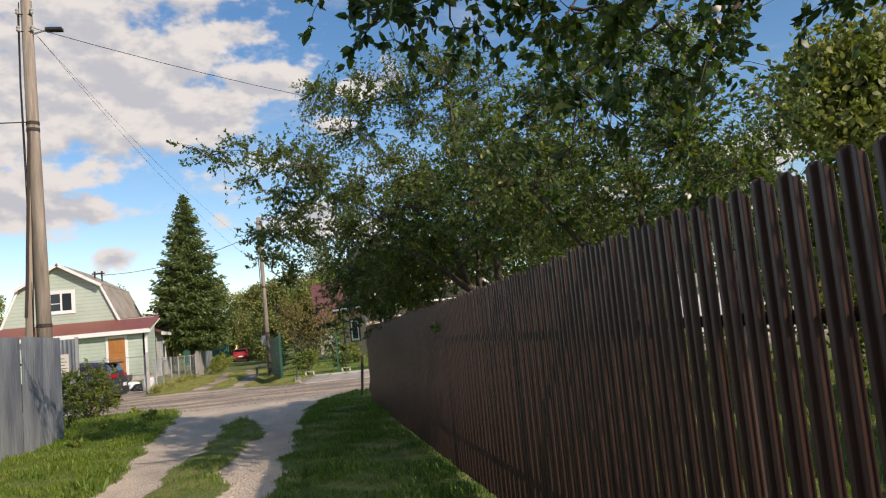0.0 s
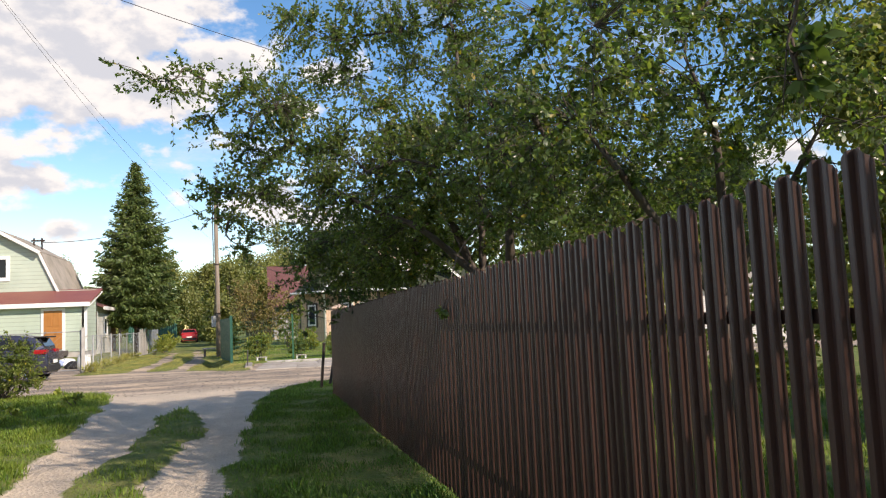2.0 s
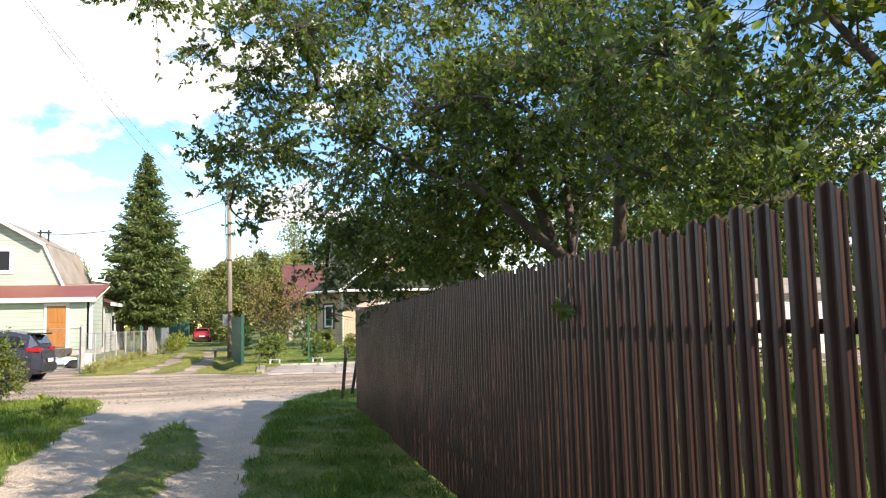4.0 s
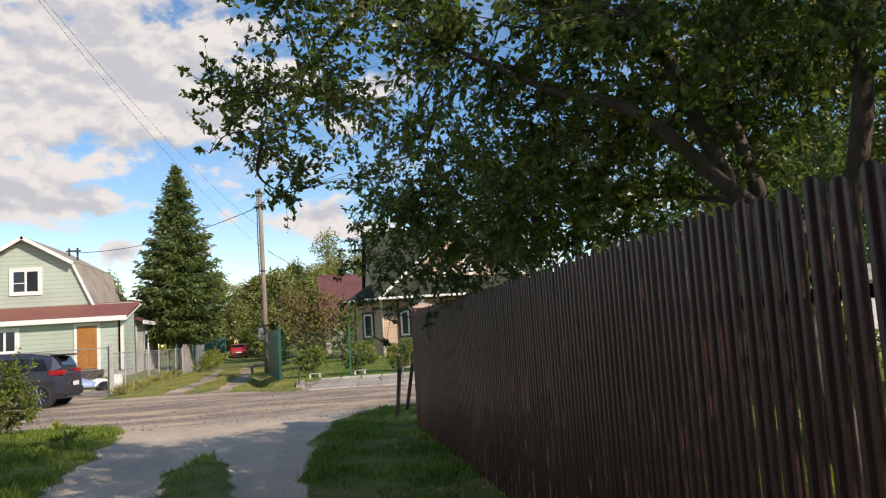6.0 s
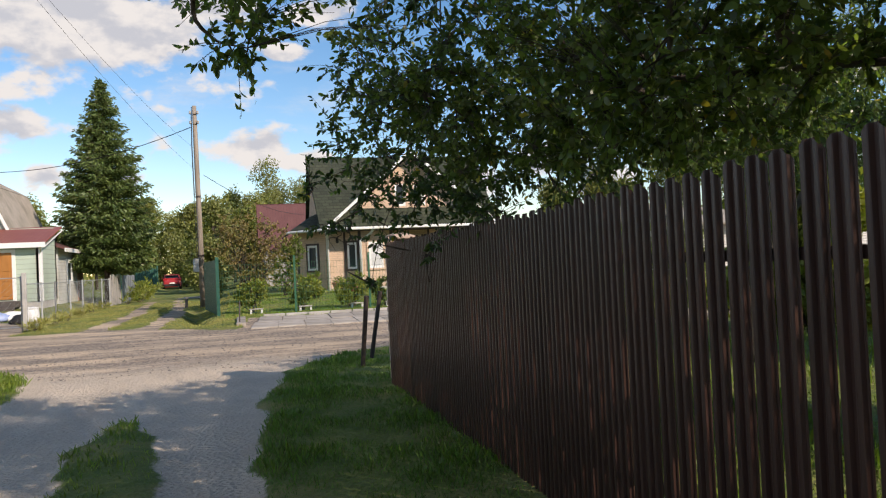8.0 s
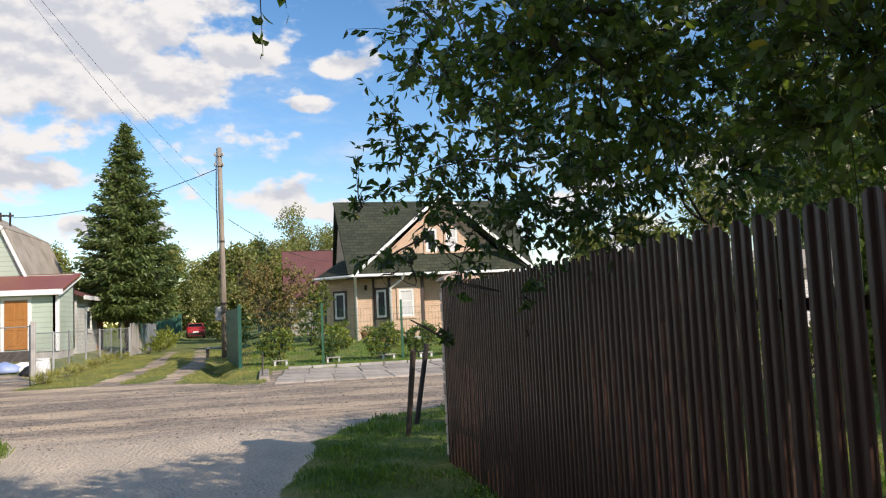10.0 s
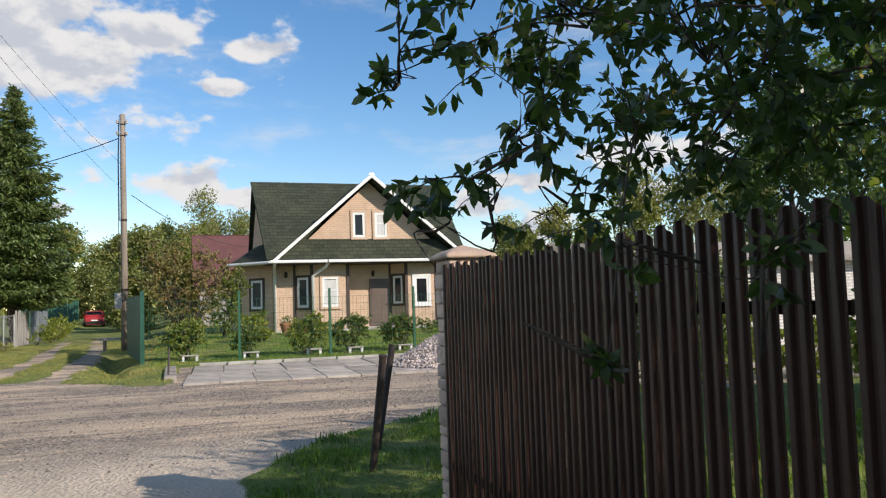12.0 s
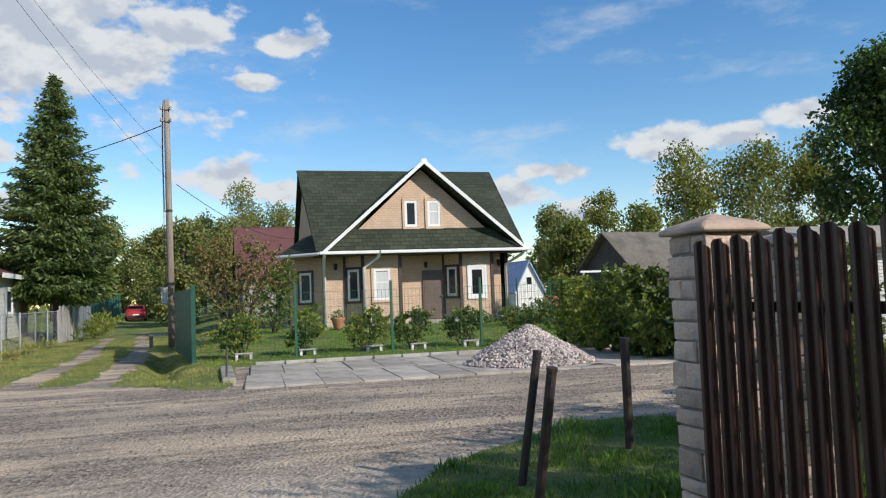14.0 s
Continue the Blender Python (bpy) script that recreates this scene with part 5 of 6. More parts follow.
    for a in ((1.47, 1.6, 0.36, 2.42), (2.42, 2.55, 0.36, 2.42)):
        box(bm, a[0], a[1], -0.04, 0.0, a[2], a[3])
    box(bm, 1.47, 2.55, -0.045, 0.0, 2.3, 2.42)
    part("door_casing", bm, M["white"], h)
    boxpart("step", (1.4, 2.7, -0.9, -0.02, 0.1, 0.36), M["plank_dark"], h, bevel=0.02)
    boxpart("step", (1.4, 2.7, -1.25, -0.9, -0.25, 0.12), M["plank_dark"], h, bevel=0.02)
    bm = bmesh.new()
    for x in (0.6, 1.0):
        tube(bm, [(X + x + 0.4, 6.0, 5.9), (X + x + 0.4, 6.0, 6.55)], 0.05, 6)
    tube(bm, [(X + 0.85, 6.0, 6.4), (X + 1.55, 6.0, 6.4)], 0.05, 6)
    part("roof_bracket", bm, M["rust"], h)
    # annex with maroon roof and brick end
    boxpart("annex_wall", (0.6, 3.28, 4.0, 9.4, -0.3, 2.5), M["pale_siding"], h, "pale painted board wall")
    bm = bmesh.new()
    prism(bm, [(0.55, 2.4), (3.27, 2.4), (3.27, 2.6), (0.55, 3.6)], 4.02, 9.3)
    part("annex_gable", bm, M["pale_siding"], h)
    boxpart("annex_brick", (2.8, 3.31, 8.1, 9.5, -0.3, 2.3), M["brick_red"], h, "bare orange brick wall end")
    bm = bmesh.new()
    slabbed(bm, [(3.65, 3.7, 2.55), (3.65, 9.8, 2.55), (0.5, 9.8, 3.7), (0.5, 3.7, 3.7)], 0.07)
    part("annex_roof", bm, M["maroon"], h)
    boxpart("annex_fascia", (3.63, 3.69, 3.7, 9.8, 2.38, 2.56), M["white"], h)
    window(h, 3.29, 6.2, 1.0, 0.9, 1.0, 90, "white")
    return h


green_house()


def plain_house(name, loc, label, w, d, eave, ridge, wall, roof, rz=0.0, along="x", over=0.4):
    """A simple gabled building seen from afar: walls, two gable ends, roof slopes."""
    h = thing(name, loc, label, "shed" if "shed" in name else "house", rz=rz)
    bm = bmesh.new()
    if along == "x":
        box(bm, -w / 2, w / 2, 0, d, -0.4, eave)
        part("wall", bm, M[wall], h)
        for x in (-w / 2, w / 2 - 0.15):
            bm = bmesh.new()
            a = [bm.verts.new((x, y, z)) for y, z in ((0, eave), (d, eave), (d / 2, ridge - 0.08))]
            b = [bm.verts.new((x + 0.15, y, z)) for y, z in ((0, eave), (d, eave), (d / 2, ridge - 0.08))]
            bm.faces.new(a), bm.faces.new(b[::-1])
            for i in range(3):
                bm.faces.new((a[i], a[(i + 1) % 3], b[(i + 1) % 3], b[i]))
            part("gable", bm, M[wall], h)
        slope = (ridge - eave) / (d / 2)
        for y0 in (-over, d + over):
            bm = bmesh.new()
            slabbed(bm, [(-w / 2 - over, y0, eave - slope * over), (w / 2 + over, y0, eave - slope * over), (w / 2 + over, d / 2, ridge), (-w / 2 - over, d / 2, ridge)], 0.07)
            part("roof", bm, M[roof], h)
    else:
        box(bm, -w / 2, w / 2, 0, d, -0.4, eave)
        part("wall", bm, M[wall], h)
        bm = bmesh.new()
        prism(bm, [(-w / 2, eave), (w / 2, eave), (0, ridge - 0.08)], 0.0, 0.15)
        part("gable", bm, M[wall], h)
        slope = (ridge - eave) / (w / 2)
        for s in (-1, 1):
            bm = bmesh.new()
            slabbed(bm, [(s * (w / 2 + over), -over, eave - slope * over), (0, -over, ridge), (0, d + over, ridge), (s * (w / 2 + over), d + over, eave - slope * over)], 0.07)
            part("roof", bm, M[roof], h)
    return h


mh = plain_house("house", (2.4, 62.0, 0.3), "distant house with maroon steel roof and white gable", 5.0, 6.0, 2.9, 5.9, "greywood", "maroon")
bh = plain_house("garden_shed", (15.6, 55.0, 0.3), "small white garden shed with pale blue roof", 1.7, 3.0, 1.3, 2.9, "white", "blue_roof", along="y", over=0.15)
boxpart("shed_window", (-0.15, 0.15, -0.02, 0.0, 1.5, 1.9), M["glass_dark"], bh)
gs = plain_house("shed", (22.3, 51.0, 0.2), "grey shed with corrugated fibre cement roof", 4.5, 5.0, 2.3, 4.4, "plank_dark", "old_slate", rz=8)
plain_house("shed", (15.2, 27.5, 0.1), "long low white brick outbuilding behind the garden fence", 8.0, 4.0, 2.2, 2.7, "white_brick", "slate", rz=0)


# ---- the lane's left side ----
zf = thing("sheet_fence", (-6.06, 0, 0), "weathered galvanised corrugated sheet fence", "fence")


def sheet_mesh(width, z0, z1, mat, wave=0.012, pitch=0.11, name="sheet"):
    """One profiled steel sheet in the y-z plane."""
    v, f = [], []
    n = int(width / pitch * 4)
    for i in range(n + 1):
        y = width * i / n
        x = wave * (1, 1, -1, -1)[i % 4]
        v += [(x, y, z0), (x + 0.004 * math.sin(y * 9), y, (z0 + z1) / 2), (x, y, z1)]
    for i in range(n):
        f += [(3 * i, 3 * i + 1, 3 * i + 4, 3 * i + 3), (3 * i + 1, 3 * i + 2, 3 * i + 5, 3 * i + 4)]
    return mesh_from(name, v, f, mat)


zs = sheet_mesh(1.12, 0.0, 1.95, M["zinc"], wave=0.006)
for i in range(17):
    part("sheet", zs, None, zf, at=pose(0.004 * (i % 2), 14.9 - 1.1 * (i + 1), 0.03 + 0.01 * math.sin(i * 2.3), 0, 0.6 * math.sin(i * 1.7), 0))
for i in range(7):
    boxpart("post", (-0.09, -0.03, 14.6 - 2.7 * i, 14.66 - 2.7 * i, -0.1, 1.9), M["rust"], zf)
for z in (0.5, 1.5):
    boxpart("rail", (-0.06, -0.02, -3.6, 14.85, z, z + 0.04), M["rust"], zf)
gp = thing("sheet_gate", (-8.3, 22.0, 0), "grey zinc sheet gate with a paper notice", "gate")
part("sheet", sheet_mesh(1.3, 0.1, 2.15, M["zinc"]), None, gp, at=pose(-0.68, 0, 0, 0, 0, -90))
boxpart("post", (0.62, 0.7, -0.03, 0.05, -0.1, 2.2), M["steel"], gp)
boxpart("notice", (0.1, 0.45, -0.03, -0.02, 1.25, 1.75), M["paper"], gp, "faded paper notice")
for k in range(4):
    boxpart("text_bar", (0.15, 0.4 - 0.05 * (k % 2), -0.034, -0.031, 1.35 + 0.09 * k, 1.37 + 0.09 * k), M["plank_dark"], gp)

bush(-7.0, 20.2, [((0.0, 0, 0.78), (0.85, 0.75, 0.72)), ((-0.7, 0.4, 0.7), (0.7, 0.6, 0.6)), ((0.5, -0.5, 0.5), (0.55, 0.5, 0.46))], "dense dark green shrub with reddish tips on the verge", M["leaf_bush"], 61, density=2600, leaf=0.065, yellow=0.02)
bush(-6.6, 17.0, [((0.0, 0, 0.4), (0.5, 0.6, 0.35))], "low leafy weeds at the foot of the sheet fence", M["leaf_bush"], 62, density=1400, leaf=0.07)
for i, (x, y) in enumerate([(-5.2, 18.6), (-5.6, 15.5), (-4.9, 16.9), (-5.7, 19.6), (-5.3, 13.0)]):
    bush(x, y, [((0, 0, 0.12), (0.28, 0.26, 0.12))], "broad-leaved weeds in the verge", M["leaf_lime" if i % 2 else "leaf_bush"], 63 + i, density=1600, leaf=0.1, name="weed", group="verge weeds", stems=4)


def pole(x, y, top, label, r0=0.15, r1=0.10, lean=(0.0, 0.0), strut=False, lamp=False, boxed=False):
    p = thing("utility_pole", (x, y, gz(x, y) - 0.1), label, "pole", "utility poles")
    lx, ly = lean
    bm = bmesh.new()
    tube(bm, [(0, 0, -0.3), (lx * 0.5, ly * 0.5, top * 0.5), (lx, ly, top)], [r0, (r0 + r1) / 2, r1], 12)
    part("shaft", bm, M["pole"], p, smooth=True)
    for z in (top - 0.35, top - 0.75):
        bm = bmesh.new()
        f = z / top
        tube(bm, [(lx * f - 0.17, ly * f - 0.1, z), (lx * f + 0.13, ly * f - 0.1, z)], 0.014, 6)
        part("hook_bar", bm, M["rust"], p)
        for s in (-0.17, 0.13):
            bm = bmesh.new()
            lathe(bm, [(0.02, z), (0.045, z + 0.03), (0.03, z + 0.07), (0.045, z + 0.1), (0.015, z + 0.14)], lx * f + s, ly * f - 0.1, 8)
            part("insulator", bm, M["concrete"], p)
    for k, (a, b) in enumerate(((0.995, 0.55), (0.97, 0.2))):
        bm = bmesh.new()
        s = 0.02 + r1 + 0.02 * k
        tube(bm, [(lx * a - s, ly * a - 0.06 - 0.03 * k, top * a), (lx * 0.8 - s - 0.04, ly * 0.8 - 0.06, top * 0.8), (lx * b - s - 0.03, ly * b - 0.05, top * b)], 0.012, 5)
        part("riser_cable", bm, M["wire"], p)
    for z in ((6.9, 6.75, 2.4) if strut else (2.2, 4.6)):
        f = z / top
        rr = r0 + (r1 - r0) * f + 0.008
        bm = bmesh.new()
        tube(bm, [(lx * f, ly * f, z - 0.04), (lx * f, ly * f, z + 0.04)], rr, 12)
        part("band", bm, M["rust"], p, "dark steel band")
    if strut:
        bm = bmesh.new()
        tube(bm, [(-0.42, 0.0, -0.2), (-0.3, 0.0, 3.0), (-0.12, -0.05, 6.8)], [0.1, 0.085, 0.06], 9)
        part("strut", bm, M["pole"], p, smooth=True)
        bm = bmesh.new()
        tube(bm, [(-0.13, -0.14, 6.7), (-0.3, -0.14, 3.2), (-0.34, -0.14, 2.6)], 0.035, 6)
        part("conduit", bm, M["rust"], p)
    if lamp:
        bm = bmesh.new()
        tube(bm, [(lx * 0.9, ly * 0.9, top - 0.8), (0.35, -0.1, top - 0.72)], 0.02, 6)
        part("lamp_arm", bm, M["steel"], p)
        bm = bmesh.new()
        box(bm, 0.3, 0.66, -0.2, -0.02, top - 0.76, top - 0.69)
        bevelled(bm, 0.02, 2)
        part("lamp_head", bm, M["black"], p, "dark LED street lamp head")
    if boxed:
        bm = bmesh.new()
        box(bm, -0.32, -0.1, -0.22, -0.04, 1.55, 2.1)
        bevelled(bm, 0.015)
        part("meter_box", bm, M["concrete"], p, "pale grey meter box")
    return p


pole(-6.86, 16.8, 9.75, "tall weathered wooden utility pole with strut and street lamp", 0.17, 0.12, (-0.12, 0.0), True, True)
pole(-3.22, 40.4, 8.3, "weathered wooden utility pole with meter box beside the green gate", 0.125, 0.085, (-0.05, 0.0), False, False, True)


def cable(a, b, sag, label, r=0.012):
    c = thing("overhead_cable", a, label, "cable", "overhead cables")
    d = Vector(b) - Vector(a)
    bm = bmesh.new()
    tube(bm, [d * t - Vector((0, 0, 4 * sag * t * (1 - t))) for t in [i / 14 for i in range(15)]], r, 5)
    part("strand", bm, M["wire"], c)


cable((-7.1, 16.7, 9.3), (-3.35, 40.3, 6.5), 0.5, "thin black cable between the two poles", 0.004)
cable((-6.8, 16.7, 8.9), (-3.3, 40.3, 5.6), 0.5, "second black cable between the two poles", 0.004)
cable((-3.4, 40.3, 7.35), (-13.0, 48.0, 6.6), 0.45, "black service cable to the green house roof", 0.016)
cable((-6.8, 16.7, 9.0), (9.5, 27.0, 8.6), 0.5, "black cable crossing the lane from the pole", 0.008)
cable((-7.0, 16.7, 6.85), (-22.0, 14.0, 7.2), 0.3, "black cable leaving the pole", 0.014)
cable((-3.0, 40.4, 5.4), (3.0, 62.0, 5.2), 0.5, "thin cable to the maroon-roofed house", 0.012)


# ---- vehicles ----
def wheel(car, x, y, r, side):
    w = new("wheel")
    w.parent = car
    w.matrix_basis = pose(x, y, r)
    bm = bmesh.new()
    n = 24
    prof = [(0.64, -0.1), (0.9, -0.11), (1.0, -0.08), (1.0, 0.08), (0.9, 0.11), (0.64, 0.1)]
    rings = [[bm.verts.new((r * q * math.cos(2 * math.pi * k / n), yy, r * q * math.sin(2 * math.pi * k / n))) for k in range(n)] for q, yy in prof]
    for a, b in zip(rings, rings[1:] + rings[:1]):
        for k in range(n):
            bm.faces.new((a[k], a[(k + 1) % n], b[(k + 1) % n], b[k]))
    part("tyre", bm, M["black"], w, smooth=True)
    bm = bmesh.new()
    tube(bm, [(0, side * 0.02, 0), (0, side * 0.05, 0)], r * 0.62, 20)
    part("rim_well", bm, M["black"], w)
    bm = bmesh.new()
    tube(bm, [(0, side * 0.05, 0), (0, side * 0.1, 0)], r * 0.16, 10)
    for k in range(10):
        a = 2 * math.pi * k / 10
        tube(bm, [(r * 0.1 * math.cos(a), side * 0.085, r * 0.1 * math.sin(a)), (r * 0.63 * math.cos(a), side * 0.095, r * 0.63 * math.sin(a))], 0.016, 4)
    part("rim", bm, M["chrome"], w, "bright alloy rim")


def hull(bm, stations, seg):
    """Skin over cross-sections: each is (x, list of (y, z) for one half, top to bottom), mirrored."""
    rows = []
    for x, half in stations:
        rows.append([bm.verts.new((x, y, z)) for y, z in half] + [bm.verts.new((x, -y, z)) for y, z in half[::-1]])
    for a, b in zip(rows, rows[1:]):
        for k in range(len(a)):
            j = (k + 1) % len(a)
            bm.faces.new((a[k], a[j], b[j], b[k]))
    bm.faces.new(rows[0])
    bm.faces.new(rows[-1][::-1])


def car(name, loc, rz, paint, label, length=4.35, width=1.82, tall=1.6, detail=True):
    """A hatchback-shaped car, its nose towards -x before the turn."""
    c = thing(name, loc, label, "car", rz=rz)
    L, W = length, width / 2
    bm = bmesh.new()

    def sec(x, zt, w, zb=0.24):
        return (x, [(w * 0.9, zt), (w * 0.99, zt - 0.1), (w, zt - 0.3), (w * 0.98, zb + 0.15), (w * 0.88, zb)])

    hull(bm, [sec(-L / 2, 0.72, W * 0.7, 0.34), sec(-L / 2 + 0.12, 0.82, W * 0.9), sec(-L / 2 + 0.6, 0.93, W), sec(-0.75, 1.0, W), sec(0.4, 1.02, W), sec(1.3, 1.04, W), sec(L / 2 - 0.25, 1.02, W * 0.96), sec(L / 2 - 0.03, 0.9, W * 0.88), sec(L / 2, 0.72, W * 0.84, 0.34)], 0)
    part("body", bm, paint, c, smooth=False)
    bm = bmesh.new()

    def cab(x, zt, w):
        return (x, [(w * 0.84, zt), (w * 0.88, zt - 0.06), (W * 0.96, 0.98), (W * 0.95, 0.94)])

    hull(bm, [(-0.95, [(W * 0.7, 1.0), (W * 0.75, 0.99), (W * 0.9, 0.97), (W * 0.9, 0.93)]), cab(-0.3, tall - 0.1, W * 0.93), cab(0.3, tall, W * 0.94), cab(1.2, tall - 0.03, W * 0.92), cab(1.7, tall - 0.14, W * 0.88), (L / 2 - 0.12, [(W * 0.78, 1.08), (W * 0.8, 1.06), (W * 0.88, 1.0), (W * 0.88, 0.95)])], 0)
    part("cabin", bm, paint, c)
    for s in (-1, 1):
        for x0, x1, k in ((-0.75, 0.25, 0), (0.32, 1.12, 1), (1.2, 1.62, 2)):
            bm = bmesh.new()
            zt = tall - 0.16
            cut = (0.42, 0.04, 0.0)[k]
            a = [(x0, s * (W * 0.972), 1.03), (x1, s * (W * 0.972), 1.03), (x1 - (0.12 if k == 2 else 0), s * (W * 0.862), zt - (0.04 if k == 2 else 0)), (x0 + cut, s * (W * 0.862), zt)]
            v = [bm.verts.new(p) for p in a] + [bm.verts.new((p[0], p[1] - s * 0.02, p[2])) for p in a]
            for f in ((0, 1, 2, 3), (7, 6, 5, 4), (0, 4, 5, 1), (1, 5, 6, 2), (2, 6, 7, 3), (3, 7, 4, 0)):
                bm.faces.new([v[i] for i in f])
            part("side_window", bm, M["glass_dark"], c)
        for x in (-L / 2 + 0.85, L / 2 - 0.64):
            bm = bmesh.new()
            tube(bm, [(x, s * (W - 0.2), 0.36), (x, s * (W + 0.006), 0.36)], 0.4, 20)
            part("wheel_arch", bm, M["black"], c)
            wheel(c, x, s * (W - 0.09), 0.33, s)
        bm = bmesh.new()
        box(bm, L / 2 - 0.42, L / 2 - 0.04, s * W * 0.52, s * W * 0.97, 0.86, 1.0)
        bevelled(bm, 0.02)
        part("tail_light", bm, M["lamp_red"], c, "red tail light")
        boxpart("sill", (-1.2, 1.1, s * W * 0.985 - 0.02, s * W * 0.985 + 0.02, 0.26, 0.36), M["black"], c)
        bm = bmesh.new()
        box(bm, -0.82, -0.6, s * W * 1.0, s * W * 1.13, 1.02, 1.16)
        bevelled(bm, 0.02)
        part("mirror", bm, paint, c)
    bm = bmesh.new()
    a = [(L / 2 - 0.14, -W * 0.74, 1.08), (L / 2 - 0.14, W * 0.74, 1.08), (1.76, W * 0.66, tall - 0.17), (1.76, -W * 0.66, tall - 0.17)]
    v = [bm.verts.new((p[0] + 0.03, p[1], p[2] + 0.03)) for p in a] + [bm.verts.new((p[0] - 0.02, p[1], p[2])) for p in a]
    for f in ((0, 1, 2, 3), (7, 6, 5, 4), (0, 4, 5, 1), (1, 5, 6, 2), (2, 6, 7, 3), (3, 7, 4, 0)):
        bm.faces.new([v[i] for i in f])
    part("rear_window", bm, M["glass_dark"], c)
    bm = bmesh.new()
    box(bm, 1.6, 1.98, -W * 0.68, W * 0.68, tall - 0.13, tall - 0.08)
    bevelled(bm, 0.015)
    part("spoiler", bm, M["black"], c)
    bm = bmesh.new()
    box(bm, L / 2 - 0.12, L / 2 + 0.04, -W * 0.86, W * 0.86, 0.3, 0.52)
    bevelled(bm, 0.03)
    part("rear_bumper", bm, M["black"], c)
    boxpart("number_plate", (L / 2 + 0.04, L / 2 + 0.055, -0.26, 0.26, 0.56, 0.67), M["white"], c)
    return c


car("parked_car", (-9.86, 28.3, -0.02), 0, M["car_paint"], "dark grey SUV parked on the bare yard", length=4.1, width=1.75, tall=1.5)
car("parked_car", (-8.35, 88.0, gz(-8.35, 88)), -85, M["red_paint"], "small red car parked far down the lane", length=3.9, width=1.7, tall=1.45)


# ---- green house yard ----
def link_fence(pts, tall, label, post="steel", step=2.4):
    """A wire fence on posts along a plan line."""
    f = thing("wire_fence", (pts[0][0], pts[0][1], 0), label, "fence", "wire fences")
    ox, oy = pts[0]
    for (x0, y0), (x1, y1) in zip(pts, pts[1:]):
        d = math.hypot(x1 - x0, y1 - y0)
        n = max(1, round(d / step))
        for i in range(n + 1):
            t = i / n
            x, y = x0 + (x1 - x0) * t, y0 + (y1 - y0) * t
            bm = bmesh.new()
            tube(bm, [(x - ox, y - oy, gz(x, y) - 0.2), (x - ox, y - oy, gz(x, y) + tall)], 0.03, 8)
            part("post", bm, M[post], f)
        for z in (0.12, tall - 0.05):
            bm = bmesh.new()
            tube(bm, [(x0 - ox, y0 - oy, gz(x0, y0) + z), (x1 - ox, y1 - oy, gz(x1, y1) + z)], 0.016, 6)
            part("rail", bm, M[post], f)
        bm = bmesh.new()
        k = int(d / 0.22)
        for i in range(k):
            for s in (-1, 1):
                t0, t1 = (i + 0.5) / k, min(max((i + 0.5) / k + s * tall / d, 0), 1)
                zz = abs(t1 - t0) * d
                a = (x0 + (x1 - x0) * t0 - ox, y0 + (y1 - y0) * t0 - oy, gz(x0 + (x1 - x0) * t0, y0 + (y1 - y0) * t0) + 0.12)
                b = (x0 + (x1 - x0) * t1 - ox, y0 + (y1 - y0) * t1 - oy, a[2] + min(zz, tall - 0.17))
                tube(bm, [a, b], 0.0028, 3, False)
        tagged(part("netting", bm, M["steel"], f), kind="stuff")
    return f


link_fence([(-7.5, 31.2), (-7.75, 36.0), (-7.95, 44.0), (-7.9, 48.0)], 1.35, "grey wire netting fence on steel posts along the lane")
link_fence([(-7.6, 31.25), (-12.6, 32.2)], 1.55, "wire netting fence across the green house yard", step=2.5)
cp = thing("concrete_post", (-7.5, 31.15, 0), "pale concrete corner post of the yard fence", "post")
boxpart("shaft", (-0.055, 0.055, -0.055, 0.055, -0.1, 1.65), M["concrete"], cp, bevel=0.01)

wf = thing("wooden_fence", (-7.9, 48.2, gz(-7.9, 48.2)), "weathered grey wooden picket fence along the lane", "fence")
bm = bmesh.new()
box(bm, -0.05, 0.05, -0.01, 0.01, 0, 1.5)
pk = finish(bm, "board", M["greywood"])
for i in range(21):
    t = i * 0.145
    part("board", pk, None, wf, at=pose(0.02 * t, t, rp.uniform(-0.04, 0.04), rp.uniform(-1.5, 1.5), 0, 84 + rp.uniform(-4, 4)))
for z in (0.4, 1.2):
    bm = bmesh.new()
    tube(bm, [(-0.03, 0, z), (0.03, 3.0, z)], 0.03, 4)
    part("rail", bm, M["greywood"], wf)
sf = thing("sheet_fence", (-7.82, 51.4, gz(-7.8, 51.4)), "pale grey sheet fence farther down the lane", "fence")
part("sheet", sheet_mesh(7.0, 0, 1.5, M["zinc"], pitch=0.2), None, sf, at=pose(0, 0, 0, 0, 0, 2))
gf = thing("sheet_fence", (-13.5, 82.0, gz(-12, 82)), "green sheet fence at the end of the lane", "fence")
part("sheet", sheet_mesh(4.5, 0, 2.0, M["green_sheet"], pitch=0.2), None, gf, at=pose(0, 0, 0, 0, 0, -90))

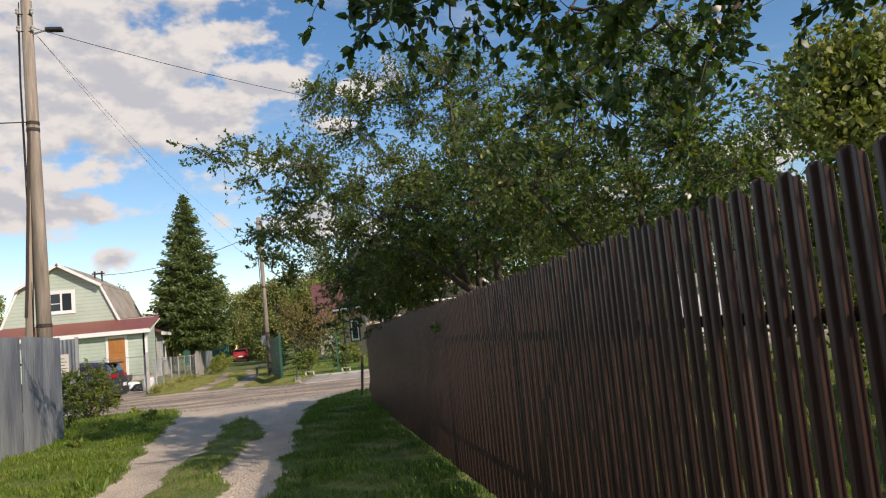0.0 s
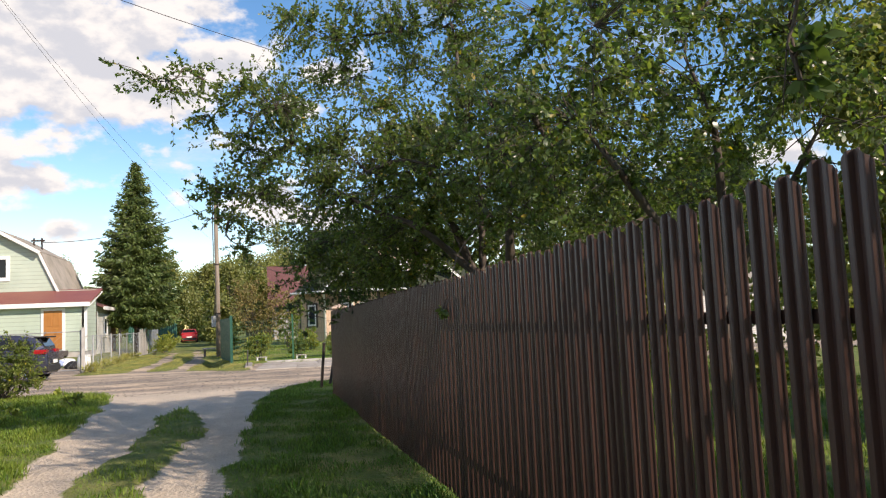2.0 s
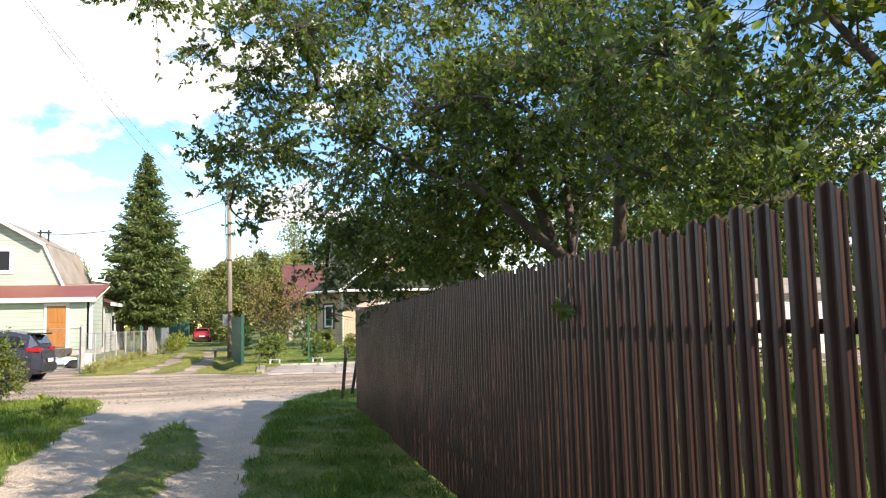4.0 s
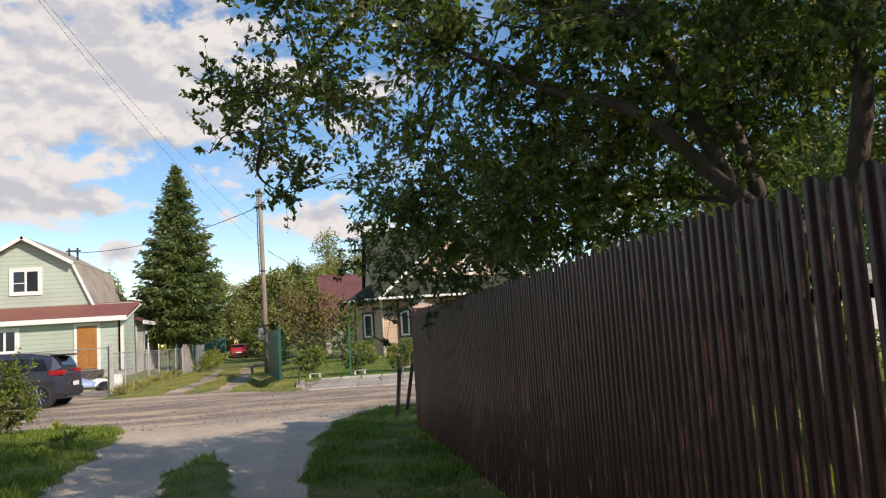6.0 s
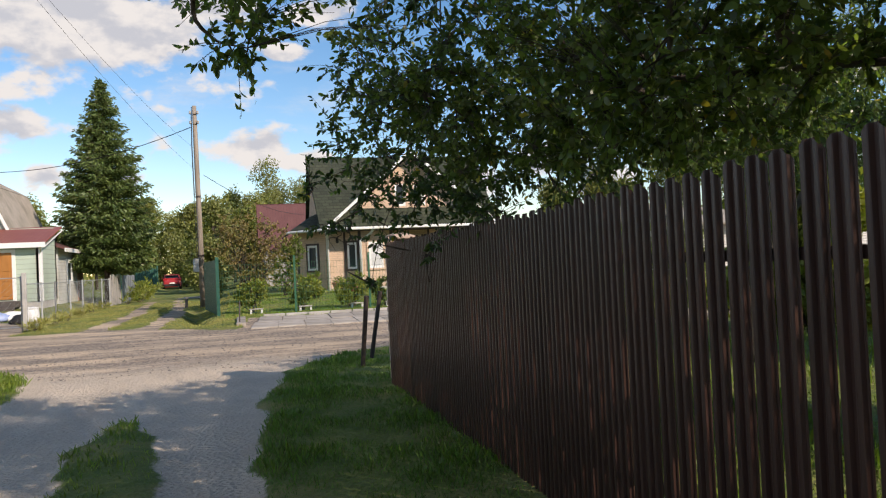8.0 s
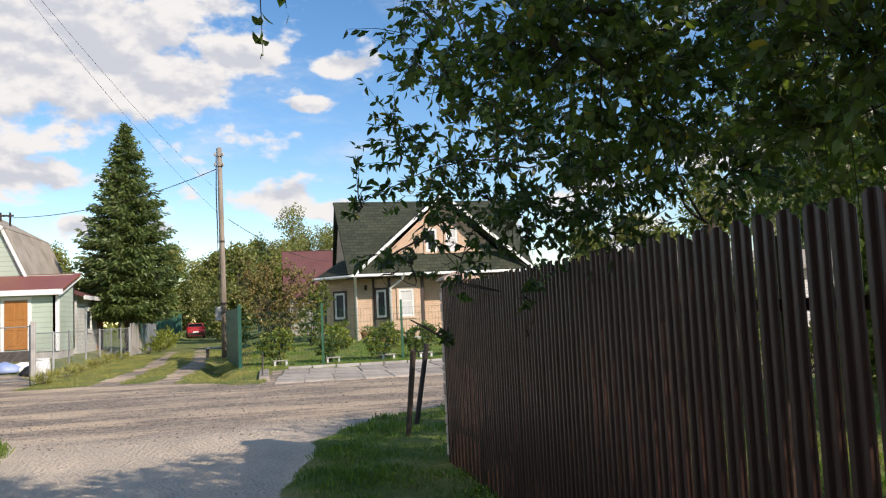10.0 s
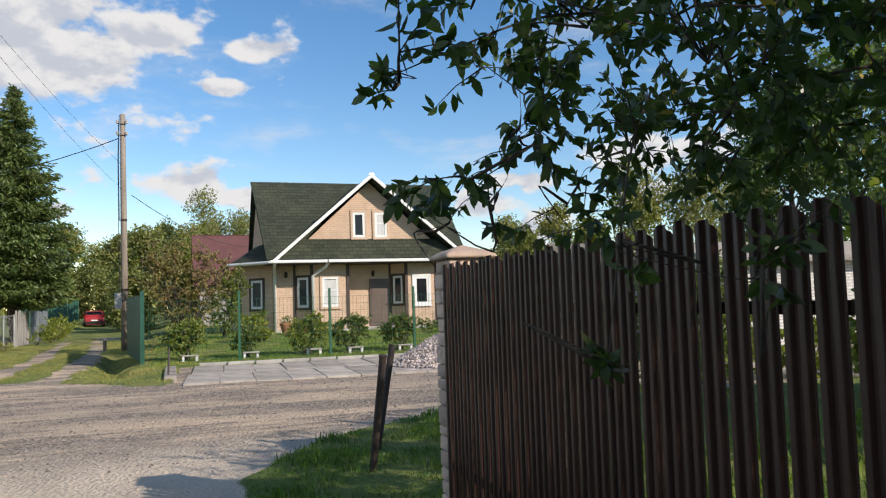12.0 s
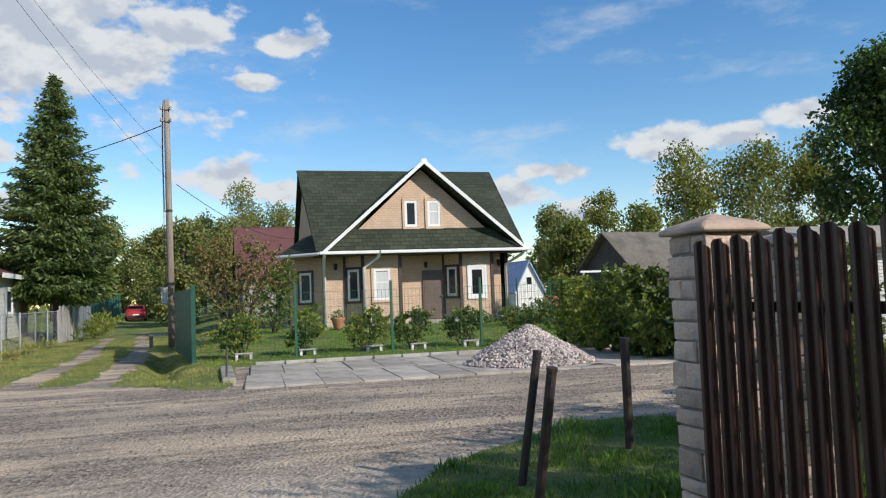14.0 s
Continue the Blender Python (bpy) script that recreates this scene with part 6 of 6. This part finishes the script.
bb = thing("plastic_barrel", (-7.95, 33.6, gz(-7.95, 33.6)), "white plastic barrel beside the yard fence", "barrel")
bm = bmesh.new()
lathe(bm, [(0.2, 0), (0.24, 0.1), (0.25, 0.3), (0.24, 0.5), (0.22, 0.56)], seg=16)
part("drum", bm, M["white"], bb, smooth=True)
bm = bmesh.new()
lathe(bm, [(0.235, 0.56), (0.235, 0.6), (0.2, 0.61)], seg=16)
part("rim", bm, M["white"], bb)
for i, (x, y, m, lab) in enumerate([(-9.2, 36.6, "white", "white filled sack on the ground"), (-9.7, 36.3, "blue_roof", "blue plastic sack on the ground"), (-8.7, 35.8, "black", "dark rubbish sack beside the fence")]):
    s = thing("sack", (x, y, gz(x, y)), lab, "sack", "sacks in the yard")
    bm = bmesh.new()
    bmesh.ops.create_icosphere(bm, subdivisions=3, radius=0.3)
    for v in bm.verts:
        v.co = Vector((v.co.x * 1.4, v.co.y, max(v.co.z, -0.12) * 0.8 + 0.1)) * (1 + 0.16 * noise.noise(v.co * 5 + Vector((i, 0, 0))))
    part("bag", bm, M[m], s, smooth=True)
    bm = bmesh.new()
    tube(bm, [(0.34, 0, 0.12), (0.46, 0.03, 0.2)], [0.05, 0.02], 6)
    part("tied_neck", bm, M[m], s)


# ---- across the road: forecourt, fence, planters ----
sp = thing("paving", (0, 0, 0), "pale concrete slab forecourt beside the road", "paving", kind="structure")
for i in range(13):
    x = -1.5 + i * 0.66
    y0 = 26.75 - 0.05 * i
    bm = bmesh.new()
    box(bm, 0, 0.652, 0, 2.2, -0.1, 0.03)
    bevelled(bm, 0.008)
    me = finish(bm, "slab", M["slab"])
    for j in range(2):
        part("slab", me, None, sp, at=pose(x + 0.2 * j, y0 + j * 2.215, rp.uniform(-0.008, 0.012), rp.uniform(-0.3, 0.3), rp.uniform(-0.3, 0.3), -3 + rp.uniform(-0.4, 0.4)))
    boxpart("kerb", (x + 0.42, x + 1.06, y0 + 4.46, y0 + 4.56, -0.1, 0.10), M["concrete"], sp, bevel=0.008)

mf = thing("mesh_fence", (0, 32.6, 0), "green welded mesh fence on green posts", "fence")
px = [-0.03, 2.36, 4.74, 7.12]
for x in px:
    bm = bmesh.new()
    box(bm, x - 0.03, x + 0.03, -0.03, 0.03, -0.1, 1.85)
    part("post", bm, M["green_wire"], mf)
for x0, x1 in [(-2.3, -0.03)] + list(zip(px, px[1:])):
    bm = bmesh.new()
    for i in range(int((x1 - x0) / 0.1)):
        x = x0 + 0.1 * (i + 0.5)
        box(bm, x - 0.0025, x + 0.0025, -0.003, 0.003, 0.08, 1.62)
    for i in range(9):
        z = 0.1 + i * 0.19
        box(bm, x0, x1, -0.004, 0.002, z - 0.003, z + 0.003)
    tagged(part("mesh_panel", bm, M["green_wire"], mf), kind="stuff")

gl = thing("sheet_gate", (-2.4, 32.8, gz(-2.4, 32.8)), "dark green steel sheet gate leaf standing open", "gate")
part("leaf", sheet_mesh(5.6, 0.0, 1.78, M["green_sheet"], wave=0.008, pitch=0.2), None, gl, at=pose(0, 0, 0, 0, 0, 6.6))
boxpart("gate_post", (-0.05, 0.05, -0.1, 0.0, -0.2, 1.86), M["green_sheet"], gl)
sl = thing("wooden_stake", (-1.76, 28.2, gz(-1.76, 28.2)), "short dark wooden stake on the roadside", "stake")
bm = bmesh.new()
tube(bm, [(0, 0, -0.1), (0.02, 0, 0.55), (0.02, 0, 0.62)], [0.022, 0.02, 0.006], 7)
part("shaft", bm, M["plank_dark"], sl)
bl = thing("kerb_block", (-1.72, 29.4, gz(-1.7, 29.4)), "broken concrete kerb block at the forecourt corner", "block")
bm = bmesh.new()
box(bm, -0.12, 0.12, -1.6, 1.3, -0.05, 0.07)
bevelled(bm, 0.03, 2)
part("body", bm, M["slab"], bl)
bw = thing("wooden_bench", (-3.55, 41.6, gz(-3.55, 41.6)), "low grey wooden bench beside the utility pole", "bench")
boxpart("seat", (-0.5, 0.4, -0.15, 0.15, 0.36, 0.42), M["greywood"], bw)
for x in (-0.4, 0.3):
    boxpart("leg", (x - 0.05, x + 0.05, -0.12, 0.12, -0.05, 0.36), M["plank_dark"], bw)

for i, (x, y, r, tall, m) in enumerate([(-1.35, 33.4, 0.66, 1.15, "leaf_lime"), (0.23, 33.6, 0.52, 0.95, "leaf_bush"), (1.92, 33.5, 0.7, 1.15, "leaf_lime"), (3.1, 33.5, 0.66, 1.15, "leaf_bush"), (4.55, 33.5, 0.62, 1.1, "leaf_bush"), (6.3, 33.5, 0.5, 0.8, "leaf_lime")]):
    b = thing("planter_stand", (x + 0.1, y - 0.25, gz(x, y)), "small white stand in front of a rounded shrub", "planter", "planter stands by the mesh fence")
    boxpart("top", (-0.22, 0.22, -0.08, 0.08, 0.13, 0.165), M["concrete"], b, bevel=0.006)
    for s in (-0.17, 0.17):
        boxpart("leg", (s - 0.03, s + 0.03, -0.06, 0.06, -0.03, 0.13), M["white"], b)
    bush(x, y, [((0, 0, tall * 0.58), (r, r * 0.9, tall * 0.42)), ((r * 0.4, 0.1, tall * 0.75), (r * 0.5, r * 0.5, tall * 0.3)), ((-r * 0.45, 0, tall * 0.45), (r * 0.5, r * 0.5, tall * 0.35))],
         "rounded leafy shrub behind the mesh fence", M[m], 80 + i, density=2200, leaf=0.085, group="shrubs along the mesh fence", stems=5, yellow=0.01)


def pot(x, y, s, label):
    p = thing("flower_pot", (x, y, gz(x, y)), label, "pot", "terracotta pots")
    bm = bmesh.new()
    lathe(bm, [(0.14 * s, 0), (0.17 * s, 0.1 * s), (0.22 * s, 0.3 * s), (0.26 * s, 0.38 * s), (0.26 * s, 0.44 * s), (0.21 * s, 0.44 * s), (0.2 * s, 0.36 * s)], seg=16)
    part("vessel", bm, M["terracotta"], p, smooth=True)
    rg = np.random.default_rng(int(x * 100) + 7)
    P = inside(rg, 160, (0, 0, 0.5 * s), (0.26 * s, 0.26 * s, 0.2 * s))
    tagged(part("plant", leaf_mesh("plant", P, rg.normal(size=P.shape) + (0, 0, 0.4), 0.09, M["leaf_bush"], 0.5, 3), None, p), kind="stuff")


pot(2.35, 41.2, 1.0, "terracotta pot with plants before the tan house")
pot(3.05, 41.4, 0.8, "small terracotta pot with green plants")
pot(8.9, 41.2, 0.9, "terracotta pot with trailing plant by the house corner")

gpile = thing("gravel_heap", (4.08, 27.9, 0.05), "heap of pale crushed stone on the forecourt", "gravel heap")
rg = np.random.default_rng(77)
hv, hf = [], []


def heap(x, y):
    q = math.hypot(x / 1.25, y / 1.15)
    return max(0.0, 0.72 * (1 - q) ** 0.9 if q < 1 else 0.0) + 0.03 * noise.noise(Vector((x * 3, y * 3, 0)))


n = 44
for j in range(n + 1):
    for i in range(n + 1):
        x, y = -1.35 + 2.7 * i / n, -1.3 + 2.6 * j / n
        hv.append((x, y, heap(x, y) - 0.02))
for j in range(n):
    for i in range(n):
        hf.append((j * (n + 1) + i, j * (n + 1) + i + 1, (j + 1) * (n + 1) + i + 1, (j + 1) * (n + 1) + i))
part("core", mesh_from("core", hv, hf, M["stone"]), None, gpile)
hv, hf = [], []
for k in range(5200):
    a, q = rg.uniform(0, 6.28), rg.uniform(0, 1.08) ** 0.62
    x, y = 1.25 * q * math.cos(a), 1.15 * q * math.sin(a)
    s = rg.uniform(0.02, 0.05)
    c = Vector((x, y, heap(x, y) + s * 0.15))
    o = len(hv)
    m3 = Euler(rg.uniform(0, 6.28, 3)).to_matrix()
    for p in ((1, 0, 0), (-1, 0, 0), (0, 1, 0), (0, -1, 0), (0, 0, 1), (0, 0, -1)):
        hv.append(c + m3 @ (Vector(p) * s * rg.uniform(0.6, 1.2)))
    hf += [tuple(o + i for i in f) for f in ((0, 2, 4), (2, 1, 4), (1, 3, 4), (3, 0, 4), (2, 0, 5), (1, 2, 5), (3, 1, 5), (0, 3, 5))]
tagged(part("rubble", mesh_from("rubble", hv, hf, M["stone"]), None, gpile), kind="stuff")

# vine-grown fence right of the forecourt
for i, (x, y, r, tall) in enumerate([(7.3, 32.2, 0.8, 1.85), (7.0, 30.6, 0.9, 1.85), (6.75, 29.0, 0.9, 1.95), (6.6, 27.5, 0.9, 2.05), (7.4, 26.6, 0.9, 2.3), (8.6, 26.2, 1.0, 2.35), (10.0, 26.0, 1.0, 2.3)]):
    bush(x, y, [((0, 0, tall * 0.5), (r * 0.7, r, tall * 0.48)), ((-0.1, 0.3, tall * 0.8), (r * 0.5, r * 0.7, tall * 0.22)), ((0, 0, 0.3), (r * 0.8, r, 0.35)), ((-0.3, -0.4, tall * 0.4), (r * 0.5, r * 0.6, tall * 0.35))], "vine-covered section of the garden hedge", M["leaf_lime" if i < 2 else "leaf_bush"], 100 + i, density=1000, leaf=0.12, name="hedge", group="vine hedge", droop=0.5, stems=6)
wb = thing("white_rail", (8.4, 34.5, 0), "white horizontal rail above the vine fence", "rail")
boxpart("beam", (0.2, 1.7, -0.03, 0.03, 1.92, 1.98), M["white"], wb)
for x in (0.3, 1.6):
    boxpart("post", (x - 0.03, x + 0.03, -0.025, 0.025, -0.1, 1.98), M["greywood"], wb)
tb = thing("mesh_fence", (14.2, 46.0, gz(14, 46)), "sagging green netting fence beside the garden shed", "fence")
for x in (-3.0, -1.4, 0.2, 1.8):
    bm = bmesh.new()
    tube(bm, [(x, 0, -0.1), (x, 0, 1.7)], 0.035, 7)
    part("post", bm, M["green_wire"], tb)
bm = bmesh.new()
for i in range(48):
    box(bm, -3.0 + 0.1 * i, -2.994 + 0.1 * i, -0.003, 0.003, 0.05, 1.55)
for i in range(15):
    box(bm, -3.0, 1.8, -0.003, 0.003, 0.06 + 0.1 * i, 0.066 + 0.1 * i)
tagged(part("netting", bm, M["green_wire"], tb), kind="stuff")
for i, (x, y, m, tall, r) in enumerate([(8.2, 39.0, "leaf_bush", 0.8, 0.7), (9.4, 39.5, "leaf_bush", 0.9, 0.8), (10.4, 38.8, "leaf_lime", 0.8, 0.8), (11.6, 40.0, "leaf_bush", 1.0, 0.9), (9.0, 37.0, "leaf_bush", 0.6, 0.6), (7.6, 40.5, "leaf_bush", 0.6, 0.5), (10.8, 36.5, "leaf_bush", 0.8, 0.7), (12.6, 37.5, "leaf_bush", 0.9, 0.9)]):
    bush(x, y, [((0, 0, tall * 0.5), (r, r, tall * 0.5))], "low garden shrub beside the tan house", M[m], 120 + i, density=1100, leaf=0.1, group="garden shrubs", stems=5)
rg = np.random.default_rng(9)
P = np.stack([rg.uniform(9.4, 11.4, 160), rg.uniform(38, 40.5, 160), rg.uniform(0.85, 1.25, 160)], 1)
tagged(new("flowers", leaf_mesh("flowers", P, rg.normal(size=P.shape), 0.1, M["flower"], 0.9, 5)), "orange and yellow garden flowers", "flowers", kind="stuff")

# shrubs between gate and tan house
bush(-1.3, 38.0, [((0, 0, 2.1), (1.3, 1.0, 1.4)), ((-0.7, 0.3, 2.8), (0.8, 0.7, 0.8)), ((0.8, 0.2, 2.4), (0.9, 0.7, 0.9)), ((0.1, 0, 1.0), (0.9, 0.8, 0.7))], "tall bronze-leaved shrub with bare twigs", M["leaf_autumn"], 140, density=560, leaf=0.09, stems=16)
bush(0.1, 41.0, [((0, 0, 1.2), (0.9, 0.8, 1.1)), ((0.4, 0, 2.0), (0.6, 0.6, 0.6))], "dark lilac bush beside the tan house", M["leaf_bush"], 141, density=900, leaf=0.1)
bush(1.0, 38.5, [((0, 0, 0.5), (0.6, 0.5, 0.5))], "large-leaved garden plant on the lawn", M["leaf_lime"], 142, density=800, leaf=0.2)
bush(-3.3, 52.0, [((0, 0, 0.9), (1.0, 1.2, 0.9)), ((0.2, -1.2, 0.7), (0.8, 0.9, 0.7))], "dark clipped shrub beside the lane", M["leaf_far"], 143, density=300, leaf=0.13)
for i, (x, y, r, tall) in enumerate([(-7.2, 54.5, 0.9, 1.2), (-7.3, 57.5, 1.1, 1.1), (-7.0, 52.0, 0.7, 0.8), (-7.3, 49.5, 0.45, 0.5)]):
    bush(x, y, [((0, 0, tall * 0.5), (r, r, tall * 0.55))], "tall yellowing weeds along the lane fence", M["leaf_lime"], 150 + i, density=260, leaf=0.2, wide=0.22, droop=-0.5, name="weeds", group="tall weeds")
for i, y in enumerate((31.0, 33.2, 35.5, 38.0, 41.0, 44.0)):
    x = -7.2 - 0.035 * (y - 31)
    bush(x, y, [((0, 0, 0.16), (0.4, 0.7, 0.18))], "dry grass tussock along the netting fence", M["dry_grass"], 160 + i, density=1100, leaf=0.2, wide=0.1, droop=-0.8, name="tussock", group="dry tussocks", stems=3)

# shrubs in the garden behind the picket fence
for i, (x, y, r, tall) in enumerate([(5.2, 21.0, 0.8, 0.8), (6.6, 22.0, 0.9, 0.9), (8.0, 21.6, 0.9, 1.0), (9.4, 21.0, 0.9, 0.9), (4.2, 19.6, 0.6, 0.7), (10.6, 19.6, 0.9, 1.0), (6.0, 11.0, 0.8, 0.8), (6.4, 7.5, 0.8, 0.7), (5.6, 4.0, 0.8, 0.8)]):
    bush(x, y, [((0, 0, tall * 0.5), (r, r, tall * 0.5)), ((0.3, 0.2, tall * 0.75), (r * 0.6, r * 0.6, tall * 0.3))], "leafy garden shrub behind the picket fence", M["leaf_bush" if i % 2 else "leaf_lime"], 180 + i, density=700, leaf=0.1, group="shrubs behind the picket fence", stems=5)

# ---- distant trees ----
far = [((-3.5, 66), 6.5, 2.6, "leaf_birch", 0), ((-1.2, 70), 6.0, 2.6, "leaf_far", 0), ((-3.8, 74), 7.2, 2.8, "leaf_far", 0), ((-0.4, 83), 8.0, 3.0, "leaf_birch", 0), ((0.5, 78), 7.0, 3.0, "leaf_far", 0),
       ((-6.5, 92), 8.5, 3.2, "leaf_birch", 0), ((-11.5, 96), 9.0, 3.2, "leaf_far", 0), ((-15.5, 90), 8.5, 3.2, "leaf_birch", 0), ((-20, 84), 8.0, 3.0, "leaf_far", 0),
       ((1.5, 100), 13.0, 3.6, "leaf_birch", 1), ((5.0, 98), 12.0, 3.4, "leaf_birch", 1), ((9.5, 104), 11.5, 3.6, "leaf_far", 0), ((-2.5, 104), 10.5, 3.2, "leaf_birch", 1),
       ((-27, 88), 8.5, 3.4, "leaf_far", 0), ((-34, 90), 9.0, 3.5, "leaf_far", 0), ((-40, 86), 8.5, 3.2, "leaf_birch", 0),
       ((20, 86), 8.5, 3.0, "leaf_birch", 1), ((24, 84), 8.0, 3.2, "leaf_far", 0), ((17, 74), 6.0, 2.6, "leaf_far", 0), ((28, 78), 9.0, 3.0, "leaf_birch", 1), ((32, 76), 9.5, 3.4, "leaf_far", 0),
       ((31, 62), 11.0, 3.4, "leaf_far", 1), ((36, 61), 11.6, 4.0, "leaf_birch", 1), ((41, 60), 11.7, 3.8, "leaf_far", 0), ((18.3, 32.5), 8.3, 2.7, "leaf_dark", 0), ((21.5, 33), 9.5, 3.4, "leaf_dark", 0), ((21, 60), 5.5, 2.4, "leaf_far", 0), ((25, 58), 6.0, 2.6, "leaf_far", 0),
       ((8, 6), 6.0, 2.6, "leaf_far", 0), ((10, 12), 6.5, 2.8, "leaf_far", 0), ((7.5, 18.5), 2.6, 1.5, "leaf_lime", 0), ((-9.5, 108), 9.0, 3.4, "leaf_far", 0), ((-11.0, 92.5), 4.0, 2.0, "leaf_birch", 0), ((-7.6, 97), 4.2, 2.2, "leaf_far", 0), ((9, -2), 6.5, 2.8, "leaf_far", 0)]
for i, (p, hgt, r, m, b) in enumerate(far):
    near = p[1] < 40
    far_tree(p, hgt, r, M[m], "tall pale birch beyond the houses" if b else "leafy green tree in the gardens", 200 + i, bool(b), n=24000 if near else 8000, leaf=0.16 if near else 0.25)

rg = np.random.default_rng(300)
a = rg.uniform(0, 2 * math.pi, 26000)
d = rg.uniform(135, 190, 26000)
top = 7.5 + 2.2 * np.sin(a * 9) + 1.6 * np.sin(a * 23 + 1) + 1.2 * np.sin(a * 57)
P = np.stack([d * np.cos(a), 20 + d * np.sin(a), rg.uniform(0, 1, 26000) ** 0.8 * top], 1)
tagged(new("far_woods", leaf_mesh("far_woods", P, rg.normal(size=P.shape), 1.6, M["leaf_far"], 0.7, 8)), "belt of distant mixed woods on the horizon", "woods", kind="stuff")
